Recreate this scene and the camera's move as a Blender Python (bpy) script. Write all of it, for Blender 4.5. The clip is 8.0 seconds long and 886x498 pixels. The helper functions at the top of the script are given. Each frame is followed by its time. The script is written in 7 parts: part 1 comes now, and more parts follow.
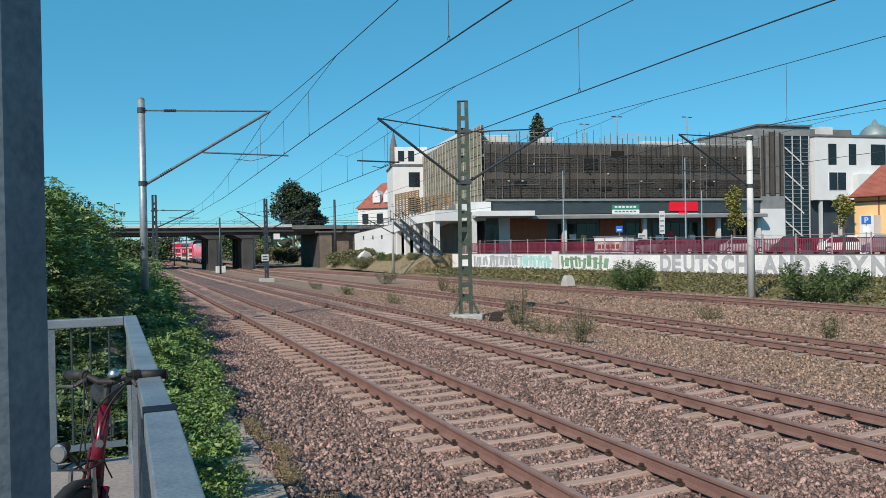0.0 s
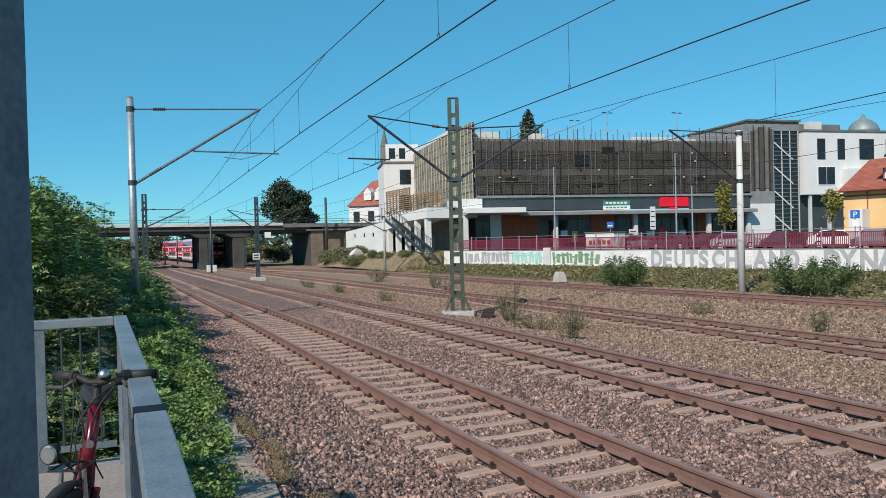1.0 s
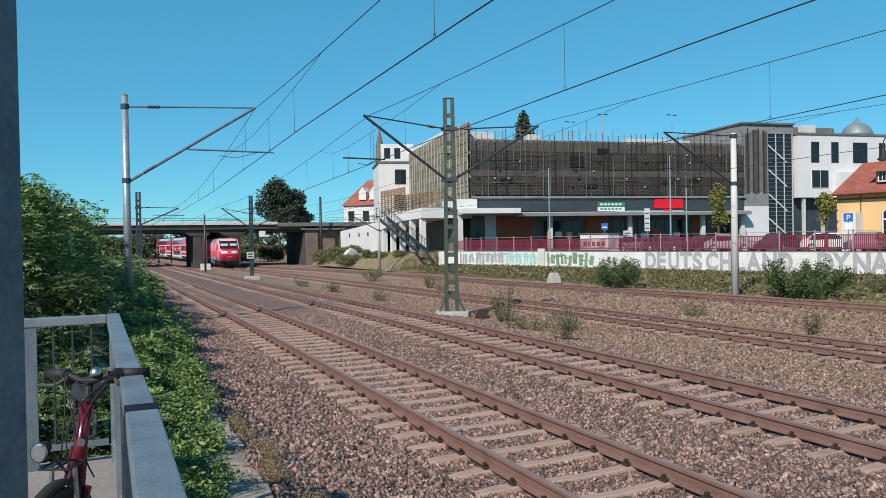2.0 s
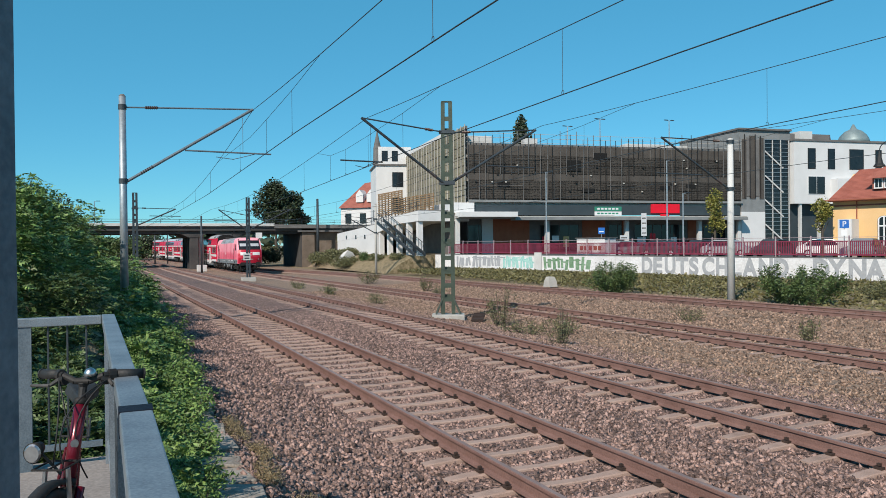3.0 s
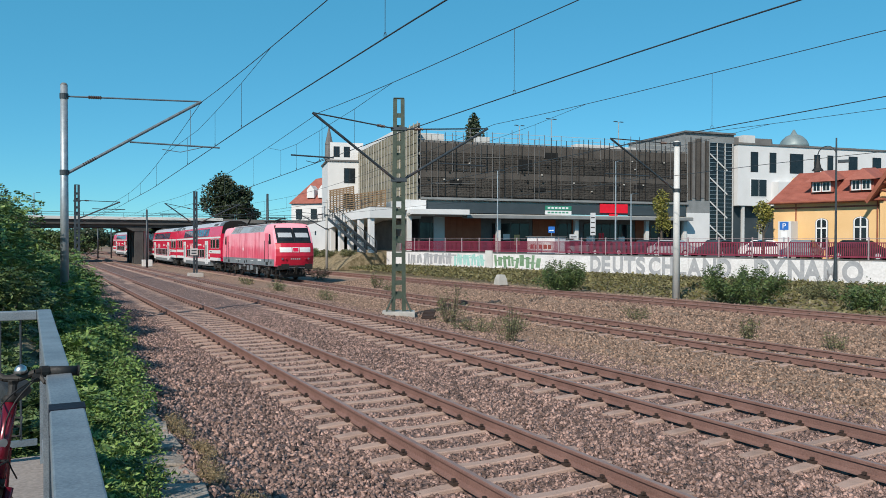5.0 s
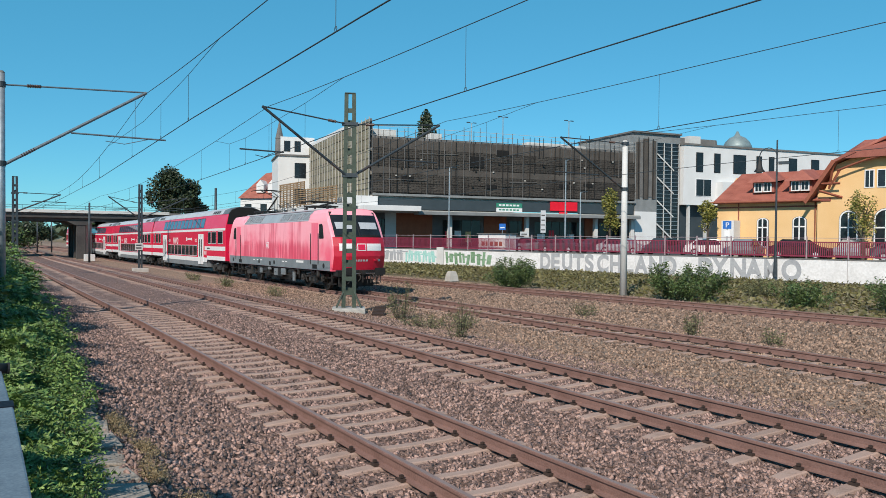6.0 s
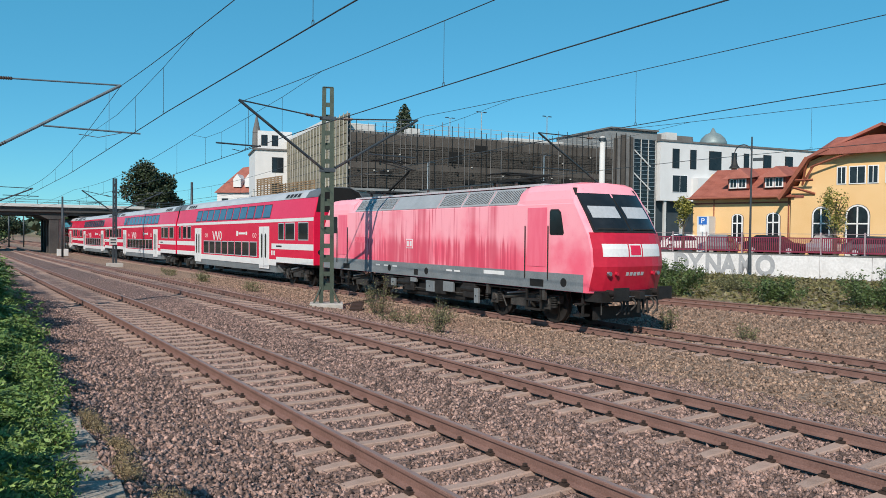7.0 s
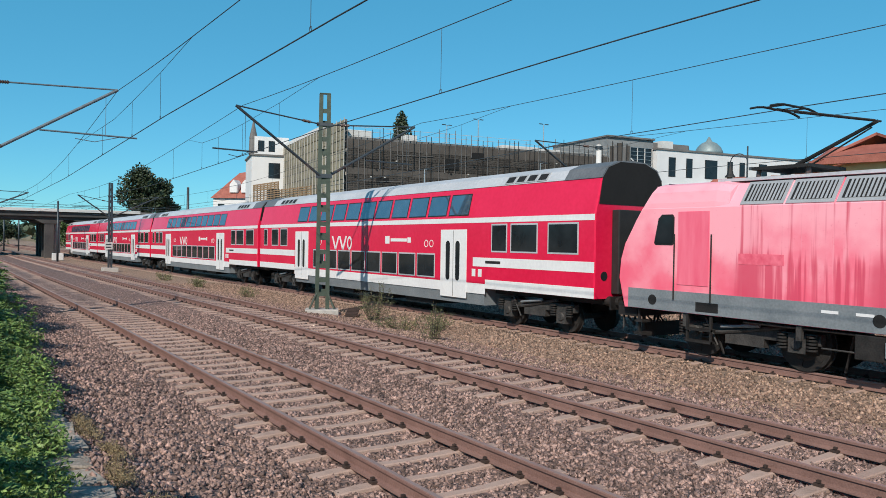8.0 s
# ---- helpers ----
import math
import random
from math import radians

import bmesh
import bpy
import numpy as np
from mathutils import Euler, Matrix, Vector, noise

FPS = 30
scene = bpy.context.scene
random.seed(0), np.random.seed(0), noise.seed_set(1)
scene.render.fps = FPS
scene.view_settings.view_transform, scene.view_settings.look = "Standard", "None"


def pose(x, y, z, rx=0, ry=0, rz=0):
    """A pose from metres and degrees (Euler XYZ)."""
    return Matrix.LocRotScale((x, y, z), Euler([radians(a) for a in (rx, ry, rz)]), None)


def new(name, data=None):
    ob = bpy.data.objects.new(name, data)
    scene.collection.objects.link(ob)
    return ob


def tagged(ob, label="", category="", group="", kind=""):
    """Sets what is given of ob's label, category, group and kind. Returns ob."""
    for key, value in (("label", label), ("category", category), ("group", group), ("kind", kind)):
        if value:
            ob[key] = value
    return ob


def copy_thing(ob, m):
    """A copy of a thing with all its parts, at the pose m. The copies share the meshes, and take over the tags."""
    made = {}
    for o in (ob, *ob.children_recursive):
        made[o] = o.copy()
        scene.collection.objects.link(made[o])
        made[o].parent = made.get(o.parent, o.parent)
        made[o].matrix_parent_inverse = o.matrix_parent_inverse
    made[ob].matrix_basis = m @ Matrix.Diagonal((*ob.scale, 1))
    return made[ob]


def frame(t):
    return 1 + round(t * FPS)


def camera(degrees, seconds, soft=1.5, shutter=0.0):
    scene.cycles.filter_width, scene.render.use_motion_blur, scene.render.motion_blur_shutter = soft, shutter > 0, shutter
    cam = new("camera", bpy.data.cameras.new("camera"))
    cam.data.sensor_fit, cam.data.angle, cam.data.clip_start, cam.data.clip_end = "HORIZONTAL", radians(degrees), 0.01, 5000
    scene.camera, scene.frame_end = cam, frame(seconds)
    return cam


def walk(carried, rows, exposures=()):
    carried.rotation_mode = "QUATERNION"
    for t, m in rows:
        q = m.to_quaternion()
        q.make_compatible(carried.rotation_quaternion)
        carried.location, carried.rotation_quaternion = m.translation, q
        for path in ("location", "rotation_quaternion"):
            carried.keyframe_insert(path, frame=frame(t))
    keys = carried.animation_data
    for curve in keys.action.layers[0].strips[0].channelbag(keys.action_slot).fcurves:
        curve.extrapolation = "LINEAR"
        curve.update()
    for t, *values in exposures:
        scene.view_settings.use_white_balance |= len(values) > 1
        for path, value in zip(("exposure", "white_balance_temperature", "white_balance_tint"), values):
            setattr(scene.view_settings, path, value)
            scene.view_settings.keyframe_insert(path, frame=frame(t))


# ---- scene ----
# ---------------- camera and its path ----------------
EYE = (0.0, 0.0, 2.47)
cam = camera(61.0, 8.0, soft=0.85)
PATH = [(0.0, -23.116, -0.441, 0.978), (0.5, -23.457, -0.613, 1.298), (1.0, -23.756, -0.671, 1.406), (1.5, -23.95, -0.745, 1.21),
        (3.0, -24.404, -0.429, 0.535), (3.5, -24.443, -0.342, 0.301), (4.0, -25.094, -0.165, 0.111), (4.5, -26.354, -0.367, 0.036),
        (6.0, -31.758, -0.901, -0.528), (6.5, -33.009, -0.987, -0.631), (7.0, -33.403, -1.256, -0.638), (7.5, -33.647, -1.015, -1.075),
        (8.0, -33.693, -0.73, -1.019)]
ARM = 0.40  # held this far in front of the turning body


def eye_at(yaw):
    return (EYE[0] + ARM * (math.sin(radians(-yaw)) - math.sin(radians(23.1))), EYE[1] + ARM * (math.cos(radians(-yaw)) - math.cos(radians(23.1))), EYE[2])


walk(cam, [(t, pose(*eye_at(y), 90 + p, r, y)) for t, y, p, r in PATH], exposures=[(0.0, 0.0), (8.0, 0.0)])

# ---------------- world and sun ----------------
SUN_WAY = Vector((0.79, 0.61, -0.78)).normalized()
world = bpy.data.worlds.new("world")
scene.world = world
world.use_nodes = True
wn = world.node_tree.nodes
sky = wn.new("ShaderNodeTexSky")
sky.sky_type, sky.sun_disc = "NISHITA", False
sky.sun_elevation, sky.sun_rotation = radians(38), radians(232.3)
sky.air_density, sky.dust_density, sky.ozone_density, sky.altitude = 1.0, 0.0, 6.0, 1500
tint = wn.new("ShaderNodeMix")
tint.data_type, tint.blend_type = "RGBA", "MULTIPLY"
tint.inputs[0].default_value = 1.0
tint.inputs[7].default_value = (0.60, 0.96, 0.89, 1)
world.node_tree.links.new(sky.outputs[0], tint.inputs[6])
haze = wn.new("ShaderNodeMix")  # haze that pales the lower sky
haze.data_type = "RGBA"
way_up = wn.new("ShaderNodeTexCoord")
height = wn.new("ShaderNodeSeparateXYZ")
thin = wn.new("ShaderNodeMapRange")
thin.interpolation_type = "SMOOTHSTEP"
for key, value in (("From Min", 0.30), ("From Max", 0.85), ("To Min", 0.45), ("To Max", 0.05)):
    thin.inputs[key].default_value = value
world.node_tree.links.new(way_up.outputs["Generated"], height.inputs[0])
world.node_tree.links.new(height.outputs[2], thin.inputs[0])
world.node_tree.links.new(thin.outputs[0], haze.inputs[0])
haze.inputs[7].default_value = (0.42, 3.3, 5.25, 1)
world.node_tree.links.new(tint.outputs[2], haze.inputs[6])
world.node_tree.links.new(haze.outputs[2], wn["Background"].inputs[0])
wn["Background"].inputs[1].default_value = 0.135
sun = new("sun", bpy.data.lights.new("sun", "SUN"))
sun.data.energy, sun.data.angle, sun.data.color = 4.7, radians(0.5), (1.0, 0.90, 0.79)
sun.rotation_mode = "QUATERNION"
sun.rotation_quaternion = SUN_WAY.to_track_quat("-Z", "Y")
sun.location = (0, 0, 60)


# ---------------- materials ----------------
def mat(name, c1, c2, scale=2.0, fine=40.0, rough=0.7, metal=0.0, bump=0.2, dist=0.01, stretch=(1, 1, 1), spec=0.5, rnd=0.0, lo=0.35, hi=0.65):
    """A surface that varies between two colours at two scales, with fine relief."""
    m = bpy.data.materials.new(name)
    m.use_nodes = True
    nt = m.node_tree
    N, L = nt.nodes, nt.links
    b = N["Principled BSDF"]
    b.inputs["Roughness"].default_value = rough
    b.inputs["Metallic"].default_value = metal
    b.inputs["Specular IOR Level"].default_value = spec
    tc = N.new("ShaderNodeTexCoord")
    mp = N.new("ShaderNodeMapping")
    mp.inputs["Scale"].default_value = stretch
    L.new(tc.outputs["Object"], mp.inputs[0])
    n1 = N.new("ShaderNodeTexNoise")
    n1.inputs["Scale"].default_value, n1.inputs["Detail"].default_value = scale, 6
    n2 = N.new("ShaderNodeTexNoise")
    n2.inputs["Scale"].default_value, n2.inputs["Detail"].default_value = fine, 4
    L.new(mp.outputs[0], n1.inputs["Vector"])
    L.new(mp.outputs[0], n2.inputs["Vector"])
    mx = N.new("ShaderNodeMath")
    mx.operation = "MULTIPLY_ADD"
    L.new(n2.outputs[0], mx.inputs[0])
    mx.inputs[1].default_value = 0.5
    half = N.new("ShaderNodeMath")
    half.operation = "MULTIPLY"
    half.inputs[1].default_value = 0.5
    L.new(n1.outputs[0], half.inputs[0])
    L.new(half.outputs[0], mx.inputs[2])
    last = mx
    if rnd:
        info = N.new("ShaderNodeObjectInfo")
        ad = N.new("ShaderNodeMath")
        ad.operation = "MULTIPLY_ADD"
        ad.inputs[1].default_value = rnd
        L.new(info.outputs["Random"], ad.inputs[0])
        L.new(mx.outputs[0], ad.inputs[2])
        last = ad
    cr = N.new("ShaderNodeValToRGB")
    cr.color_ramp.elements[0].position, cr.color_ramp.elements[1].position = lo, hi
    cr.color_ramp.elements[0].color, cr.color_ramp.elements[1].color = (*c1, 1), (*c2, 1)
    L.new(last.outputs[0], cr.inputs[0])
    L.new(cr.outputs[0], b.inputs["Base Color"])
    if bump:
        bp = N.new("ShaderNodeBump")
        bp.inputs["Strength"].default_value, bp.inputs["Distance"].default_value = bump, dist
        L.new(n2.outputs[0], bp.inputs["Height"])
        L.new(bp.outputs[0], b.inputs["Normal"])
    return m


def island(m, amount=0.3):
    """Lets joined pieces differ a little in brightness from one to the next."""
    nt = m.node_tree
    N, L = nt.nodes, nt.links
    b = N["Principled BSDF"]
    src = b.inputs["Base Color"].links[0].from_socket
    g = N.new("ShaderNodeNewGeometry")
    hs = N.new("ShaderNodeHueSaturation")
    ma = N.new("ShaderNodeMath")
    ma.operation = "MULTIPLY_ADD"
    ma.inputs[1].default_value, ma.inputs[2].default_value = 2 * amount, 1 - amount
    L.new(g.outputs["Random Per Island"], ma.inputs[0])
    L.new(ma.outputs[0], hs.inputs["Value"])
    L.new(src, hs.inputs["Color"])
    L.new(hs.outputs[0], b.inputs["Base Color"])
    return m


def leaf_mat(name, c1, c2):
    m = mat(name, c1, c2, scale=1.5, fine=12, rough=0.55, bump=0)
    island(m, 0.45)
    return m


M_BALLAST = island(mat("ballast_stone", (0.072, 0.049, 0.043), (0.43, 0.285, 0.240), 6, 60, 0.85, bump=0.4), 0.70)
M_BALLAST_PALE = island(mat("ballast_pale", (0.12, 0.080, 0.058), (0.41, 0.278, 0.204), 6, 60, 0.85, bump=0.4), 0.62)
M_SLEEPER = mat("sleeper_concrete", (0.23, 0.160, 0.127), (0.43, 0.305, 0.25), 3, 60, 0.85, bump=0.3, rnd=0.15)
M_RAIL = mat("rail_rust", (0.16, 0.088, 0.072), (0.27, 0.16, 0.135), 3, 50, 0.75, 0.1, bump=0.2)
M_RAILTOP = mat("rail_head_steel", (0.26, 0.17, 0.145), (0.38, 0.27, 0.235), 2, 80, 0.5, 0.25, bump=0.05)
M_CLIP = mat("rail_clip_rust", (0.03, 0.02, 0.017), (0.07, 0.045, 0.035), 9, 60, 0.8, 0.2)
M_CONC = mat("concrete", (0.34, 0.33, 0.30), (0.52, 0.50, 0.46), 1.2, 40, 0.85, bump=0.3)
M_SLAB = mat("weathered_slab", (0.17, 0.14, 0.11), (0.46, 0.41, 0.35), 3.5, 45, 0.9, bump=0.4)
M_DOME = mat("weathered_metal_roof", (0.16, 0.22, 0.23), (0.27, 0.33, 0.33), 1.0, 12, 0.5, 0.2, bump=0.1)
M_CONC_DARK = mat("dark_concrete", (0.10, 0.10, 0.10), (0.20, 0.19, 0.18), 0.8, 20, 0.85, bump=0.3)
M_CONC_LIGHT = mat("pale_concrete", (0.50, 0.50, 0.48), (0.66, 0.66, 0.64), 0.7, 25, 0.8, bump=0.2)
M_GALV = mat("galvanised_steel", (0.26, 0.31, 0.34), (0.44, 0.49, 0.52), 7, 90, 0.5, 0.55, bump=0.08)
# galvanised steel in a darker, bluer copy, with the posts' shade in its colour
M_GALV_POST = mat("shade_blue_galvanised", (0.085, 0.115, 0.14), (0.17, 0.21, 0.24), 9, 80, 0.6, 0.3, bump=0.15)
M_GALV_RAIL = mat("galvanised_rail", (0.17, 0.195, 0.22), (0.33, 0.37, 0.40), 5, 120, 0.48, 0.5, bump=0.08)
M_GREEN_STEEL = mat("green_painted_steel", (0.03, 0.045, 0.032), (0.07, 0.095, 0.07), 4, 60, 0.55, 0.1, bump=0.15)
M_DARK_STEEL = mat("dark_steel", (0.035, 0.045, 0.055), (0.075, 0.09, 0.10), 4, 60, 0.5, 0.4, bump=0.1)
M_WIRE = mat("wire_copper_dark", (0.03, 0.045, 0.055), (0.06, 0.075, 0.085), 4, 60, 0.6, 0.3, bump=0)
M_INSUL = mat("brown_insulator", (0.05, 0.03, 0.025), (0.09, 0.05, 0.04), 10, 60, 0.3)
M_WHITE = mat("white_render", (0.63, 0.63, 0.62), (0.74, 0.74, 0.735), 0.5, 20, 0.85, bump=0.1)
M_YELLOW = mat("yellow_render", (0.72, 0.455, 0.20), (0.80, 0.535, 0.27), 0.6, 20, 0.85, bump=0.12)
M_TILE = mat("red_roof_tile", (0.22, 0.062, 0.043), (0.37, 0.125, 0.09), 1.5, 30, 0.75, bump=0.3, rnd=0.1)
M_TRIM_RED = mat("red_brown_timber", (0.22, 0.06, 0.035), (0.34, 0.11, 0.06), 3, 40, 0.7, bump=0.2)
M_GLASS = mat("dark_window_glass", (0.010, 0.013, 0.016), (0.024, 0.029, 0.034), 0.5, 3, 0.08, 0, bump=0, spec=0.4)
# blue base colour stands in for sky mirrored by the tilted upper windows
M_GLASS_BLUE = mat("sky_toned_train_glass", (0.03, 0.06, 0.10), (0.06, 0.10, 0.15), 0.5, 3, 0.05, 0, bump=0, spec=1.0)
M_GLASS_BLUE.node_tree.nodes["Principled BSDF"].inputs["IOR"].default_value = 2.2
M_FRAME_WHITE = mat("white_window_frame", (0.70, 0.70, 0.70), (0.80, 0.80, 0.80), 2, 30, 0.5, bump=0)
# soot plus the shade below the deck, both put into this dark tone
M_BRIDGE = mat("sooty_shaded_concrete", (0.035, 0.035, 0.036), (0.085, 0.08, 0.075), 0.6, 15, 0.85, bump=0.3)
M_SOIL_CONC = mat("brown_stained_concrete", (0.10, 0.075, 0.055), (0.24, 0.19, 0.15), 0.7, 18, 0.9, bump=0.4)
M_LEDGE = mat("grey_painted_ledge", (0.17, 0.18, 0.18), (0.27, 0.28, 0.28), 1.0, 20, 0.7, bump=0.1)
M_TAUPE = mat("dusty_taupe_sheet", (0.052, 0.045, 0.039), (0.105, 0.091, 0.078), 0.6, 9, 0.8, bump=0.3)
M_GEAR = mat("dusty_grey_running_gear", (0.022, 0.021, 0.020), (0.085, 0.08, 0.075), 5, 30, 0.65, 0.2, bump=0.2)
M_BLUEGREY = mat("blue_grey_cladding", (0.034, 0.047, 0.055), (0.056, 0.073, 0.083), 0.8, 20, 0.5, 0.1, bump=0.05)
M_BRICKRED = mat("red_brown_panel", (0.26, 0.07, 0.028), (0.36, 0.11, 0.05), 1.2, 30, 0.7, bump=0.2)
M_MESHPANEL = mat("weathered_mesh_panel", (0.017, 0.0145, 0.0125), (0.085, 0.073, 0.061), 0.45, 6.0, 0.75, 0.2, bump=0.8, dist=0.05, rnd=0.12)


def perforated(m, scale, depth):
    """Rows of dark holes punched through the sheet."""
    N, L = m.node_tree.nodes, m.node_tree.links
    b = N["Principled BSDF"]
    src = b.inputs["Base Color"].links[0].from_socket
    tc, vo, mr, mx = N.new("ShaderNodeTexCoord"), N.new("ShaderNodeTexVoronoi"), N.new("ShaderNodeMapRange"), N.new("ShaderNodeMix")
    vo.inputs["Scale"].default_value, vo.inputs["Randomness"].default_value = scale, 0.35
    mr.inputs["From Min"].default_value, mr.inputs["From Max"].default_value, mr.inputs["To Min"].default_value, mr.inputs["To Max"].default_value = 0.28, 0.42, depth, 1.0
    mx.data_type, mx.blend_type = "RGBA", "MULTIPLY"
    mx.inputs[0].default_value = 1.0
    L.new(tc.outputs["Object"], vo.inputs["Vector"])
    L.new(vo.outputs["Distance"], mr.inputs[0])
    L.new(src, mx.inputs[6])
    L.new(mr.outputs[0], mx.inputs[7])
    L.new(mx.outputs[2], b.inputs["Base Color"])


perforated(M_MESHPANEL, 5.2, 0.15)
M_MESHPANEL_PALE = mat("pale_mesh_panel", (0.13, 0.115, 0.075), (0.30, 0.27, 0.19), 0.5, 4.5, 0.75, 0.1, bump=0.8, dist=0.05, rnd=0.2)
M_TIMBER = mat("brown_timber", (0.22, 0.14, 0.07), (0.38, 0.25, 0.14), 2, 30, 0.8, bump=0.3)
M_RED = mat("traffic_red_paint", (0.67, 0.009, 0.052), (0.75, 0.016, 0.070), 0.8, 8, 0.26, 0, bump=0, spec=0.6)
M_RED_DULL = mat("dull_red_paint", (0.46, 0.010, 0.032), (0.56, 0.016, 0.045), 0.8, 8, 0.4, 0, bump=0)
def faded_paint():
    """Red paint bleached to pink, with redder streaks where rain has run down the sides."""
    m = bpy.data.materials.new("faded_red_paint")
    m.use_nodes = True
    N, L = m.node_tree.nodes, m.node_tree.links
    b = N["Principled BSDF"]
    b.inputs["Roughness"].default_value, b.inputs["Specular IOR Level"].default_value = 0.4, 0.3
    tc = N.new("ShaderNodeTexCoord")
    sp = N.new("ShaderNodeSeparateXYZ")
    L.new(tc.outputs["Object"], sp.inputs[0])

    def noise(stretch, scale, detail):
        mp, n = N.new("ShaderNodeMapping"), N.new("ShaderNodeTexNoise")
        mp.inputs["Scale"].default_value = stretch
        n.inputs["Scale"].default_value, n.inputs["Detail"].default_value = scale, detail
        L.new(tc.outputs["Object"], mp.inputs[0])
        L.new(mp.outputs[0], n.inputs["Vector"])
        return n.outputs[0]

    def ranged(src, a, c, lo=0.0, hi=1.0):
        q = N.new("ShaderNodeMapRange")
        q.interpolation_type = "SMOOTHSTEP"
        for k, v in zip(("From Min", "From Max", "To Min", "To Max"), (a, c, lo, hi)):
            q.inputs[k].default_value = v
        L.new(src, q.inputs[0])
        return q.outputs[0]

    def math_(op, a, c):
        q = N.new("ShaderNodeMath")
        q.operation = op
        for k, v in enumerate((a, c)):
            if isinstance(v, float):
                q.inputs[k].default_value = v
            else:
                L.new(v, q.inputs[k])
        return q.outputs[0]

    def mix(fac, a, c):
        q = N.new("ShaderNodeMix")
        q.data_type = "RGBA"
        L.new(fac, q.inputs[0])
        for k, v in ((6, a), (7, c)):
            if isinstance(v, tuple):
                q.inputs[k].default_value = (*v, 1)
            else:
                L.new(v, q.inputs[k])
        return q.outputs[2]

    side = math_("MULTIPLY", ranged(sp.outputs[1], 3.0, 3.4), ranged(sp.outputs[1], 14.4, 14.8, 1.0, 0.0))
    low = ranged(sp.outputs[2], 2.75, 2.15, 0.0, 0.13)
    fine = math_("ADD", noise((0.2, 8.0, 0.30), 1.0, 4), low)
    broad = math_("ADD", noise((0.2, 1.1, 0.12), 1.0, 3), low)
    streak = math_("MULTIPLY", math_("MAXIMUM", ranged(fine, 0.55, 0.70), ranged(broad, 0.56, 0.78)), side)
    fade = math_("ADD", noise((1, 1, 1), 0.8, 6), ranged(sp.outputs[2], 1.7, 3.5, 0.0, 0.30))
    c = mix(ranged(fade, 0.38, 0.78), (0.89, 0.14, 0.22), (0.97, 0.40, 0.47))
    c = mix(math_("MULTIPLY", ranged(noise((0.2, 8.0, 0.5), 1.0, 3), 0.58, 0.75), side), c, (0.95, 0.37, 0.44))
    c = mix(math_("MULTIPLY", streak, 0.85), c, (0.64, 0.065, 0.12))
    c = mix(ranged(noise((1, 1, 1), 14.0, 4), 0.62, 0.8, 0.0, 0.35), c, (0.72, 0.12, 0.18))
    L.new(c, b.inputs["Base Color"])
    return m


M_LOCO = faded_paint()
M_LOCO_DOOR = mat("less_faded_red_paint", (0.84, 0.12, 0.20), (0.92, 0.22, 0.30), 1.3, 7, 0.4, 0, bump=0, stretch=(1, 0.8, 0.15))
M_RED_DULL_PINK = mat("faded_emblem_patch", (0.72, 0.09, 0.15), (0.88, 0.2, 0.27), 2.5, 9, 0.4, 0, bump=0, spec=0.3)
# near-black that paints shade onto solid boards and end walls
M_SHADE_BLACK = mat("shade_near_black", (0.004, 0.004, 0.004), (0.008, 0.008, 0.008), 2, 10, 0.9, bump=0)
M_TRAINWHITE = mat("train_white_paint", (0.70, 0.70, 0.70), (0.80, 0.80, 0.79), 1.5, 12, 0.35, 0, bump=0)
M_TRAINGREY = mat("train_grey_frame", (0.16, 0.185, 0.20), (0.25, 0.275, 0.29), 1.5, 20, 0.5, 0.1, bump=0.05)
M_ROOFGREY = mat("train_grey_roof", (0.44, 0.46, 0.48), (0.58, 0.59, 0.61), 0.8, 12, 0.45, 0.15, bump=0.05)
M_HOOD = mat("dark_grey_roof_end", (0.10, 0.11, 0.12), (0.17, 0.18, 0.19), 1.2, 14, 0.5, 0.1, bump=0.05)
M_SILVER = mat("silver_roof_grille", (0.42, 0.43, 0.43), (0.56, 0.56, 0.56), 2, 40, 0.4, 0.4, bump=0.1)
M_BLACK = mat("grimy_black_running_gear", (0.007, 0.007, 0.007), (0.024, 0.022, 0.021), 3, 30, 0.7, 0.2, bump=0.3)
# grime of the running gear, toned down further for the shade underneath
M_UNDER = mat("grimy_shaded_gear", (0.008, 0.0075, 0.007), (0.034, 0.031, 0.029), 4, 30, 0.65, 0.2, bump=0.2)
M_SLEEVE = mat("dark_blue_plastic", (0.006, 0.009, 0.016), (0.014, 0.019, 0.032), 6, 60, 0.7, spec=0.2)
M_RUBBER = mat("black_rubber", (0.012, 0.012, 0.012), (0.025, 0.025, 0.025), 5, 50, 0.65)
M_GRAFFITI_GREY = mat("grey_spray_paint", (0.30, 0.31, 0.33), (0.42, 0.43, 0.44), 2, 10, 0.8, bump=0)
M_GRAFFITI_TEAL = mat("teal_spray_paint", (0.22, 0.50, 0.46), (0.45, 0.68, 0.62), 2, 6, 0.8, bump=0)
M_GRAFFITI_GREEN = mat("green_spray_paint", (0.10, 0.20, 0.10), (0.25, 0.38, 0.25), 2, 6, 0.8, bump=0)
M_WALLPAINT = mat("white_painted_wall", (0.60, 0.59, 0.58), (0.80, 0.79, 0.79), 0.7, 8, 0.85, bump=0.15)
M_FENCE = mat("maroon_fence_paint", (0.16, 0.015, 0.04), (0.26, 0.035, 0.07), 3, 30, 0.6, bump=0)
M_FENCEPOST = mat("grey_fence_post", (0.26, 0.19, 0.21), (0.42, 0.34, 0.36), 3, 30, 0.6, bump=0)
M_SIGNRED = mat("red_sign", (0.70, 0.005, 0.02), (0.78, 0.01, 0.03), 2, 10, 0.4, bump=0)
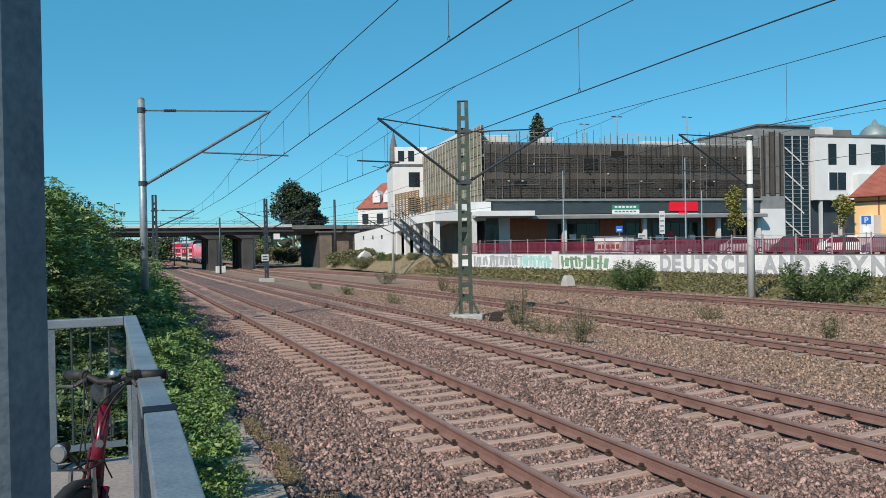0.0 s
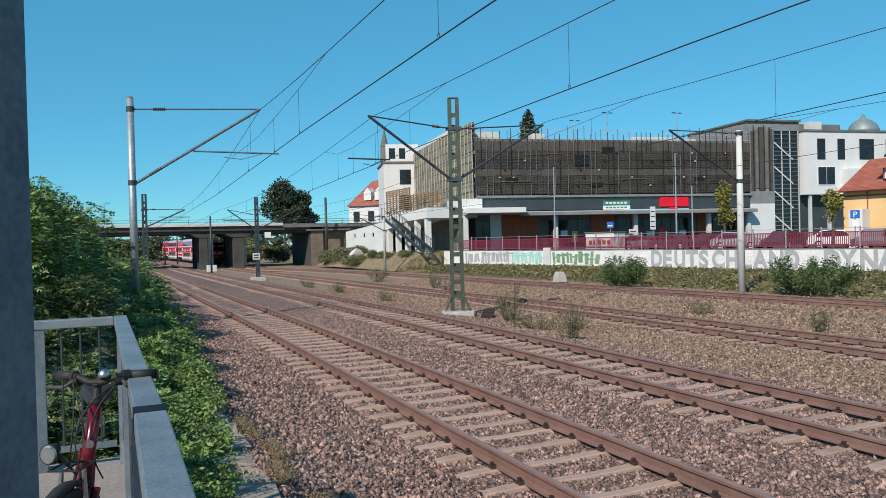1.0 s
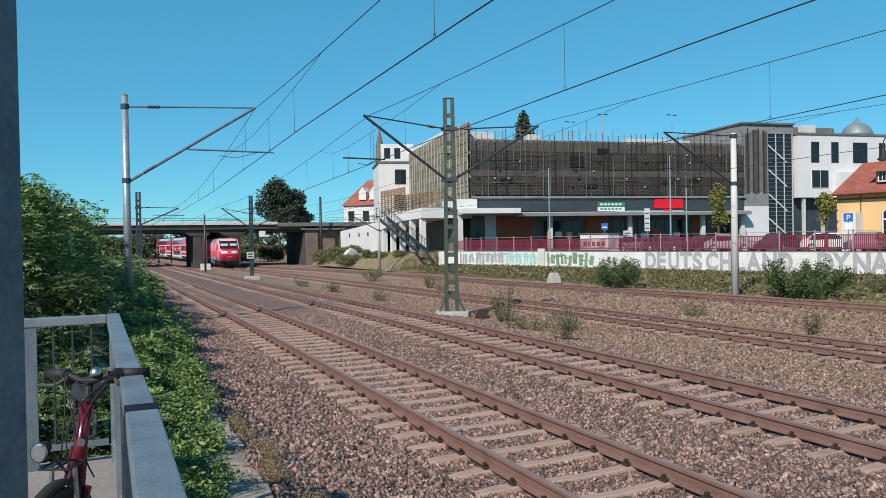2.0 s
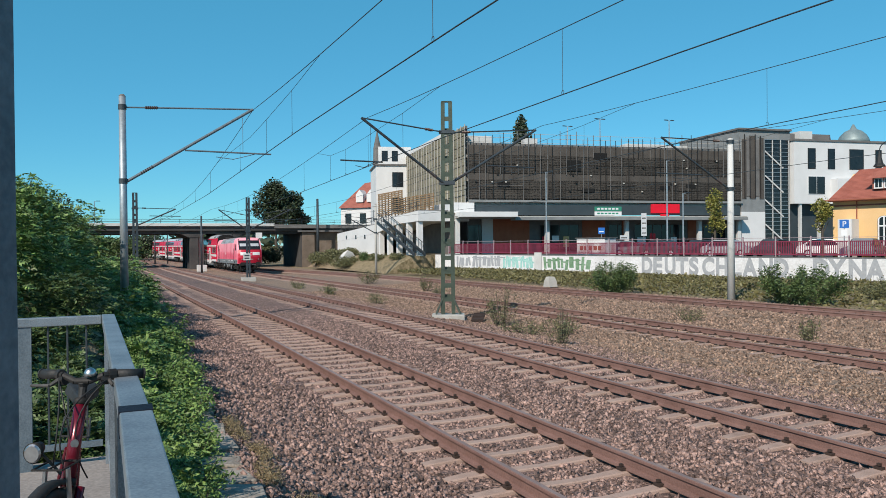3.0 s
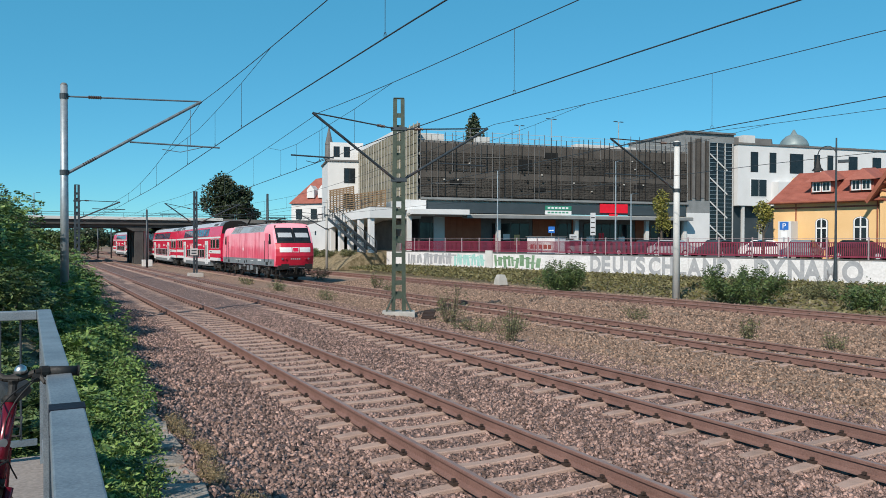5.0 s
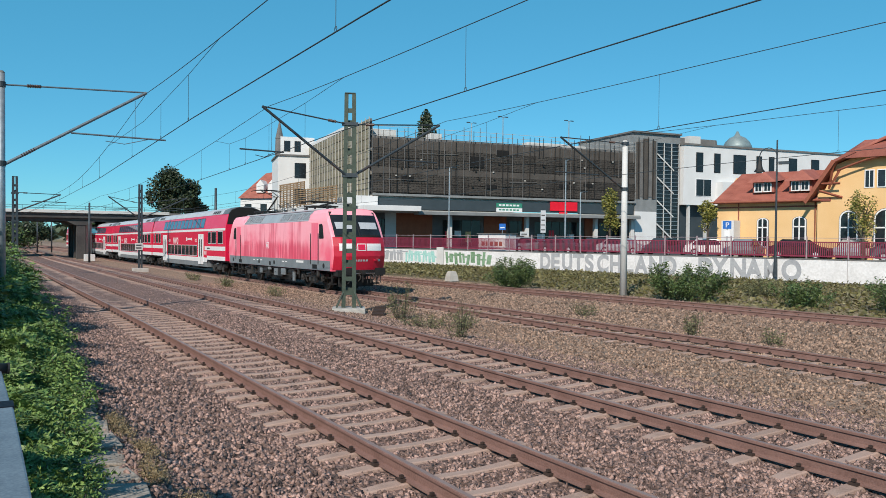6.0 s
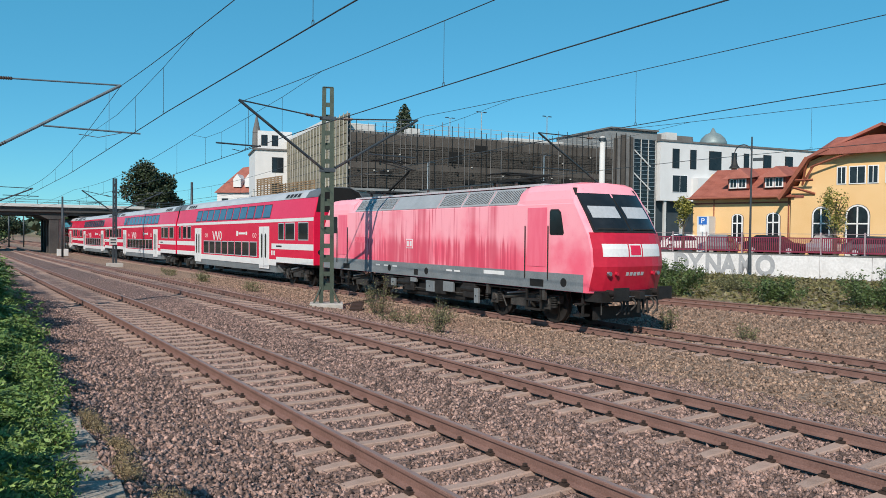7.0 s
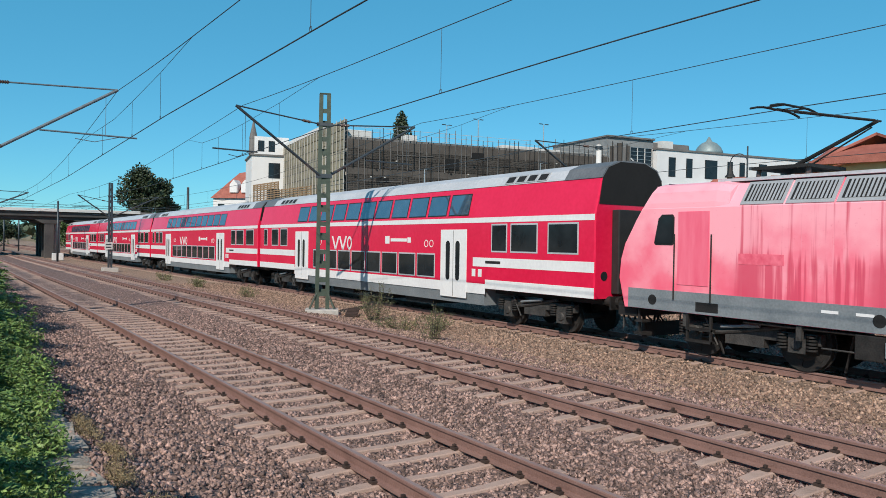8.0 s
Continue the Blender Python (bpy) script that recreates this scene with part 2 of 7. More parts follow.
M_SIGNGREEN = mat("green_sign", (0.03, 0.20, 0.13), (0.05, 0.26, 0.18), 2, 10, 0.5, bump=0)
M_SIGNBLUE = mat("blue_sign", (0.01, 0.11, 0.42), (0.015, 0.14, 0.48), 2, 10, 0.4, bump=0)
M_GRASS = leaf_mat("dry_grass", (0.075, 0.078, 0.026), (0.20, 0.172, 0.072))
M_STRAW = leaf_mat("straw_grass", (0.16, 0.12, 0.06), (0.34, 0.26, 0.14))
M_LEAF = leaf_mat("bush_leaf", (0.055, 0.118, 0.028), (0.22, 0.325, 0.085))
M_LEAF_PALE = leaf_mat("pale_weed_leaf", (0.11, 0.125, 0.06), (0.25, 0.26, 0.14))
M_WEED = leaf_mat("olive_weed_leaf", (0.075, 0.085, 0.035), (0.19, 0.185, 0.085))
# verge shrub leaf, also the shaded copy for bushes behind the railing
M_SHRUB = leaf_mat("dark_shrub_leaf", (0.032, 0.065, 0.018), (0.115, 0.165, 0.05))
M_LEAF_DARK = leaf_mat("dark_tree_leaf", (0.02, 0.035, 0.016), (0.055, 0.075, 0.035))
M_LEAF_YELLOW = leaf_mat("yellow_green_leaf", (0.14, 0.15, 0.03), (0.30, 0.27, 0.06))
M_BARK = mat("bark", (0.05, 0.04, 0.03), (0.11, 0.09, 0.07), 5, 40, 0.9, bump=0.5)
M_TAR = mat("asphalt", (0.045, 0.045, 0.047), (0.075, 0.073, 0.072), 0.6, 60, 0.9, bump=0.3)
M_PAVE = mat("pale_paving", (0.20, 0.175, 0.16), (0.36, 0.32, 0.29), 1.5, 40, 0.85, bump=0.3)
M_BIKE_RED = mat("wine_red_bike_paint", (0.12, 0.005, 0.016), (0.18, 0.008, 0.024), 4, 30, 0.22, 0.3, bump=0, spec=0.8)
M_CHROME = mat("bright_metal", (0.45, 0.45, 0.46), (0.62, 0.62, 0.62), 6, 60, 0.35, 1.0, bump=0)


def ground_mat():
    """Ballast between the tracks, turning to dry grass and soil beyond them."""
    m = bpy.data.materials.new("ground_ballast_and_grass")
    m.use_nodes = True
    nt = m.node_tree
    N, L = nt.nodes, nt.links
    b = N["Principled BSDF"]
    b.inputs["Roughness"].default_value = 0.9
    g = N.new("ShaderNodeNewGeometry")
    sp = N.new("ShaderNodeSeparateXYZ")
    L.new(g.outputs["Position"], sp.inputs[0])
    vo = N.new("ShaderNodeTexVoronoi")
    vo.inputs["Scale"].default_value = 17
    L.new(g.outputs["Position"], vo.inputs["Vector"])
    stone = N.new("ShaderNodeValToRGB")
    e = stone.color_ramp.elements
    e[0].position, e[0].color = 0.1, (0.065, 0.043, 0.037, 1)
    e[1].position, e[1].color = 0.9, (0.30, 0.197, 0.165, 1)
    L.new(vo.outputs["Color"], stone.inputs[0])
    pale = N.new("ShaderNodeValToRGB")
    e = pale.color_ramp.elements
    e[0].position, e[0].color = 0.1, (0.15, 0.105, 0.076, 1)
    e[1].position, e[1].color = 0.9, (0.41, 0.29, 0.21, 1)
    L.new(vo.outputs["Color"], pale.inputs[0])
    big = N.new("ShaderNodeTexNoise")
    big.inputs["Scale"].default_value, big.inputs["Detail"].default_value = 0.5, 6
    L.new(g.outputs["Position"], big.inputs["Vector"])
    add = N.new("ShaderNodeMath")
    add.operation = "MULTIPLY_ADD"
    add.inputs[1].default_value = 4.0
    L.new(big.outputs[0], add.inputs[0])
    L.new(sp.outputs[0], add.inputs[2])

    def step(lo, hi):
        r = N.new("ShaderNodeMapRange")
        r.inputs["From Min"].default_value, r.inputs["From Max"].default_value = lo, hi
        L.new(add.outputs[0], r.inputs[0])
        return r.outputs[0]

    def mix(fac, a, c):
        k = N.new("ShaderNodeMix")
        k.data_type = "RGBA"
        L.new(fac, k.inputs[0])
        L.new(a, k.inputs[6])
        L.new(c, k.inputs[7])
        return k.outputs[2]

    soil = N.new("ShaderNodeTexNoise")
    soil.inputs["Scale"].default_value, soil.inputs["Detail"].default_value = 3, 8
    L.new(g.outputs["Position"], soil.inputs["Vector"])
    gr = N.new("ShaderNodeValToRGB")
    e = gr.color_ramp.elements
    e[0].position, e[0].color = 0.35, (0.15, 0.12, 0.06, 1)
    e[1].position, e[1].color = 0.68, (0.37, 0.29, 0.18, 1)
    L.new(soil.outputs[0], gr.inputs[0])
    c = mix(step(12.5, 14.5), stone.outputs[0], pale.outputs[0])
    c = mix(step(29.5, 31.0), c, gr.outputs[0])
    inv = N.new("ShaderNodeMath")
    inv.operation = "SUBTRACT"
    inv.inputs[0].default_value = 1.0
    L.new(step(2.4, 3.6), inv.inputs[1])
    c = mix(inv.outputs[0], c, gr.outputs[0])
    L.new(c, b.inputs["Base Color"])
    bp = N.new("ShaderNodeBump")
    bp.inputs["Strength"].default_value, bp.inputs["Distance"].default_value = 0.9, 0.04
    L.new(vo.outputs["Distance"], bp.inputs["Height"])
    L.new(bp.outputs[0], b.inputs["Normal"])
    return m


M_GROUND = ground_mat()


# ---------------- mesh helpers ----------------
def part(name, bm, material, parent=None, label="", smooth=False, bevel=0.0):
    """Links a bmesh as one mesh object, under a thing or a part."""
    if bevel:
        bmesh.ops.bevel(bm, geom=bm.edges[:], offset=bevel, segments=2, affect="EDGES", profile=0.5)
    me = bpy.data.meshes.new(name)
    bm.to_mesh(me)
    bm.free()
    if smooth:
        me.polygons.foreach_set("use_smooth", [True] * len(me.polygons))
    me.materials.append(material)
    ob = new(name, me)
    ob.parent = parent
    if label:
        ob["label"] = label
    return ob


def piece(name, mesh, parent, m):
    ob = new(name, mesh)
    ob.parent = parent
    ob.matrix_basis = m
    return ob


def thing(name, m, label, category, group="", kind=""):
    ob = new(name)
    ob.empty_display_size = 0.2
    ob.matrix_basis = m
    return tagged(ob, label, category, group, kind)


def box(bm, x0, x1, y0, y1, z0, z1, m=None):
    v = [bm.verts.new((x, y, z)) for z in (z0, z1) for y in (y0, y1) for x in (x0, x1)]
    for f in ((0, 2, 3, 1), (4, 5, 7, 6), (0, 1, 5, 4), (2, 6, 7, 3), (0, 4, 6, 2), (1, 3, 7, 5)):
        bm.faces.new([v[i] for i in f])
    if m is not None:
        bmesh.ops.transform(bm, matrix=m, verts=v)
    return bm


def B(*a, m=None):
    return box(bmesh.new(), *a, m=m)


def tube(bm, a, b, r0, r1=None, n=10, caps=True):
    """A straight round bar from a to b."""
    a, b = Vector(a), Vector(b)
    r1 = r0 if r1 is None else r1
    q = (b - a).to_track_quat("Z", "Y").to_matrix()
    rings = []
    for p, r in ((a, r0), (b, r1)):
        rings.append([bm.verts.new(p + q @ Vector((r * math.cos(2 * math.pi * i / n), r * math.sin(2 * math.pi * i / n), 0))) for i in range(n)])
    for i in range(n):
        bm.faces.new((rings[0][i], rings[0][(i + 1) % n], rings[1][(i + 1) % n], rings[1][i]))
    if caps:
        bm.faces.new(rings[0][::-1])
        bm.faces.new(rings[1])
    return bm


def T(a, b, r0, r1=None, n=10):
    return tube(bmesh.new(), a, b, r0, r1, n)


def loft(bm, rings, closed=True, caps=True):
    """Skins rings of points with equal counts."""
    vs = [[bm.verts.new(p) for p in r] for r in rings]
    n = len(vs[0])
    for a, b in zip(vs, vs[1:]):
        for i in range(n if closed else n - 1):
            j = (i + 1) % n
            bm.faces.new((a[i], a[j], b[j], b[i]))
    if caps:
        bm.faces.new(vs[0][::-1])
        bm.faces.new(vs[-1])
    bmesh.ops.recalc_face_normals(bm, faces=bm.faces[:])
    return bm


def prism(pts, z0, z1):
    bm = bmesh.new()
    return loft(bm, [[(x, y, z0) for x, y in pts], [(x, y, z1) for x, y in pts]])


def wire(name, pts, r, material, parent=None):
    cu = bpy.data.curves.new(name, "CURVE")
    cu.dimensions, cu.bevel_depth, cu.bevel_resolution = "3D", r, 1
    sp = cu.splines.new("POLY")
    sp.points.add(len(pts) - 1)
    for p, q in zip(sp.points, pts):
        p.co = (*q, 1)
    cu.materials.append(material)
    ob = new(name, cu)
    ob.parent = parent
    return ob


def numpy_mesh(name, verts, faces, material, parent=None):
    """verts (n,3), faces (m,k) as arrays, made into one mesh object."""
    me = bpy.data.meshes.new(name)
    m, k = faces.shape
    me.vertices.add(len(verts))
    me.vertices.foreach_set("co", verts.astype(np.float32).ravel())
    me.loops.add(m * k)
    me.loops.foreach_set("vertex_index", faces.astype(np.int32).ravel())
    me.polygons.add(m)
    me.polygons.foreach_set("loop_start", np.arange(0, m * k, k, dtype=np.int32))
    me.polygons.foreach_set("loop_total", np.full(m, k, dtype=np.int32))
    me.update(calc_edges=True)
    me.materials.append(material)
    ob = new(name, me)
    ob.parent = parent
    return ob


def leaves(name, centres, size, material, parent, rng, long=2.0):
    """Many small folded leaves round the given centres."""
    n = len(centres)
    d = rng.normal(size=(n, 3))
    d[:, 2] = d[:, 2] * 0.6 - 0.15
    d /= np.linalg.norm(d, axis=1)[:, None]
    e = np.cross(d, rng.normal(size=(n, 3)))
    e /= np.linalg.norm(e, axis=1)[:, None] + 1e-9
    k = np.cross(d, e)
    s = size * rng.uniform(0.6, 1.4, n)[:, None]
    tip, mid = centres + d * s * long, centres + d * s * long * 0.45
    a = mid + e * s * 0.5 + k * s * 0.15
    b = mid - e * s * 0.5 + k * s * 0.15
    v = np.stack([centres, a, tip, b], 1).reshape(-1, 3)
    f = np.arange(4 * n).reshape(n, 4)
    return numpy_mesh(name, v, f, material, parent)


def sprays(name, centres, size, material, parent, rng, leaflets=9):
    """Feathered leaves: leaflets in pairs along drooping stalks that grow from the given centres."""
    c = centres[:: leaflets]
    n = len(c)
    d = rng.normal(size=(n, 3))
    d[:, 2] = np.abs(d[:, 2]) * 0.5 + 0.1
    d /= np.linalg.norm(d, axis=1)[:, None]
    e = np.cross(d, np.array([0, 0, 1.0])) + rng.normal(scale=0.25, size=(n, 3))
    e /= np.linalg.norm(e, axis=1)[:, None] + 1e-9
    up = np.cross(e, d)
    reach = size * rng.uniform(3.0, 6.0, n)[:, None]
    vs = []
    for j in range(leaflets):
        w = (j + 1) / leaflets
        base = c + d * reach * w - np.array([0, 0, 1.0]) * reach * 0.55 * w * w
        side = e * (1 if j % 2 else -1) if j < leaflets - 1 else d
        way = side * 0.85 + d * 0.45 - np.array([0, 0, 0.35]) + rng.normal(scale=0.15, size=(n, 3))
        s = size * rng.uniform(0.7, 1.25, n)[:, None] * (1.15 - 0.4 * abs(w - 0.5))
        wide = np.cross(way, up)
        wide /= np.linalg.norm(wide, axis=1)[:, None] + 1e-9
        mid = base + way * s * 0.9
        vs.append(np.stack([base, mid + wide * s * 0.42, base + way * s * 2.0, mid - wide * s * 0.42], 1))
    v = np.concatenate(vs).reshape(-1, 3)
    return numpy_mesh(name, v, np.arange(len(v)).reshape(-1, 4), material, parent)


def bend(y):
    """How far the line curves to the west beyond the bridge."""
    return -0.00031 * max(0.0, min(y, 400.0) - 115.0) ** 2


def drop(y):
    """The line falls slightly towards the bridge."""
    return -0.0085 * min(max(0.0, y - 25.0), 85.0)


def x_track(i, y):
    if i < 3:
        return (4.80, 8.96, 16.45)[i] + bend(y)
    return 24.2 + 0.0022 * max(0.0, 42.0 - y) ** 2 - 0.0016 * max(0.0, min(y, 110.0) - 60.0) ** 2 + bend(y)


RAIL_Z = (0.0, 0.0, -0.25, -0.2)


def wall_x(y):
    return 35.5 + (77.0 - y) * 0.234


# ---------------- ground ----------------
PROFILE = [(-900, 1.2), (-40, 1.0), (-3, 0.9), (-0.2, 0.8), (0.35, 0.48), (0.8, 0.27), (1.35, 0.21), (2.0, -0.06), (2.9, -0.19), (3.4, -0.222), (6.2, -0.222), (6.9, -0.208), (7.5, -0.222), (10.35, -0.222), (10.9, -0.28),
           (12.4, -0.46), (14.6, -0.455), (18.4, -0.455), (19.4, -0.62), (22.0, -0.55), (22.9, -0.4), (27.4, -0.4), (28.4, -0.5), (33.0, -0.42), (36.0, -0.32), (60, -0.28), (900, 0.6)]


def ground_z(x, y):
    px_, pz_ = zip(*PROFILE)
    return float(np.interp(x - bend(y), px_, pz_)) + drop(y)


def make_ground():
    xs = sorted(set([p[0] for p in PROFILE] + list(np.arange(-2, 40, 0.35)) + list(np.arange(-40, 100, 5.0))))
    ys = sorted(set(list(np.arange(-30, 45, 0.6)) + list(np.arange(45, 160, 3.0)) + list(np.arange(160, 420, 20.0)) + [-900, -300, -100, 600, 1500, 3000]))
    n = len(xs)
    v = np.array([(x + (bend(y) if abs(x) < 60 and y < 400 else 0), y, float(np.interp(x, *zip(*PROFILE))) + drop(y)) for y in ys for x in xs])
    near = (np.abs(v[:, 0]) < 40) & (v[:, 1] < 60)
    v[near, 2] += [0.016 * (noise.noise(Vector((p[0] * 1.7, p[1] * 1.7, 0)))) for p in v[near]]
    bed = (v[:, 0] > 3.0) & (v[:, 0] < 10.6) & (v[:, 1] < 130)
    v[bed, 2] += 0.034 * np.clip((v[bed, 1] - 20) / 14, 0, 1)
    i, j = np.meshgrid(np.arange(len(ys) - 1), np.arange(n - 1), indexing="ij")
    a = (i * n + j).ravel()
    f = np.stack([a, a + 1, a + n + 1, a + n], 1)
    ob = numpy_mesh("ground", v, f, M_GROUND)
    return tagged(ob, "brown crushed-stone railway bed with dry grass verges", "ground", kind="structure")


make_ground()


# loose stones, thickest near the camera
def make_stones():
    rng = np.random.default_rng(5)
    base = np.array([(1, 0, 0), (-1, 0, 0), (0, 1, 0), (0, -1, 0), (0, 0, 1), (0, 0, -1)], float)
    tri = np.array([(0, 2, 4), (2, 1, 4), (1, 3, 4), (3, 0, 4), (2, 0, 5), (1, 2, 5), (3, 1, 5), (0, 3, 5)])

    def scatter(name, n, xr, yfun, mat_, size, label):
        x = rng.uniform(*xr, n)
        y = yfun(n)
        z = np.interp(x, *zip(*PROFILE)) + np.array([drop(q) for q in y])
        keep, bed = np.ones(n, bool), np.zeros(n, bool)
        for xt, y_start in ((4.80, -7.7), (8.96, -7.7), (16.45, -19.7)):
            on = np.abs(x - xt) < 1.29 + 0.04 * np.sin(5 * y)
            bed |= on
            ph = np.abs((y - y_start + 0.321) % 0.642 - 0.321)
            keep &= ~(on & (ph < 0.090 + 0.016 * np.sin(7 * y + 3 * x))) | (rng.uniform(0, 1, n) < 0.02)
            keep &= ~(np.abs(np.abs(x - xt) - 0.754) < 0.085)
        x, y, z, bed = x[keep], y[keep], z[keep], bed[keep]
        n = len(x)
        s = size * rng.uniform(0.55, 1.3, n)
        v = base[None] * (s[:, None] * rng.uniform(0.5, 1.35, (n, 3)))[:, None, :] + rng.normal(scale=0.27, size=(n, 6, 3)) * s[:, None, None]
        a = rng.uniform(0, 6.283, n)
        c, sn = np.cos(a)[:, None], np.sin(a)[:, None]
        v = np.stack([v[..., 0] * c - v[..., 2] * sn, v[..., 1], v[..., 0] * sn + v[..., 2] * c], -1)
        b = rng.uniform(0, 6.283, n)
        c, sn = np.cos(b)[:, None], np.sin(b)[:, None]
        v = np.stack([v[..., 0] * c - v[..., 1] * sn, v[..., 0] * sn + v[..., 1] * c, v[..., 2]], -1)
        v += np.stack([x, y, z + s * np.where(bed, rng.uniform(-0.35, 0.25, n), rng.uniform(-0.25, 0.5, n))], -1)[:, None, :]
        f = (np.arange(n)[:, None, None] * 6 + tri[None]).reshape(-1, 3)
        tagged(numpy_mesh(name, v.reshape(-1, 3), f, mat_), label, "ballast", kind="stuff")

    scatter("ballast_stones", 170000, (1.22, 12.6), lambda n: 3.5 + 44 * rng.uniform(0, 1, n) ** 1.5, M_BALLAST, 0.031, "grey-brown crushed stone ballast round the main tracks")
    scatter("ballast_stones", 45000, (18.5, 28.6), lambda n: 9 + 48 * rng.uniform(0, 1, n) ** 1.2, M_BALLAST_PALE, 0.05, "brownish crushed stone ballast beside the siding")
    scatter("ballast_stones", 60000, (11.0, 20.5), lambda n: 3.5 + 45.5 * rng.uniform(0, 1, n) ** 1.3, M_BALLAST_PALE, 0.039, "pale sandy crushed stone ballast round the far tracks")


make_stones()


# ---------------- tracks ----------------
def sleeper_mesh():
    bm = bmesh.new()
    rings = []
    for x, zt, w in ((-1.3, -0.19, 0.10), (-1.05, -0.172, 0.115), (-0.75, -0.168, 0.115), (-0.45, -0.18, 0.10), (0, -0.192, 0.085), (0.45, -0.18, 0.10), (0.75, -0.168, 0.115), (1.05, -0.172, 0.115), (1.3, -0.19, 0.10)):
        w *= 0.78
        rings.append([(x, -w * 1.25, -0.36), (x, -w, zt - 0.012), (x, -w * 0.8, zt), (x, w * 0.8, zt), (x, w, zt - 0.012), (x, w * 1.25, -0.36)])
    loft(bm, rings)
    me = bpy.data.meshes.new("sleeper")
    bm.to_mesh(me)
    bm.free()
    me.materials.append(M_SLEEPER)
    return me


def make_track(i, y0, y1, label, near):
    z = RAIL_Z[i]
    root = thing(f"railway_track_{i + 1}", pose(0, 0, z), label, "railway track", kind="structure")
    prof = [(-0.075, -0.168), (0.075, -0.168), (0.075, -0.155), (0.012, -0.135), (0.012, -0.045), (0.036, -0.035), (0.036, -0.006), (0.028, 0.0), (-0.028, 0.0), (-0.036, -0.006), (-0.036, -0.035), (-0.012, -0.045), (-0.012, -0.135), (-0.075, -0.155)]
    ys = list(np.arange(y0, y1 + 1, 6.0))
    for side in (-0.754, 0.754):
        bm = loft(bmesh.new(), [[(x_track(i, y) + side + a, y, b + drop(y)) for a, b in prof] for y in ys])
        rail = part("rail", bm, M_RAIL, root)
        bm = loft(bmesh.new(), [[(x_track(i, y) + side + a, y, b + drop(y)) for a, b in ((-0.027, 0.0), (0.027, 0.0), (0.027, 0.004), (-0.027, 0.004))] for y in ys])
        part("running_surface", bm, M_RAILTOP, rail, "worn steel running surface")
    me = sleeper_mesh()
    y = y0 + 0.3
    far = []
    while y < y1:
        x = x_track(i, y)
        if y < near:
            ang = math.degrees(math.atan2(x - x_track(i, y + 0.5), 0.5))
            piece("sleeper", me, root, pose(x, y, drop(y) + random.uniform(-0.006, 0.004), 0, 0, ang + random.uniform(-0.4, 0.4)))
        else:
            far.append((x, y))
        y += 0.642
    if far:
        bm = bmesh.new()
        for x, y in far:
            box(bm, x - 1.3, x + 1.3, y - 0.085, y + 0.085, drop(y) - 0.3, drop(y) - 0.18)
        tagged(part("sleepers", bm, M_SLEEPER, root), kind="stuff")
    bm = bmesh.new()
    y = y0 + 0.3
    while y < min(near, 55):
        for side in (-0.754, 0.754):
            for k in (-1, 1):
                x = x_track(i, y) + side + k * 0.10
                box(bm, x - 0.032, x + 0.032, y - 0.05, y + 0.05, drop(y) - 0.168, drop(y) - 0.138)
                box(bm, x - 0.02, x + 0.02, y - 0.02, y + 0.02, drop(y) - 0.128, drop(y) - 0.10)
        y += 0.642
    tagged(part("rail_clips", bm, M_CLIP, root, "dark rusty rail clips"), kind="stuff")


make_track(0, -8, 260, "main track with brown rusted rails on concrete sleepers", 120)
make_track(1, -8, 260, "second main track with rusted rails on concrete sleepers", 120)
make_track(2, -20, 320, "lower track with rails half sunk in pale ballast", 90)
make_track(3, -20, 260, "far siding track beside the grassy verge", 70)


# ---------------- masts and overhead line ----------------
def cantilever(root, sx, z_top, tip, z_low, steady, material):
    """A hinged arm from a mast at x = 0 that reaches over a track."""
    tx, tz = tip
    arm = part("cantilever", T((0.12 * sx, 0, z_low), (tx, 0, tz), 0.05), material, root)
    tube_b = bmesh.new()
    tube(tube_b, (0.12 * sx, 0, z_top), (tx, 0, tz), 0.026)
    part("top_tie", tube_b, material, arm)
    for a, b, k in (((0.12 * sx, z_top), (tx, tz), 0.14), ((0.12 * sx, z_low), (tx, tz), 0.10)):
        bm = bmesh.new()
        p = Vector((a[0], 0, a[1]))
        d = Vector((b[0], 0, b[1])) - p
        turn = d.to_track_quat("Z", "Y").to_matrix()
        rings = []
        for j in range(13):
            c, r = p + d * (k + 0.008 * j), 0.034 if j % 2 == 0 else 0.062
            rings.append([c + turn @ Vector((r * math.cos(q), r * math.sin(q), 0)) for q in np.linspace(0, 2 * math.pi, 10, endpoint=False)])
        loft(bm, rings)
        part("insulator", bm, M_INSUL, arm, "ribbed brown insulator")
    x0, x1, zs = steady
    bm = tube(bmesh.new(), (x0, 0, zs + 0.02), (x1, 0, zs), 0.028)
    k = x0 + (x1 - x0) * 0.35
    tube(bm, (tx - sx * 0.35, 0, zs + 0.02), (tx - sx * 0.35, 0, tz - 0.3), 0.008)
    tube(bm, (x0 + (x1 - x0) * 0.8, 0, zs - 0.02), (x0 + (x1 - x0) * 0.55, 0, zs - 0.22), 0.012)
    tube(bm, (x0 + (x1 - x0) * 0.55, 0, zs - 0.22), (k, 0, zs - 0.16), 0.012)
    part("steady_arm", bm, material, arm)


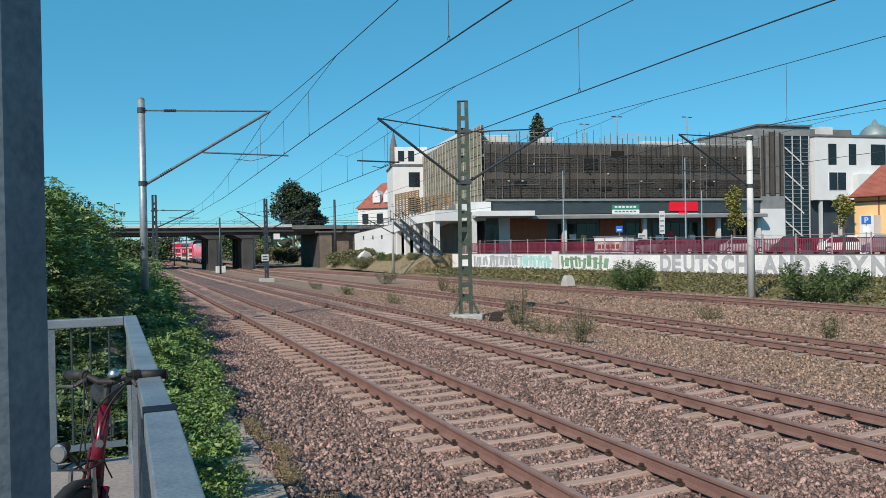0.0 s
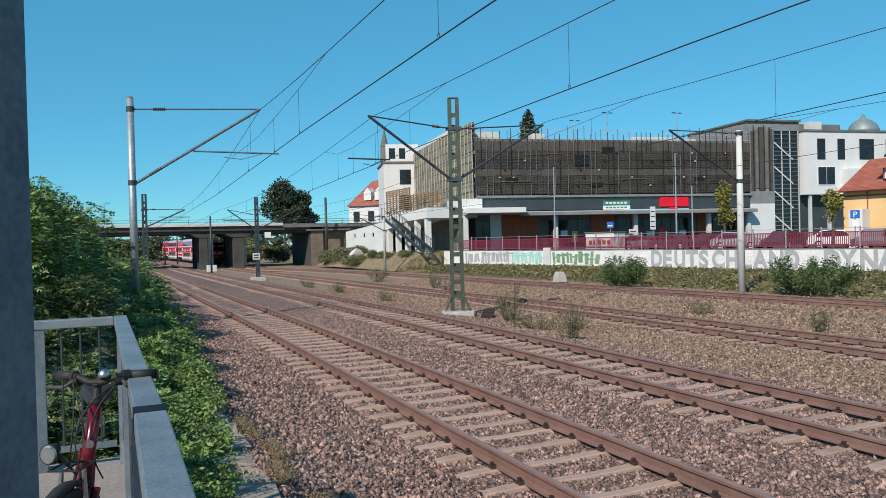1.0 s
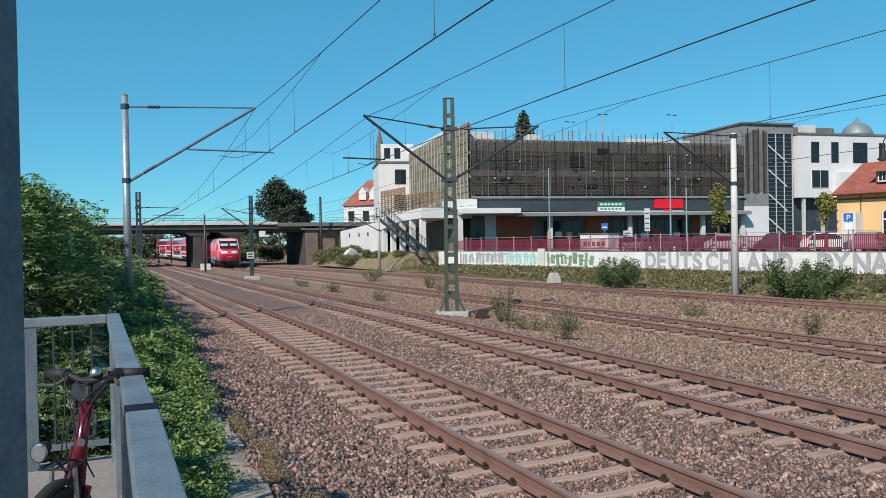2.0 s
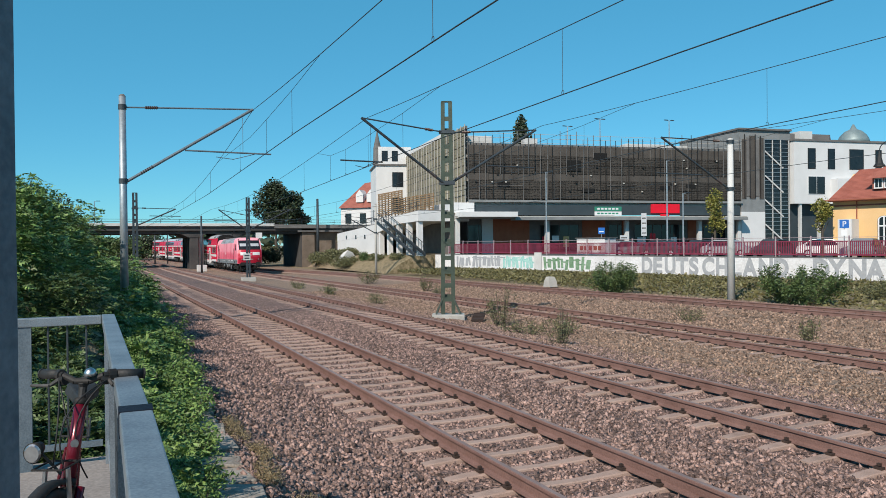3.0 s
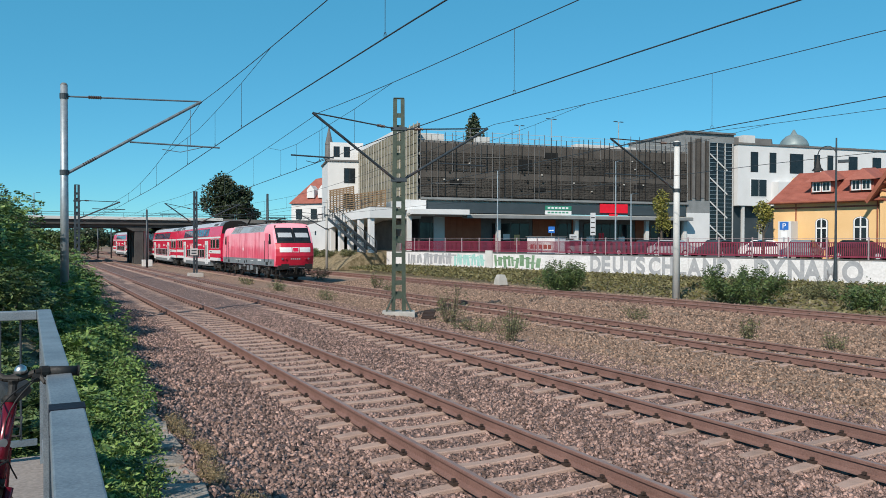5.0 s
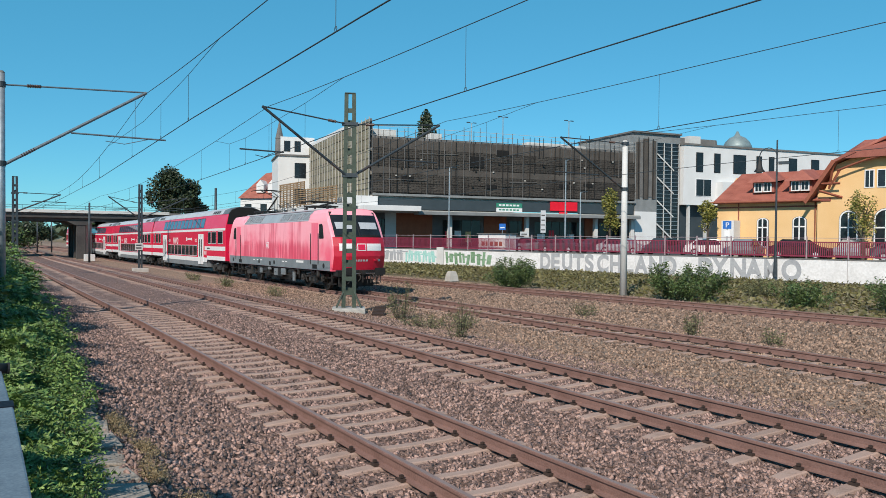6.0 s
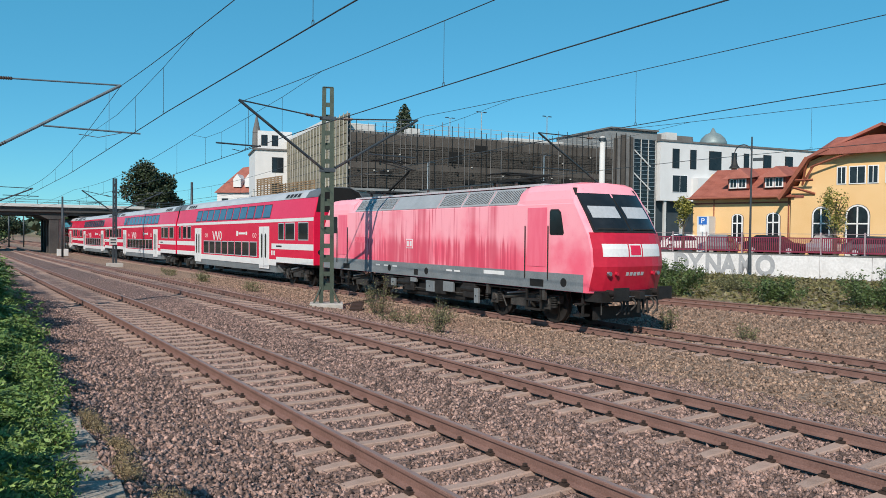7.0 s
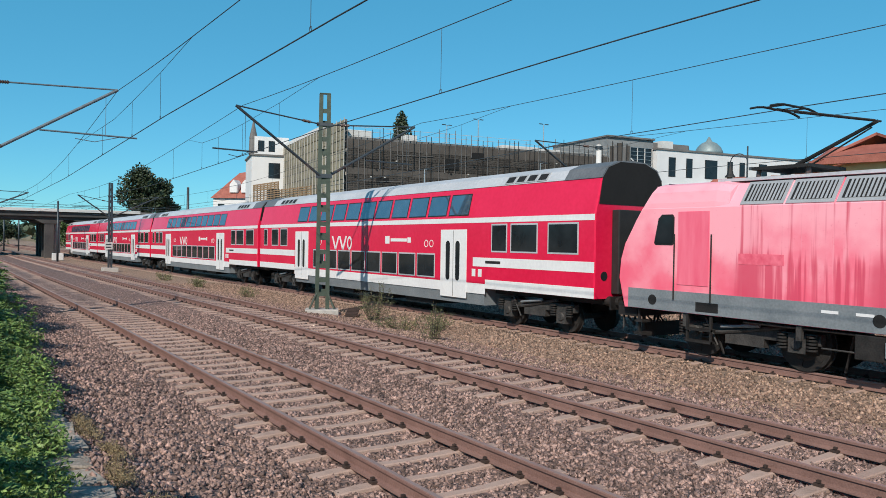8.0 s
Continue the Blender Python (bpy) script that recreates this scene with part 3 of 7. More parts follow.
def lattice_mast(x, y, z, height, w0, w1, material, label, foundation=True, splay=True, arms=(), turn=-25):
    root = thing("catenary_mast", pose(x, y, z), label, "catenary mast", "catenary masts along the line")
    rz = pose(0, 0, 0, 0, 0, turn)
    for s in (-1, 1):
        bm = bmesh.new()
        rings = []
        for zz, w in ((0, w0), (height, w1)):
            c = s * w / 2
            rings.append([(c - 0.075, -0.085, zz), (c + 0.075, -0.085, zz), (c + 0.075, 0.085, zz), (c - 0.075, 0.085, zz)])
        loft(bm, rings)
        bmesh.ops.transform(bm, matrix=rz, verts=bm.verts[:])
        part("channel_post", bm, material, root)
    n = int(height / 0.55)
    for i in range(n):
        zz = 0.5 + i * (height - 0.7) / n
        w = w0 + (w1 - w0) * zz / height
        part("batten_plate", B(-w / 2 + 0.05, w / 2 - 0.05, -0.07, -0.055, zz, zz + 0.17, m=rz), material, root)
        if i % 2 == 0:
            part("batten_plate", B(-w / 2 + 0.05, w / 2 - 0.05, 0.055, 0.07, zz + 0.1, zz + 0.27, m=rz), material, root)
    part("mast_cap", B(-w1 / 2 - 0.06, w1 / 2 + 0.06, -0.1, 0.1, height, height + 0.03, m=rz), material, root)
    if splay:
        for s in (-1, 1):
            for k in (-1, 1):
                part("foot_brace", tube(bmesh.new(), rz @ Vector((s * 0.2, k * 0.07, 0.62)), rz @ Vector((s * 0.46, k * 0.2, 0.03)), 0.035, 0.035, 6), material, root)
    if foundation:
        part("foundation_block", B(-0.62, 0.62, -0.5, 0.5, -0.7, 0.02, m=rz), M_CONC, root, "weathered concrete foundation block", bevel=0.03)
    part("arm_bracket", B(-w0 / 2 - 0.1, w0 / 2 + 0.1, -0.11, 0.11, height - 1.2, height - 1.08, m=rz), M_DARK_STEEL, root)
    part("arm_bracket", B(-w0 / 2 - 0.1, w0 / 2 + 0.1, -0.11, 0.11, height - 3.15, height - 3.0, m=rz), M_DARK_STEEL, root)
    for a in arms:
        cantilever(root, *a, M_DARK_STEEL)
    return root


def round_mast(x, y, z, height, r0, r1, material, label, arms=()):
    root = thing("catenary_mast", pose(x, y, z), label, "catenary mast", "catenary masts along the line")
    part("post", T((0, 0, -0.3), (0, 0, height), r0, r1, 20), material, root, smooth=True)
    part("mast_cap", T((0, 0, height), (0, 0, height + 0.06), r1 * 1.05, r1 * 0.6, 16), M_CONC_DARK, root)
    for a in arms:
        part("clamp", T((0, 0, a[1] - 0.08), (0, 0, a[1] + 0.08), r0 * 0.98, None, 16), M_DARK_STEEL, root)
        part("clamp", T((0, 0, a[3] - 0.08), (0, 0, a[3] + 0.08), r0 * 1.02, None, 16), M_DARK_STEEL, root)
        cantilever(root, *a, M_GALV_POST if material is M_GALV else M_DARK_STEEL)
    return root


round_mast(0.66, 26.3, 0.0, 7.3, 0.13, 0.105, M_GALV, "tall round galvanised steel catenary mast rising out of the bushes",
           [(1, 6.95, (4.14, 7.14), 4.57, (1.9, 4.75, 5.62))])
lattice_mast(12.03, 26.06, -0.25, 8.1, 0.40, 0.28, M_GREEN_STEEL, "dark green lattice catenary mast on a concrete block between the tracks",
             arms=[(-1, 6.95, (-3.4, 7.3), 5.0, (-4.2, -2.6, 5.72)), (1, 6.95, (3.95, 7.25), 5.0, (1.75, 3.85, 5.72))])
round_mast(28.26, 27.9, -0.4, 7.9, 0.19, 0.13, M_CONC_LIGHT, "pale spun-concrete catenary mast in the grass beside the siding",
           [(-1, 7.75, (-4.3, 7.75), 5.42, (-4.6, -1.8, 6.05))])
lattice_mast(2.27, 60.0, -0.3, 6.7, 0.26, 0.22, M_DARK_STEEL, "slim grey lattice catenary mast near the bridge", splay=False, foundation=False, arms=[(1, 5.6, (2.85, 5.55), 4.3, (1.0, 3.2, 5.0))], turn=0)
lattice_mast(12.2, 70.0, -0.5, 7.3, 0.22, 0.2, M_DARK_STEEL, "dark steel catenary mast with a small white sign between the tracks", splay=False,
             arms=[(-1, 5.7, (-2.6, 6.2), 4.4, (-3.0, -1.0, 5.2)), (1, 5.7, (4.0, 6.3), 4.4, (1.0, 4.2, 5.3))], turn=0)
round_mast(27.33, 78.0, -0.7, 7.5, 0.14, 0.11, M_CONC, "slim concrete catenary mast beside the far tracks", [(-1, 5.9, (-3.5, 6.2), 4.4, (-4.2, -1.0, 5.2))])
round_mast(31.8, 119.0, -0.5, 10.3, 0.26, 0.18, M_DARK_STEEL, "tall dark steel mast beyond the bridge")
round_mast(11.7, 101.0, -0.75, 7.0, 0.13, 0.11, M_DARK_STEEL, "dark slim catenary mast in front of the bridge")
round_mast(8.9, 148.0, -0.8, 6.2, 0.13, 0.11, M_DARK_STEEL, "dark slim mast behind the bridge")
round_mast(12.0, 160.0, -0.8, 6.2, 0.13, 0.11, M_DARK_STEEL, "dark slim mast behind the bridge")
sg = thing("track_sign", pose(12.05, 69.85, 1.0), "white square sign plate with dark marks on the dark mast", "sign")
part("plate", B(-0.32, 0.32, -0.01, 0.01, 0.1, 0.72), M_CONC_LIGHT, sg)
for zz in (0.22, 0.46):
    part("bar_mark", B(-0.22, 0.22, -0.016, -0.0105, zz, zz + 0.12), M_DARK_STEEL, sg)


def contact_line(i, z_m, far_y, zc2, zm2, hung, stitched, label):
    """Contact wire, carrying cable, stitch wire at the mast and the droppers over one track."""
    root = thing("overhead_line", pose(0, 0, 0), label, "overhead wire", "overhead lines")
    tip_z = z_m + 0.12

    def zm(y):
        if y < 26.3:
            return z_m + 0.12 * max(0.0, (y - 17.0) / 9.3) ** 2
        k = (y - 26.3) / (far_y - 26.3)
        return tip_z + (zm2 - tip_z) * k - 0.6 * math.sin(math.pi * min(k, 1))

    def zc(y):
        return float(np.interp(y, (-32, 9, 20, 25, 39, far_y), (5.74, 5.68, 5.50, 5.36, 4.98, zc2)))

    def x(y):
        return x_track(i, y)

    ys = list(np.arange(-32, 26.3, 2.0)) + [26.3] + list(np.arange(28, far_y + 0.1, 2.0))
    wire("carrying_cable", [(x(y), y, zm(y)) for y in ys], 0.010, M_WIRE, root)
    wire("contact_wire", [(x(y), y, zc(y)) for y in ys], 0.012, M_WIRE, root)
    wire("far_wire", [(x_track(i, y), y, zc2) for y in np.arange(far_y, 200, 10.0)], 0.012, M_WIRE, root)
    wire("far_cable", [(x_track(i, y), y, zm2 - 0.5 * math.sin(math.pi * min(1, (y - far_y) / 60))) for y in np.arange(far_y, 134, 10.0)], 0.011, M_WIRE, root)
    # the stitch wire sags below the cable on both sides of the mast
    a, b = stitched
    st = [(a, zm(a)), (a + 3.0, zm(a) - 0.30), (a + 6.5, zm(a) - 0.56), (a + 9.3, zm(a) - 0.74), (a + 11.5, zm(a) - 0.75), (b, zm(b))]
    wire("stitch_wire", [(x(y), y, z) for y, z in st], 0.007, M_WIRE, root)

    def dropper(y, top):
        part("dropper", tube(bmesh.new(), (x(y), y, zc(y) + 0.05), (x(y), y, top), 0.0055, None, 5), M_WIRE, root)
        ring = [(x(y), y + 0.045 * math.cos(q), zc(y) + 0.045 + 0.045 * math.sin(q)) for q in np.linspace(0, 2 * math.pi, 9)]
        wire("dropper_eye", ring, 0.006, M_WIRE, root)

    for k in range(5):
        dropper(hung - 8.6 * k, zm(hung - 8.6 * k))
    for y, z in st[1:5]:
        if abs(y - a - 9.3) > 0.1 or i:
            dropper(y, z)
    y = b + 2.5
    while y < far_y - 2:
        dropper(y, zm(y))
        y += 6.5


contact_line(0, 7.0, 60.0, 4.75, 5.3, 10.87, (17.5, 35.0), "carrying cable, contact wire and droppers over the main track")
contact_line(1, 7.0, 70.0, 4.8, 5.7, 13.5, (19.8, 33.4), "carrying cable, contact wire and droppers over the second track")
contact_line(2, 7.12, 70.0, 4.85, 5.75, 14.92, (20.4, 34.0), "carrying cable, contact wire and droppers over the lower track")
contact_line(3, 7.05, 78.0, 4.9, 5.7, 15.2, (20.0, 35.0), "carrying cable, contact wire and droppers over the siding")

# ---------------- road bridge ----------------
bridge = thing("road_bridge", pose(0, 121, 0), "grey concrete road bridge over the tracks with dark piers", "bridge")


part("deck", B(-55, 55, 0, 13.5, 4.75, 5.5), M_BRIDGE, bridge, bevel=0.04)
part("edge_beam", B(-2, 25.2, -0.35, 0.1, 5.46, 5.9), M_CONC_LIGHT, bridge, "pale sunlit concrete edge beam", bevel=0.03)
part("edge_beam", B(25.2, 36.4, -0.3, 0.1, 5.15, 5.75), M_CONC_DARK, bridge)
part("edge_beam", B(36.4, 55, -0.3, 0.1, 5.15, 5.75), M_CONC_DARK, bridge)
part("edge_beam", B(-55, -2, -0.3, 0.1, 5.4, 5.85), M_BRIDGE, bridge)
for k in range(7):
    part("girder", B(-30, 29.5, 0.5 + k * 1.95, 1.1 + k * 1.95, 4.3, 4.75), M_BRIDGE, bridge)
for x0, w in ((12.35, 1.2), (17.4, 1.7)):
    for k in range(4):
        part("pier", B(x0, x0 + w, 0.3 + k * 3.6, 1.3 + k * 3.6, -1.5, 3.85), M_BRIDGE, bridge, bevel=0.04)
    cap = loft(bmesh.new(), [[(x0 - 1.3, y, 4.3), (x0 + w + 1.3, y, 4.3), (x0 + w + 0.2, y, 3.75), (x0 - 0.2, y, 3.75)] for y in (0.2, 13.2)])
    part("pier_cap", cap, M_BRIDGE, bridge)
part("side_column", B(13.75, 14.5, 1.5, 2.3, -1.5, 4.3), M_CONC, bridge)
part("side_column", B(19.2, 19.6, 1.5, 2.1, -1.5, 4.3), M_CONC, bridge)
# side toned for under-deck shade, front covered by a sheet in its lit tone
part("abutment", B(29.6, 31.7, 0.0, 13.5, -1.6, 5.15), M_BRIDGE, bridge, "sooty concrete bridge abutment, darkened for under-deck shade", bevel=0.05)
part("abutment_face", B(29.7, 31.75, -0.12, -0.004, -1.6, 4.55), M_SOIL_CONC, bridge, "brown-stained abutment face, a paler sheet for its lit side")
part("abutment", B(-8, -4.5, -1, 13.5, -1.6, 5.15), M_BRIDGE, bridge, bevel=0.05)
part("wing_wall", B(31.7, 40, 0.6, 1.3, -0.6, 5.0), M_SOIL_CONC, bridge)
part("cornice", B(29.0, 36.4, -0.5, 0.0, 4.55, 4.8), M_CONC_DARK, bridge)
plate = part("notice_plate", B(22.2, 23.2, -0.42, -0.38, 3.55, 4.45), M_FRAME_WHITE, bridge, "white notice plate hung under the deck edge")
for zz in (6.15, 6.5):
    part("handrail", T((-55, -0.1, zz), (55, -0.1, zz), 0.032, None, 6), M_DARK_STEEL, bridge)
for k in range(41):
    part("rail_post", T((-54 + k * 2.7, -0.1, 5.7), (-54 + k * 2.7, -0.1, 6.52), 0.028, None, 6), M_DARK_STEEL, bridge)
blk = thing("concrete_block", pose(12.4, 108, -0.8), "pale concrete block beside the track under the bridge", "concrete block")
part("body", B(-0.5, 0.75, -0.6, 0.6, -0.3, 0.6), M_CONC_LIGHT, blk, bevel=0.04)


def street_lamp(x, y, z, h, label, twin=False):
    root = thing("street_lamp", pose(x, y, z), label, "street lamp")
    part("post", T((0, 0, 0), (0, 0, h), 0.09, 0.055, 10), M_GALV, root)
    for s in ((-1, 1) if twin else (1,)):
        part("arm", T((0, 0, h - 0.05), (s * 0.55, 0, h + 0.05), 0.03, None, 6), M_GALV, root)
        part("lamp_head", B(s * 0.55 - 0.28, s * 0.55 + 0.28, -0.12, 0.12, h, h + 0.1), M_DARK_STEEL, root, bevel=0.02)
    return root


street_lamp(-0.95, 125, 5.6, 3.7, "slim street lamp on the road bridge")

# ---------------- far retaining wall, fence and car park ----------------
lot_pts = [(wall_x(77) + 0.3, 77), (wall_x(-30) + 0.3, -30), (150, -30), (150, 150), (44, 150), (44, 95)]
lot = part("car_park_pavement", prism(lot_pts, -0.6, 1.1), M_TAR)
tagged(lot, "grey asphalt car park behind the painted wall", "pavement", kind="structure")
wl_len = math.hypot(35.5 - wall_x(-20), 97)
wl_ang = math.degrees(math.atan2(-97, wall_x(-20) - 35.5))
WALL_M = pose(35.5, 77, 0, 0, 0, wl_ang)
wall = thing("wall_graffiti", WALL_M, "low white-painted retaining wall covered with graffiti", "wall", kind="structure")
bm = bmesh.new()
n = 33
for k in range(n):
    box(bm, k * wl_len / n + 0.012, (k + 1) * wl_len / n - 0.012, -0.30, 0.0, -0.6, 1.22)
part("wall_panel", bm, M_WALLPAINT, wall)
part("coping", B(0, wl_len, -0.33, 0.05, 1.22, 1.29), M_CONC_DARK, wall, "dark coping along the wall top")
part("plinth", B(0, wl_len, -0.42, -0.30, -0.6, -0.22), M_CONC_DARK, wall)
part("wall_panel", B(-1.9, -0.012, -0.30, 0.0, -0.5, 1.22), M_WALLPAINT, wall)
part("coping", B(-1.9, 0, -0.33, 0.05, 1.22, 1.29), M_CONC_DARK, wall)
part("pilaster", B(14.3, 15.2, -0.45, -0.30, -0.5, 1.5), M_CONC_LIGHT, wall)


def painted_word(txt, u0, pitch, z, height, material, parent, face=-0.304):
    """Tall roller-painted letters on the wall's front face."""
    for k, ch in enumerate(txt):
        cu = bpy.data.curves.new("graffiti_letter", "FONT")
        cu.body, cu.size, cu.extrude, cu.offset = ch, 1.0, 0.002, 0.045
        cu.materials.append(material)
        ob = new("graffiti_letter", cu)
        ob.parent = parent
        w = {"M": 0.86, "E": 0.58, "L": 0.55, "T": 0.62, "S": 0.60}.get(ch, 0.70)
        ob.matrix_basis = pose(u0 + k * pitch, face, z, 90, 0, 0) @ Matrix.Diagonal((pitch * 0.92 / w, height / 0.72, 1, 1))


painted_word("DEUTSCHLAND", 26.9, 1.16, -0.15, 1.32, M_GRAFFITI_GREY, wall)
painted_word("DYNAMO", 41.3, 1.19, -0.15, 1.32, M_GRAFFITI_GREY, wall)
rg = random.Random(3)
for u0, u1, mm in ((2, 9, M_GRAFFITI_GREY), (9.6, 14.2, M_GRAFFITI_TEAL), (15.5, 21.2, M_GRAFFITI_GREEN), (55, 62, M_GRAFFITI_GREY)):
    u = u0
    while u < u1:
        w = rg.uniform(0.5, 1.1)
        bm = bmesh.new()
        lean = rg.uniform(-0.2, 0.2)
        z0, z1 = rg.uniform(-0.15, 0.1), rg.uniform(0.85, 1.15)
        loft(bm, [[(u, y, z0), (u + w * 0.5, y, z0), (u + w * 0.5 + lean, y, z1), (u + lean, y, z1)] for y in (-0.306, -0.3005)])
        part("spray_mark", bm, mm, wall)
        if rg.random() < 0.6:
            zz = rg.uniform(0.3, 0.9)
            part("spray_mark", B(u, u + w + 0.3, -0.305, -0.3005, zz, zz + 0.13), mm, wall)
        u += w * 0.55 + rg.uniform(0.05, 0.2)

fence = thing("car_park_fence", WALL_M, "maroon metal bar fence with grey posts on the painted wall", "fence")
post_me = bpy.data.meshes.new("fence_post")
bm = B(-0.04, 0.04, -0.04, 0.04, 0, 1.45)
bm.to_mesh(post_me)
bm.free()
post_me.materials.append(M_FENCEPOST)
bar_me = bpy.data.meshes.new("fence_bar")
bm = B(-0.028, 0.028, -0.012, 0.012, 0.14, 1.05)
bm.to_mesh(bar_me)
bm.free()
bar_me.materials.append(M_FENCE)
k = 0
u = 0.3
while u < wl_len - 6:
    piece("fence_post", post_me, fence, pose(u, -0.05, 1.29))
    u += 2.55
part("top_rail", B(0.3, wl_len - 6, -0.075, -0.03, 2.33, 2.40), M_FENCE, fence)
part("bottom_rail", B(0.3, wl_len - 6, -0.075, -0.03, 1.40, 1.50), M_FENCE, fence)
part("hand_rail", B(0.3, wl_len - 6, -0.10, -0.07, 2.62, 2.65), M_FENCEPOST, fence)
for j in range(300):
    piece("fence_bar", bar_me, fence, pose(0.5 + j * 0.125, -0.05, 1.29))
bm = bmesh.new()
u = 38.0
while u < wl_len - 6:
    box(bm, u - 0.028, u + 0.028, -0.062, -0.038, 1.43, 2.34)
    u += 0.125
tagged(part("fence_infill", bm, M_FENCE, fence), kind="stuff")


def old_lamp(m):
    root = thing("street_lamp", m, "dark old-style street lamp with a hanging bell shade", "street lamp")
    part("post", T((0, 0, 0), (0, 0, 9.2), 0.085, 0.05, 10), M_DARK_STEEL, root)
    part("base_sleeve", T((0, 0, 0), (0, 0, 1.3), 0.13, 0.10, 10), M_DARK_STEEL, root)
    bm = bmesh.new()
    pts = [Vector((-0.55 - 0.55 * math.cos(a), 0, 8.1 + 0.6 * math.sin(a))) for a in np.linspace(math.pi, 0.1, 9)]
    for a, b in zip(pts, pts[1:]):
        tube(bm, a, b, 0.035, None, 6)
    part("bow_arm", bm, M_DARK_STEEL, root)
    bm = loft(bmesh.new(), [[(-1.1 + r * math.cos(a), r * math.sin(a), z) for a in np.linspace(0, 2 * math.pi, 14, endpoint=False)] for r, z in ((0.36, 7.1), (0.34, 7.16), (0.23, 7.3), (0.17, 7.55), (0.12, 7.75), (0.05, 8.1))])
    part("bell_shade", bm, M_RUBBER, root)
    part("side_box", B(0.1, 0.75, -0.1, 0.1, 7.55, 7.75), M_DARK_STEEL, root)


old_lamp(pose(45.7, 31.2, 0.0, 0, 0, -65))


# ---------------- parking garage with shops ----------------
GA = (38.93, 78.96)
GANG = math.degrees(math.atan2(72.9 - 78.96, 76 - 38.93))
GM = pose(GA[0], GA[1], 0, 0, 0, GANG)
garage = thing("parking_garage", GM, "parking garage with weathered mesh cladding above a row of shops", "building")
GZ = 1.1
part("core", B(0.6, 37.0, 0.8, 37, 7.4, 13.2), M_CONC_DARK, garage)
for z0 in (7.0, 9.75, 12.5):
    part("floor_slab", B(0.1, 37.2, 0.25, 37, z0, z0 + 0.35), M_CONC, garage)
part("parapet", B(0.3, 37.2, 0.35, 0.6, 12.8, 14.3), M_CONC_DARK, garage)
part("shop_band", B(0.6, 37.0, -0.1, 0.5, 5.75, 7.0), M_BLUEGREY, garage, "blue-grey fascia band over the shops")
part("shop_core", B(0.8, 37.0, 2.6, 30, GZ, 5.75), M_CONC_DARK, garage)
part("shop_soffit", B(-1.5, 37.0, -1.5, 2.6, 5.35, 5.6), M_CONC, garage)
part("canopy", B(-1.5, 5.4, -2.6, 0.2, 5.45, 6.05), M_WHITE, garage, "white canopy over the shop entrance", bevel=0.03)
part("canopy", B(5.4, 37.0, -1.7, -0.1, 5.1, 5.5), M_LEDGE, garage, "grey canopy along the shops", bevel=0.03)
part("white_upstand", B(-2.2, 0.8, -0.4, 12, 6.0, 7.2), M_WHITE, garage)
for u0, u1 in ((4.0, 9.6), (15.9, 19.2), (21.5, 23.0), (31, 33)):
    for k in range(int((u1 - u0) / 0.8)):
        part("red_panel", B(u0 + k * 0.8, u0 + k * 0.8 + 0.785, 2.45, 2.6, GZ, 5.35), M_BRICKRED, garage)
for u0, u1 in ((10.2, 15.4), (19.5, 21.3), (23.2, 30.6), (33.3, 36.6), (0.9, 2.6)):
    win = part("shop_window", B(u0, u1, 2.5, 2.58, GZ + 0.3, 4.6), M_GLASS, garage)
    for k in range(int((u1 - u0) / 1.3) + 1):
        part("mullion", B(u0 + k * 1.3 - 0.03, u0 + k * 1.3 + 0.03, 2.44, 2.5, GZ + 0.2, 4.7), M_CONC_DARK, win)
for u0, z0, w, h, mm in ((10.5, 2.0, 1.0, 1.2, M_SIGNRED), (11.8, 2.6, 0.9, 0.7, M_FRAME_WHITE), (13.3, 1.9, 0.8, 1.3, M_YELLOW), (23.6, 2.1, 1.2, 0.9, M_FRAME_WHITE), (25.4, 2.4, 0.8, 1.1, M_SIGNRED), (28.3, 2.0, 1.0, 1.0, M_FRAME_WHITE)):
    part("window_poster", B(u0, u0 + w, 2.47, 2.495, z0, z0 + h), mm, garage)
part("shop_wall", B(2.6, 4.0, 2.3, 2.6, GZ, 5.35), M_CONC_LIGHT, garage)
for u in (-1.2, 10.0, 20.6, 30.9, 36.7):
    part("column", B(u - 0.25, u + 0.25, -0.4, 0.1, GZ, 5.6), M_CONC_LIGHT, garage, bevel=0.03)
part("red_sign_board", B(24.0, 28.0, -0.28, -0.12, 6.0, 7.15), M_SIGNRED, garage, "bright red blank shop sign board")
part("red_sign_foot", B(25.3, 26.5, -0.28, -0.2, 5.6, 5.9), M_SIGNRED, garage)
part("green_sign_board", B(16.3, 19.9, -0.26, -0.12, 6.25, 6.8), M_SIGNGREEN, garage, "green shop sign board over a white one")
part("white_sign_board", B(16.3, 19.9, -0.26, -0.12, 5.7, 6.2), M_FRAME_WHITE, garage)
for k in range(6):
    part("sign_bar", B(16.6 + k * 0.5, 16.95 + k * 0.5, -0.268, -0.261, 6.42, 6.64), M_FRAME_WHITE, garage)
    part("sign_bar", B(16.6 + k * 0.5, 16.95 + k * 0.5, -0.268, -0.261, 5.87, 6.05), M_SIGNGREEN, garage)

# mesh cladding panels on the front, with boards painted as shaded openings
OPEN = ((12.68, 14.5, 11.1, 12.4), (3.78, 5.34, 9.08, 9.65), (14.7, 16.3, 8.55, 9.0), (16.2, 18.0, 12.6, 13.36), (25.3, 26.7, 8.97, 9.45), (29.0, 30.4, 9.2, 9.67))


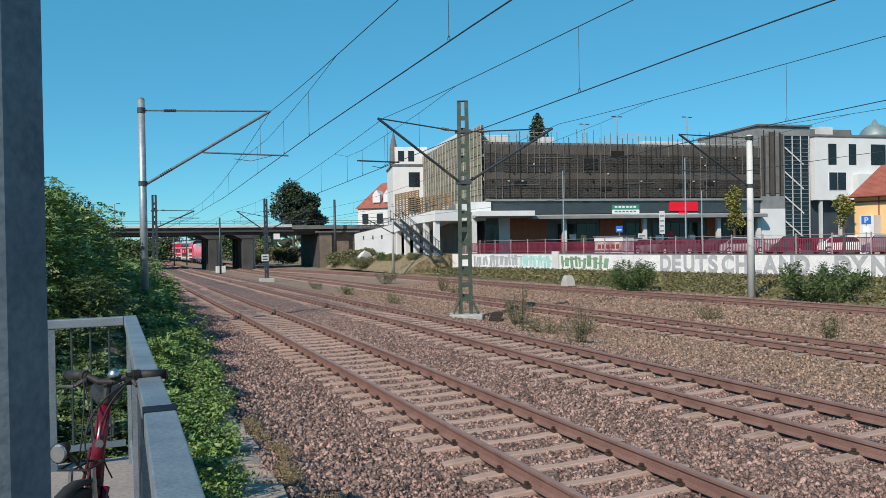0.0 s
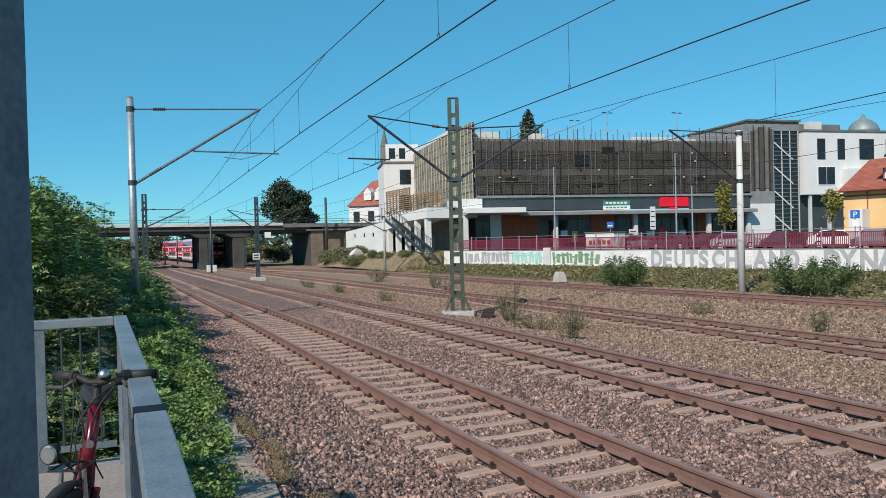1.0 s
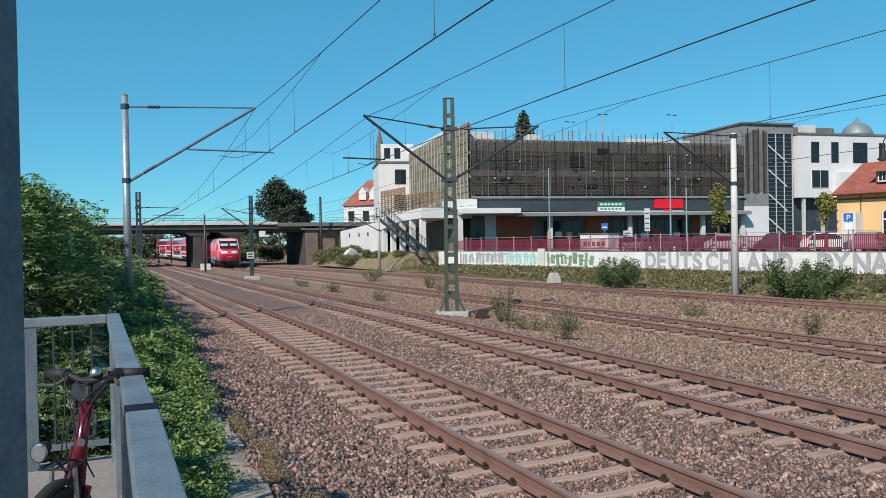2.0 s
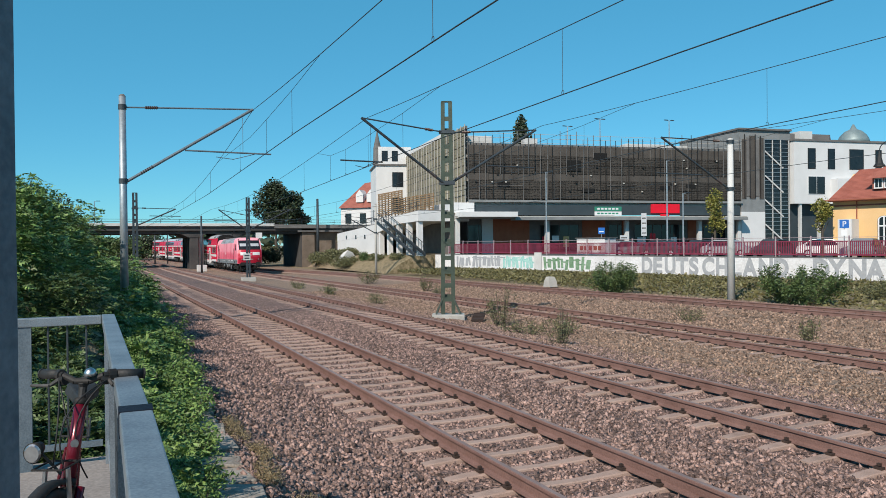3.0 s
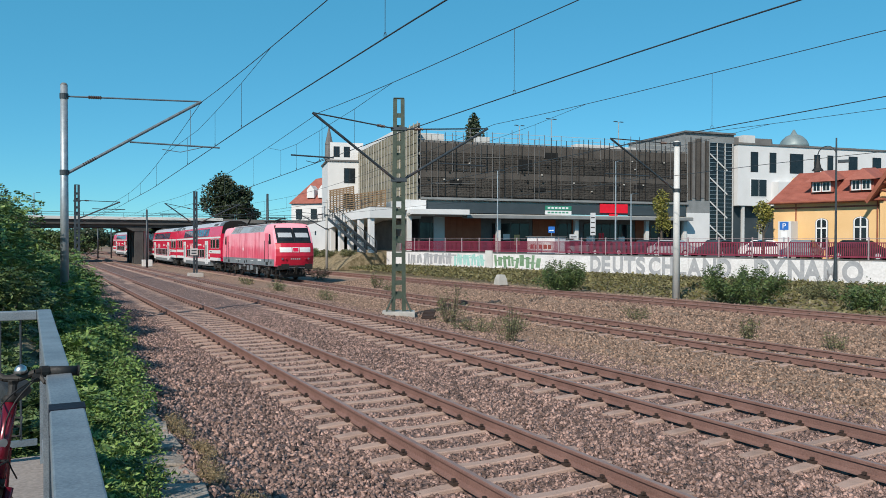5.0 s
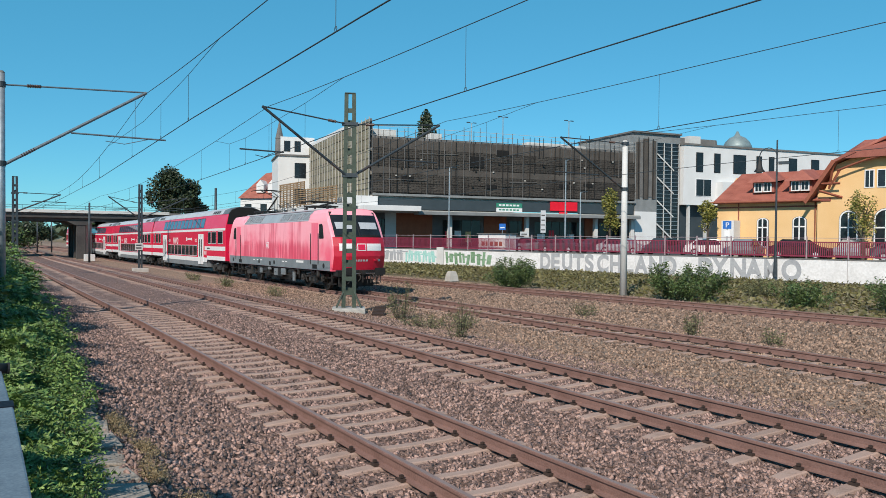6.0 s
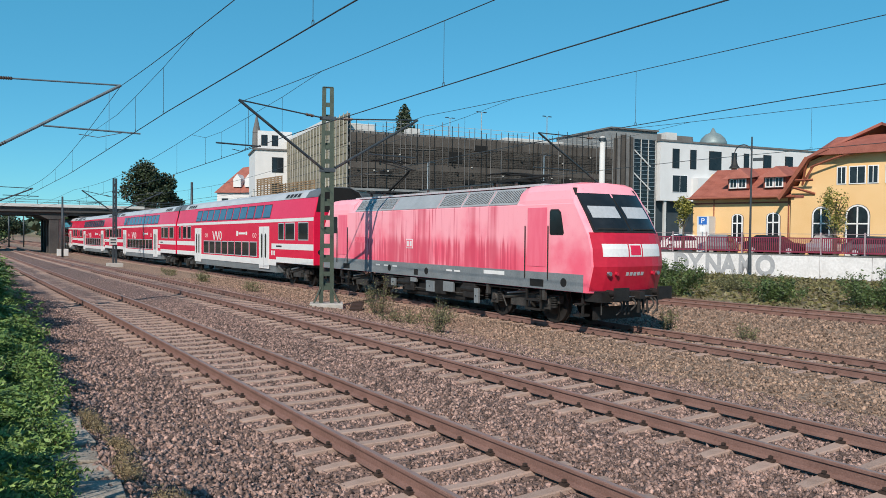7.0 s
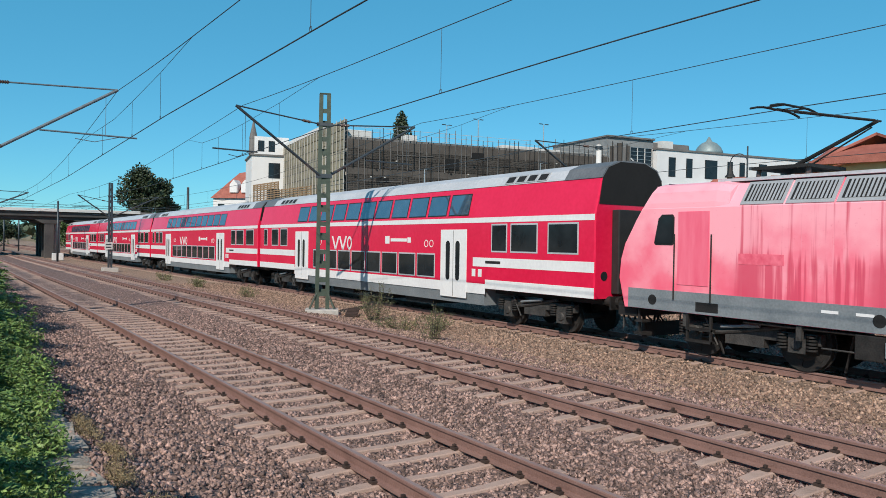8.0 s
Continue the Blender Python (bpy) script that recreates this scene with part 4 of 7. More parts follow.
def cladding_mesh(w, h):
    """One pressed panel with shallow ribs."""
    bm = bmesh.new()
    n = 8
    rings = []
    for k in range(n + 1):
        z = h * k / n
        d = -0.018 if k % 2 else 0.0
        rings.append([(0, d, z), (w, d, z)])
    vs = [[bm.verts.new(p) for p in r] for r in rings]
    for a, b in zip(vs, vs[1:]):
        bm.faces.new((a[0], a[1], b[1], b[0]))
    me = bpy.data.meshes.new("cladding_panel")
    bm.to_mesh(me)
    bm.free()
    return me


PW, PH = 1.55, 1.12
# solid boxes in near-black, imitating the unlit depth of each opening
for a_, b_, lo_, hi_ in OPEN:
    part("dark_opening", B(a_, b_, -0.16, 0.3, lo_, hi_), M_SHADE_BLACK, garage)
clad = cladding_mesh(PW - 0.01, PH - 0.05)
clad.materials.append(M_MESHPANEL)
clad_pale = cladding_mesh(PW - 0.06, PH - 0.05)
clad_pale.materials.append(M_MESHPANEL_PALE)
rgc = random.Random(12)
for r, z in enumerate((7.72, 8.81, 10.72, 11.78)):
    for c in range(24):
        u = 0.1 + c * PW
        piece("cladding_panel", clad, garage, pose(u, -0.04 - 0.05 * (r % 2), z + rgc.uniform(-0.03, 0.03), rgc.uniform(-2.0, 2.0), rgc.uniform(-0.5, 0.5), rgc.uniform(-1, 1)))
    part("cladding_rail", B(0, 37.3, 0.0, 0.12, z - 0.05, z), M_UNDER, garage)
# dusty plain sheets in front of the slab edges, in uneven lengths
for z0, z1 in ((9.90, 10.68), (12.86, 14.0)):
    u = 0.1
    while u < 37.0:
        w = min(rgc.choice((2.0, 2.6, 3.1)), 37.2 - u)
        part("edge_sheet", B(u, u + w - 0.03, -0.10 + rgc.uniform(-0.012, 0.012), -0.05, z0 + rgc.uniform(-0.03, 0.03), z1 + rgc.uniform(-0.06, 0.06)), M_TAUPE, garage)
        u += w
part("lower_ledge", B(0.2, 37.2, -0.35, 0.1, 7.28, 7.55), M_LEDGE, garage, "pale ledge below the mesh cladding")
for c in range(49):
    u = 0.15 + c * 0.765 + rgc.uniform(-0.2, 0.2)
    z0 = rgc.choice((7.3, 7.3, 10.6, 12.7))
    part("cladding_post", B(u - 0.028, u + 0.028, -0.20, -0.135, z0, rgc.choice((14.9, 15.2, 15.5, 15.9))), M_UNDER if rgc.random() < 0.6 else M_CONC_DARK, garage)
for c in range(26):
    u = 1.0 + rgc.uniform(0, 35)
    z0 = rgc.choice((8.6, 9.6, 10.5, 11.6, 12.6))
    part("bracket", B(u - 0.09, u + 0.09, -0.24, -0.11, z0, z0 + 0.16), rgc.choice((M_CONC, M_UNDER, M_UNDER)), garage)
for z0, u0, u1 in ((9.15, 2, 7), (9.4, 18, 22), (12.4, 6, 11)):
    part("conduit", T((u0, -0.22, z0), (u1, -0.22, z0 + 0.1), 0.03, None, 6), M_CONC_DARK, garage)
for zz in (14.35, 14.9, 15.4):
    part("roof_rail", B(0, 37.2, -0.06, -0.03, zz, zz + 0.04), M_CONC, garage)
# side of the garage, along the ramp
for r in range(8):
    z = 7.0 + r * 1.165
    for c in range(24):
        v = 0.1 + c * PW
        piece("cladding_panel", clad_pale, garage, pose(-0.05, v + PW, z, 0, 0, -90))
for c in range(25):
    v = 0.1 + c * PW
    part("cladding_post", B(-0.20, -0.12, v - 0.05, v + 0.05, 6.8, 16.4), M_CONC, garage)
part("side_wall", B(0.05, 0.35, 0.6, 37, 7.0, 16.3), M_CONC_DARK, garage)
part("side_parapet", B(-0.05, 0.3, 8, 37, 16.3, 16.8), M_WHITE, garage)
part("roof_level", B(0.3, 37, 12, 37, 13.2, 14.2), M_CONC, garage)
for u0, v0, w in ((1.2, 3.0, 3.0), (9.0, 4.0, 1.6), (24, 6, 6), (30, 7, 4)):
    part("roof_plant", B(u0, u0 + w, v0, v0 + 1.6, 14.0, 15.5), M_CONC_LIGHT, garage, bevel=0.05)
# stair tower
part("tower", B(37.2, 45.1, 0.4, 14, GZ, 16.9), M_LEDGE, garage, "pale concrete stair tower")
part("tower_wall", B(37.2, 40.8, -0.1, 0.4, 6.2, 16.2), M_LEDGE, garage)
for k in range(5):
    part("tower_sheet", B(37.3 + k * 0.66, 37.92 + k * 0.66, -0.18, -0.12, 7.9 + 0.3 * (k % 2), 15.6 + 0.25 * (k % 3)), M_CONC_DARK if k % 2 else M_TAUPE, garage)
part("tower_roof", B(37.0, 45.2, 0.1, 14, 16.9, 17.15), M_CONC_DARK, garage, "grey roof edge of the stair tower", bevel=0.03)
part("tower_wall", B(37.2, 40.8, -0.1, 0.4, GZ, 6.2), M_WHITE, garage)
part("tower_glass", B(40.9, 44.8, 0.25, 0.38, GZ + 0.4, 15.7), M_GLASS, garage)
for k in range(26):
    part("glazing_bar", B(40.9, 44.8, 0.16, 0.25, 2.2 + k * 0.54, 2.25 + k * 0.54), M_GALV, garage)
for k in range(4):
    part("glazing_post", B(40.9 + k * 1.27, 40.98 + k * 1.27, 0.14, 0.26, GZ, 15.7), M_CONC_LIGHT, garage)
for k in range(4):
    m = pose(41.0, 0.1, 4.6 + k * 3.2, 0, 38, 0)
    part("stair_flight", B(0, 3.6, 0.0, 0.06, -0.10, 0.08, m=m), M_CONC_LIGHT, garage)
for k in range(4):
    part("tower_fin", B(37.6 + k * 0.8, 37.68 + k * 0.8, -0.27, -0.19, 8.0, 16.3 - 0.2 * (k % 2)), M_UNDER, garage)

# ramp deck, stairs and timber screen west of the garage
ramp = thing("ramp_terrace", pose(0, 0, 0), "white terrace deck on pillars with a long steel stair", "terrace")
LINE = ((79.5, 5.05, 6.25), (86.0, 4.9, 5.9), (94.0, 3.9, 5.1), (104.0, 3.3, 4.5), (112.0, 2.9, 4.1))
part("deck", loft(bmesh.new(), [[(33.0, y, a), (39.5, y, a), (39.5, y, b), (33.0, y, b)] for y, a, b in LINE]), M_WHITE, ramp, "white sloping edge of the terrace deck")
part("deck_paving", loft(bmesh.new(), [[(33.1, y, b + 0.004), (39.5, y, b + 0.004), (39.5, y, b + 0.09), (33.1, y, b + 0.09)] for y, a, b in LINE]), M_CONC_DARK, ramp)
part("low_wall", loft(bmesh.new(), [[(33.02, y, 0.0), (33.3, y, 0.0), (33.3, y, a), (33.02, y, a)] for y, a, b in LINE[2:]]), M_WHITE, ramp, "solid white wall below the deck")
part("rear_wall", B(37.5, 38, 80, 104, 0.5, 4.9), M_CONC_DARK, ramp)
for y in (79.8, 83.0, 86.3, 89.6, 92.8):
    part("pillar", B(33.1, 33.7, y, y + 0.6, -0.3, float(np.interp(y, [q[0] for q in LINE], [q[1] for q in LINE])) + 0.1), M_WHITE, ramp)
for k in range(16):
    y = 80.5 + k * 2.0
    z = float(np.interp(y, [q[0] for q in LINE], [q[2] for q in LINE]))
    part("balustrade_post", T((33.2, y, z), (33.2, y, z + 1.05), 0.03, None, 6), M_DARK_STEEL, ramp)
for dz in (0.55, 1.05):
    part("balustrade_rail", loft(bmesh.new(), [[(33.17, y, b + dz), (33.23, y, b + dz), (33.23, y, b + dz + 0.05), (33.17, y, b + dz + 0.05)] for y, a, b in LINE]), M_DARK_STEEL, ramp)
for y, w in ((98.5, 0.5), (102.5, 0.5), (107.0, 0.5)):
    part("small_window", B(32.98, 33.06, y, y + w, 3.2, 3.75), M_GLASS, ramp)
# grassy bank in front of the pillars
bank = part("bank", loft(bmesh.new(), [[(29.0 - 0.05 * k, y, -0.9), (30.6 - 0.06 * k, y, 0.2 + 0.12 * math.sin(k * 1.7)), (32.2 - 0.05 * k, y, 1.0 + 0.15 * math.sin(k * 2.3)), (37.4, y, 1.25), (37.4, y, -0.9)] for k, y in enumerate(np.linspace(79.2, 112, 14))]), M_GROUND)
tagged(bank, "dry grassy earth bank below the terrace pillars", "bank", kind="structure")
stair = thing("steel_stair", pose(0, 0, 0), "dark steel outdoor stair running down beside the terrace", "stair")
for dx in (0.0, 1.3):
    bm = loft(bmesh.new(), [[(32.6 - dx, y, z - 0.25), (32.6 - dx, y, z + 0.15), (32.52 - dx, y, z + 0.15), (32.52 - dx, y, z - 0.25)] for y, z in ((90.0, 5.6), (76.5, 1.3))])
    part("stringer", bm, M_DARK_STEEL, stair)
    part("handrail", T((32.56 - dx, 90.0, 6.7), (32.56 - dx, 76.5, 2.4), 0.04, None, 6), M_DARK_STEEL, stair)
    for k in range(15):
        y, z = 90 - k * 0.96, 5.6 - k * 0.306
        part("baluster", T((32.56 - dx, y, z), (32.56 - dx, y, z + 1.1), 0.03, None, 5), M_DARK_STEEL, stair)
for k in range(26):
    y, z = 90 - k * 0.54, 5.6 - k * 0.172
    part("step", B(31.25, 32.52, y - 0.15, y + 0.15, z - 0.04, z), M_DARK_STEEL, stair)
screen = thing("timber_screen", pose(0, 0, 0), "brown timber lattice screen on the terrace", "screen")
for k in range(16):
    part("upright", B(36.4, 36.55, 83 + k * 1.3, 83.12 + k * 1.3, 6.3, 9.6 if k > 7 else 8.6), M_TIMBER, screen)
for k in range(8):
    part("board", B(36.32, 36.4, 83, 102.6, 6.5 + k * 0.27, 6.62 + k * 0.27), M_TIMBER, screen)
for k in range(4):
    part("board", B(36.32, 36.4, 93, 102.6, 8.7 + k * 0.25, 8.88 + k * 0.25), M_TIMBER, screen)


# ---------------- houses behind ----------------
def window(parent, u, z, w, h, face, frame_m=None, bars=1):
    """A window set in a front wall that faces -y, with its frame and pane."""
    fr = part("window_frame", B(u - 0.07, u + w + 0.07, face - 0.05, face + 0.05, z - 0.07, z + h + 0.07), frame_m or M_UNDER, parent)
    part("pane", B(u, u + w, face - 0.062, face - 0.045, z, z + h), M_GLASS, fr)
    for k in range(bars):
        x = u + w * (k + 1) / (bars + 1)
        part("glazing_bar", B(x - 0.025, x + 0.025, face - 0.072, face - 0.06, z, z + h), frame_m or M_UNDER, fr)
    return fr


white_house = thing("white_apartment_house", pose(39.4, 112, 0, 0, 0, -14), "tall white rendered house with a slate corner turret", "house")
part("wall", B(0, 6, 0, 10, 0.5, 15.0), M_WHITE, white_house)
part("roof", B(0.4, 5.6, 0.3, 9, 15.0, 17.8), M_WHITE, white_house)
part("roof_edge", B(-0.2, 6.2, -0.2, 10, 14.8, 15.05), M_CONC_DARK, white_house)
window(white_house, 2.6, 11.5, 1.6, 2.2, 0.0)
window(white_house, 2.6, 7.5, 1.6, 2.2, 0.0)
window(white_house, 1.0, 15.6, 0.8, 1.5, 0.3)
window(white_house, 2.6, 15.6, 0.8, 1.5, 0.3)
part("turret", T((0.3, 1, 15), (0.3, 1, 17.5), 0.7, 0.6, 10), M_CONC_DARK, white_house)
part("turret_spire", T((0.3, 1, 17.5), (0.3, 1, 20.5), 0.65, 0.02, 10), M_CONC_DARK, white_house)

red_house = thing("red_roofed_house", pose(42.0, 140, 0, 0, 0, -40), "old white house with steep red tiled roof and gable", "house")
part("wall", B(0, 16, 0, 10, 1, 9.5), M_WHITE, red_house)
bm = loft(bmesh.new(), [[(-0.4, -0.4, 9.4), (16.4, -0.4, 9.4), (13, 5, 16.0), (3, 5, 14.5)], [(-0.4, 10.4, 9.4), (16.4, 10.4, 9.4), (13, 5.1, 16.0), (3, 5.1, 14.5)]])
part("roof", bm, M_TILE, red_house)
bm = loft(bmesh.new(), [[(8, y, 9.4), (12, y, 9.4), (10.6, y, 14.6), (9.4, y, 14.6)] for y in (-0.5, 4)])
part("gable", bm, M_WHITE, red_house)
for k in range(5):
    for z in (3.0, 6.5):
        window(red_house, 1.0 + k * 3.0, z, 1.1, 1.8, 0.0)
for u in (3.0, 5.2, 13.4):
    bm = loft(bmesh.new(), [[(u, y, 10.5), (u + 1.5, y, 10.5), (u + 1.5, y, 12), (u + 0.75, y, 12.9), (u, y, 12)] for y in (0.3, 3)])
    part("dormer", bm, M_WHITE, red_house)
part("chimney", B(12.2, 13.2, 4.6, 5.6, 14, 17.8), M_BRICKRED, red_house)

apart = thing("white_apartment_block", GM @ pose(45.1, -0.4, 0), "white modern apartment block with dark windows", "building")
part("wall", B(0, 44, 0, 14, 7.3, 15.6), M_WHITE, apart)
part("ground_floor", B(0.5, 44, 1.5, 14, GZ, 7.3), M_BLUEGREY, apart)
part("roof_edge", B(-0.15, 44.1, -0.15, 14, 15.6, 15.85), M_CONC_DARK, apart)
for u, w in ((2.2, 1.1), (5.4, 1.0), (8.9, 2.2), (13.2, 0.9), (15.6, 0.9), (19.5, 1.5), (24, 1.5), (29, 1.5)):
    window(apart, u, 12.0, w, 2.6, 0.0, bars=0)
window(apart, 2.2, 8.6, 2.6, 2.3, 0.0, M_FRAME_WHITE, 1)
part("bay", B(5.8, 9.4, -1.2, 0, 7.3, 10.6), M_WHITE, apart)
for u in (1.0, 4.0, 8.0, 12):
    part("pillar", B(u, u + 0.35, 0.2, 0.55, GZ, 7.3), M_CONC_LIGHT, apart)
part("attic_storey", B(1, 9, 4, 12, 15.8, 17.2), M_CONC_DARK, apart)
part("roof_plant", B(3.5, 5.5, 3, 5, 15.8, 17.4), M_CONC_LIGHT, apart)
dome = thing("domed_roof", pose(105.7, 79.5, 14.6), "grey metal domed roof pavilion with a small finial", "dome")
part("drum", T((0, 0, -6), (0, 0, 2.6), 2.1, None, 20), M_CONC, dome)
bm = loft(bmesh.new(), [[(r * math.cos(a), r * math.sin(a), z) for a in np.linspace(0, 2 * math.pi, 20, endpoint=False)] for r, z in ((2.3, 2.6), (2.2, 3.2), (1.85, 3.9), (1.25, 4.5), (0.5, 4.85), (0.12, 5.6))])
part("cap", bm, M_DOME, dome, smooth=True)
far_block = thing("far_block", GM @ pose(66, 22, 0), "distant dark-roofed apartment block with a turret", "building")
part("wall", B(0, 40, 0, 12, 1, 15.0), M_WHITE, far_block)
part("roof", loft(bmesh.new(), [[(0, 0, 15), (40, 0, 15), (38, 4, 18), (2, 4, 18)], [(0, 12, 15), (40, 12, 15), (38, 8, 18), (2, 8, 18)]]), M_CONC_DARK, far_block)
part("turret", T((6, 2, 15), (6, 2, 20.5), 1.6, 0.8, 8), M_CONC_DARK, far_block)
for k in range(7):
    window(far_block, 1.5 + k * 4, 11, 1.5, 2.0, 0.0)

# ---------------- yellow station building ----------------
YANG = math.degrees(math.atan2(33.4 - 40.5, 53.16 - 51.5))
yb = thing("yellow_station_building", pose(51.5, 40.5, 0, 0, 0, YANG), "yellow rendered station building with red tiled roof and timber gable", "building")
part("end_gable", loft(bmesh.new(), [[(x, 0.2, 5.5), (x, 6.8, 5.5), (x, 3.3, 7.7)] for x in (0.1, 0.4)]), M_YELLOW, yb)
part("wing_wall", B(0, 9.0, 0, 7.0, GZ, 5.6), M_YELLOW, yb)
part("gable_wall", B(7.9, 20.0, -0.5, 9, GZ, 6.2), M_YELLOW, yb)
bm = loft(bmesh.new(), [[(8.4, y, 6.2), (19.4, y, 6.2), (18.6, y, 8.0), (16.2, y, 9.0), (11.6, y, 9.0), (9.2, y, 8.0)] for y in (-0.5, 6)])
part("gable_top", bm, M_YELLOW, yb)
bm = loft(bmesh.new(), [[(-0.1, -0.6, 5.5), (8.8, -0.6, 5.5), (10.2, 3.2, 8.0), (0.6, 3.2, 8.0)], [(-0.1, -0.55, 5.35), (8.8, -0.55, 5.35), (10.2, 3.3, 7.8), (0.6, 3.3, 7.8)]])
part("wing_roof", bm, M_TILE, yb)
bm = loft(bmesh.new(), [[(-0.1, 7.6, 5.5), (8.8, 7.6, 5.5), (10.2, 3.2, 8.0), (0.6, 3.2, 8.0)], [(-0.1, 7.5, 5.35), (8.8, 7.5, 5.35), (10.2, 3.1, 7.8), (0.6, 3.1, 7.8)]])
part("wing_roof", bm, M_TILE, yb)
# stepped tile courses on the wing roof
for k in range(24):
    f0 = k / 24
    part("tile_course", B(-0.05 + 0.7 * f0, 8.7 + 1.3 * f0, -0.60 + 3.8 * f0, -0.42 + 3.8 * f0, 5.50 + 2.5 * f0, 5.55 + 2.5 * f0), M_TILE, yb)
bm = loft(bmesh.new(), [[(7.3, -1.3, 5.5), (9.2, -1.3, 8.3), (10.6, -1.3, 8.9), (13.4, 1.2, 10.7), (17.3, -1.3, 8.9), (18.6, -1.3, 8.3), (20.6, -1.3, 5.5)],
                        [(7.3, 9.5, 5.5), (9.2, 9.5, 8.3), (10.6, 9.5, 8.9), (13.4, 7.0, 10.7), (17.3, 9.5, 8.9), (18.6, 9.5, 8.3), (20.6, 9.5, 5.5)]], closed=False, caps=False)
r_ = bmesh.ops.solidify(bm, geom=bm.faces[:], thickness=0.18)
part("main_roof", bm, M_TILE, yb)
bm = loft(bmesh.new(), [[(9.3, -1.25, 8.35), (18.5, -1.25, 8.35), (17.2, -1.25, 8.95), (10.6, -1.25, 8.95)], [(9.3, -1.1, 8.35), (18.5, -1.1, 8.35), (17.2, 0.9, 9.8), (10.6, 0.9, 9.8)]])
part("hip_roof", bm, M_TILE, yb)
part("barge_board", loft(bmesh.new(), [[(7.2, y, 5.35), (7.35, y, 5.15), (9.35, y, 8.15), (9.1, y, 8.3)] for y in (-1.36, -1.26)]), M_TRIM_RED, yb)
for a, b in (((9.2, -1.2, 8.2), (8.7, -0.5, 6.3)), ((8.0, -1.1, 6.6), (9.6, -1.1, 6.6)), ((9.0, -1.1, 6.5), (9.6, -1.1, 7.6)), ((8.2, -1.1, 6.1), (9.6, -0.55, 5.6))):
    part("gable_brace", T(a, b, 0.09, None, 4), M_TRIM_RED, yb)
pts = [(9.4 + k * 0.5, 7.5 + 1.0 * math.sin(math.pi * (k * 0.5) / 8.2)) for k in range(17)]
bm = bmesh.new()
for a, b in zip(pts, pts[1:]):
    tube(bm, (a[0], -1.15, a[1]), (b[0], -1.15, b[1]), 0.08, None, 4)
part("arched_brace", bm, M_TRIM_RED, yb)
part("gutter", T((-0.5, -0.68, 5.45), (8.2, -0.68, 5.45), 0.07, None, 8), M_TRIM_RED, yb)
for u in (1.8, 7.6):
    part("downpipe", T((u, -0.08, GZ), (u, -0.08, 5.4), 0.05, None, 8), M_TRIM_RED, yb)
part("string_course", B(0, 7.9, -0.04, 0, 5.0, 5.12), M_TRIM_RED, yb)


def arch(parent, u, z, w, h, face, door=False):
    """A round-arched opening with a stone-coloured rim, white frame and dark panes."""
    def outline(grow, y):
        r = w / 2 + grow
        p = [(u + w / 2 - r, y, z - grow), (u + w / 2 + r, y, z - grow)]
        p += [(u + w / 2 + r * math.cos(a), y, z + h - w / 2 + r * (0.6 if not door else 1) * math.sin(a)) for a in np.linspace(0, math.pi, 9)]
        return p
    rim = part("window_surround", loft(bmesh.new(), [outline(0.10, face - 0.05), outline(0.10, face)]), M_CONC_DARK, parent)
    part("window_frame", loft(bmesh.new(), [outline(0.06, face - 0.075), outline(0.06, face - 0.05)]), M_FRAME_WHITE, rim)
    part("pane", loft(bmesh.new(), [outline(-0.04, face - 0.085), outline(-0.04, face - 0.07)]), M_GLASS, rim)
    part("glazing_bar", B(u + w / 2 - 0.05, u + w / 2 + 0.05, face - 0.10, face - 0.085, z, z + h - 0.1), M_FRAME_WHITE, rim)
    part("glazing_bar", B(u, u + w, face - 0.10, face - 0.085, z + h * 0.62, z + h * 0.62 + 0.1), M_FRAME_WHITE, rim)


arch(yb, 3.35, 1.95, 0.74, 2.35, 0.0)
arch(yb, 6.05, 1.95, 0.86, 2.45, 0.0)
arch(yb, 9.5, 1.4, 1.1, 3.2, -0.5, True)
arch(yb, 11.75, 1.2, 1.4, 3.5, -0.5, True)
arch(yb, 14.6, 1.4, 1.3, 3.3, -0.5, True)
for u, w in ((11.1, 0.5), (11.9, 0.95), (13.1, 0.55), (14.2, 0.9)):
    window(yb, u, 6.3, w, 1.15, -0.5, M_FRAME_WHITE, 1)
for u in (3.0, 5.8):
    dm = part("dormer", loft(bmesh.new(), [[(u - 0.15, y, 6.2), (u + 1.5, y, 6.2), (u + 1.5, y, 7.0), (u + 0.67, y, 7.25), (u - 0.15, y, 7.0)] for y in (0.1, 2.5)]), M_TILE, yb)
    for k in (0.05, 0.75):
        part("window_frame", B(u + k - 0.05, u + k + 0.58, 0.0, 0.1, 6.22, 6.98), M_FRAME_WHITE, dm)
        part("pane", B(u + k + 0.04, u + k + 0.23, -0.02, 0.002, 6.32, 6.92), M_GLASS, dm)
        part("pane", B(u + k + 0.29, u + k + 0.49, -0.02, 0.002, 6.32, 6.92), M_GLASS, dm)
    part("dormer_roof", loft(bmesh.new(), [[(u - 0.45, -0.38, 6.98), (u + 0.67, 0.25, 7.85), (u + 1.8, -0.38, 6.98)], [(u - 0.25, 2.2, 7.3), (u + 0.67, 2.8, 8.05), (u + 1.6, 2.2, 7.3)]], caps=True), M_TILE, dm)
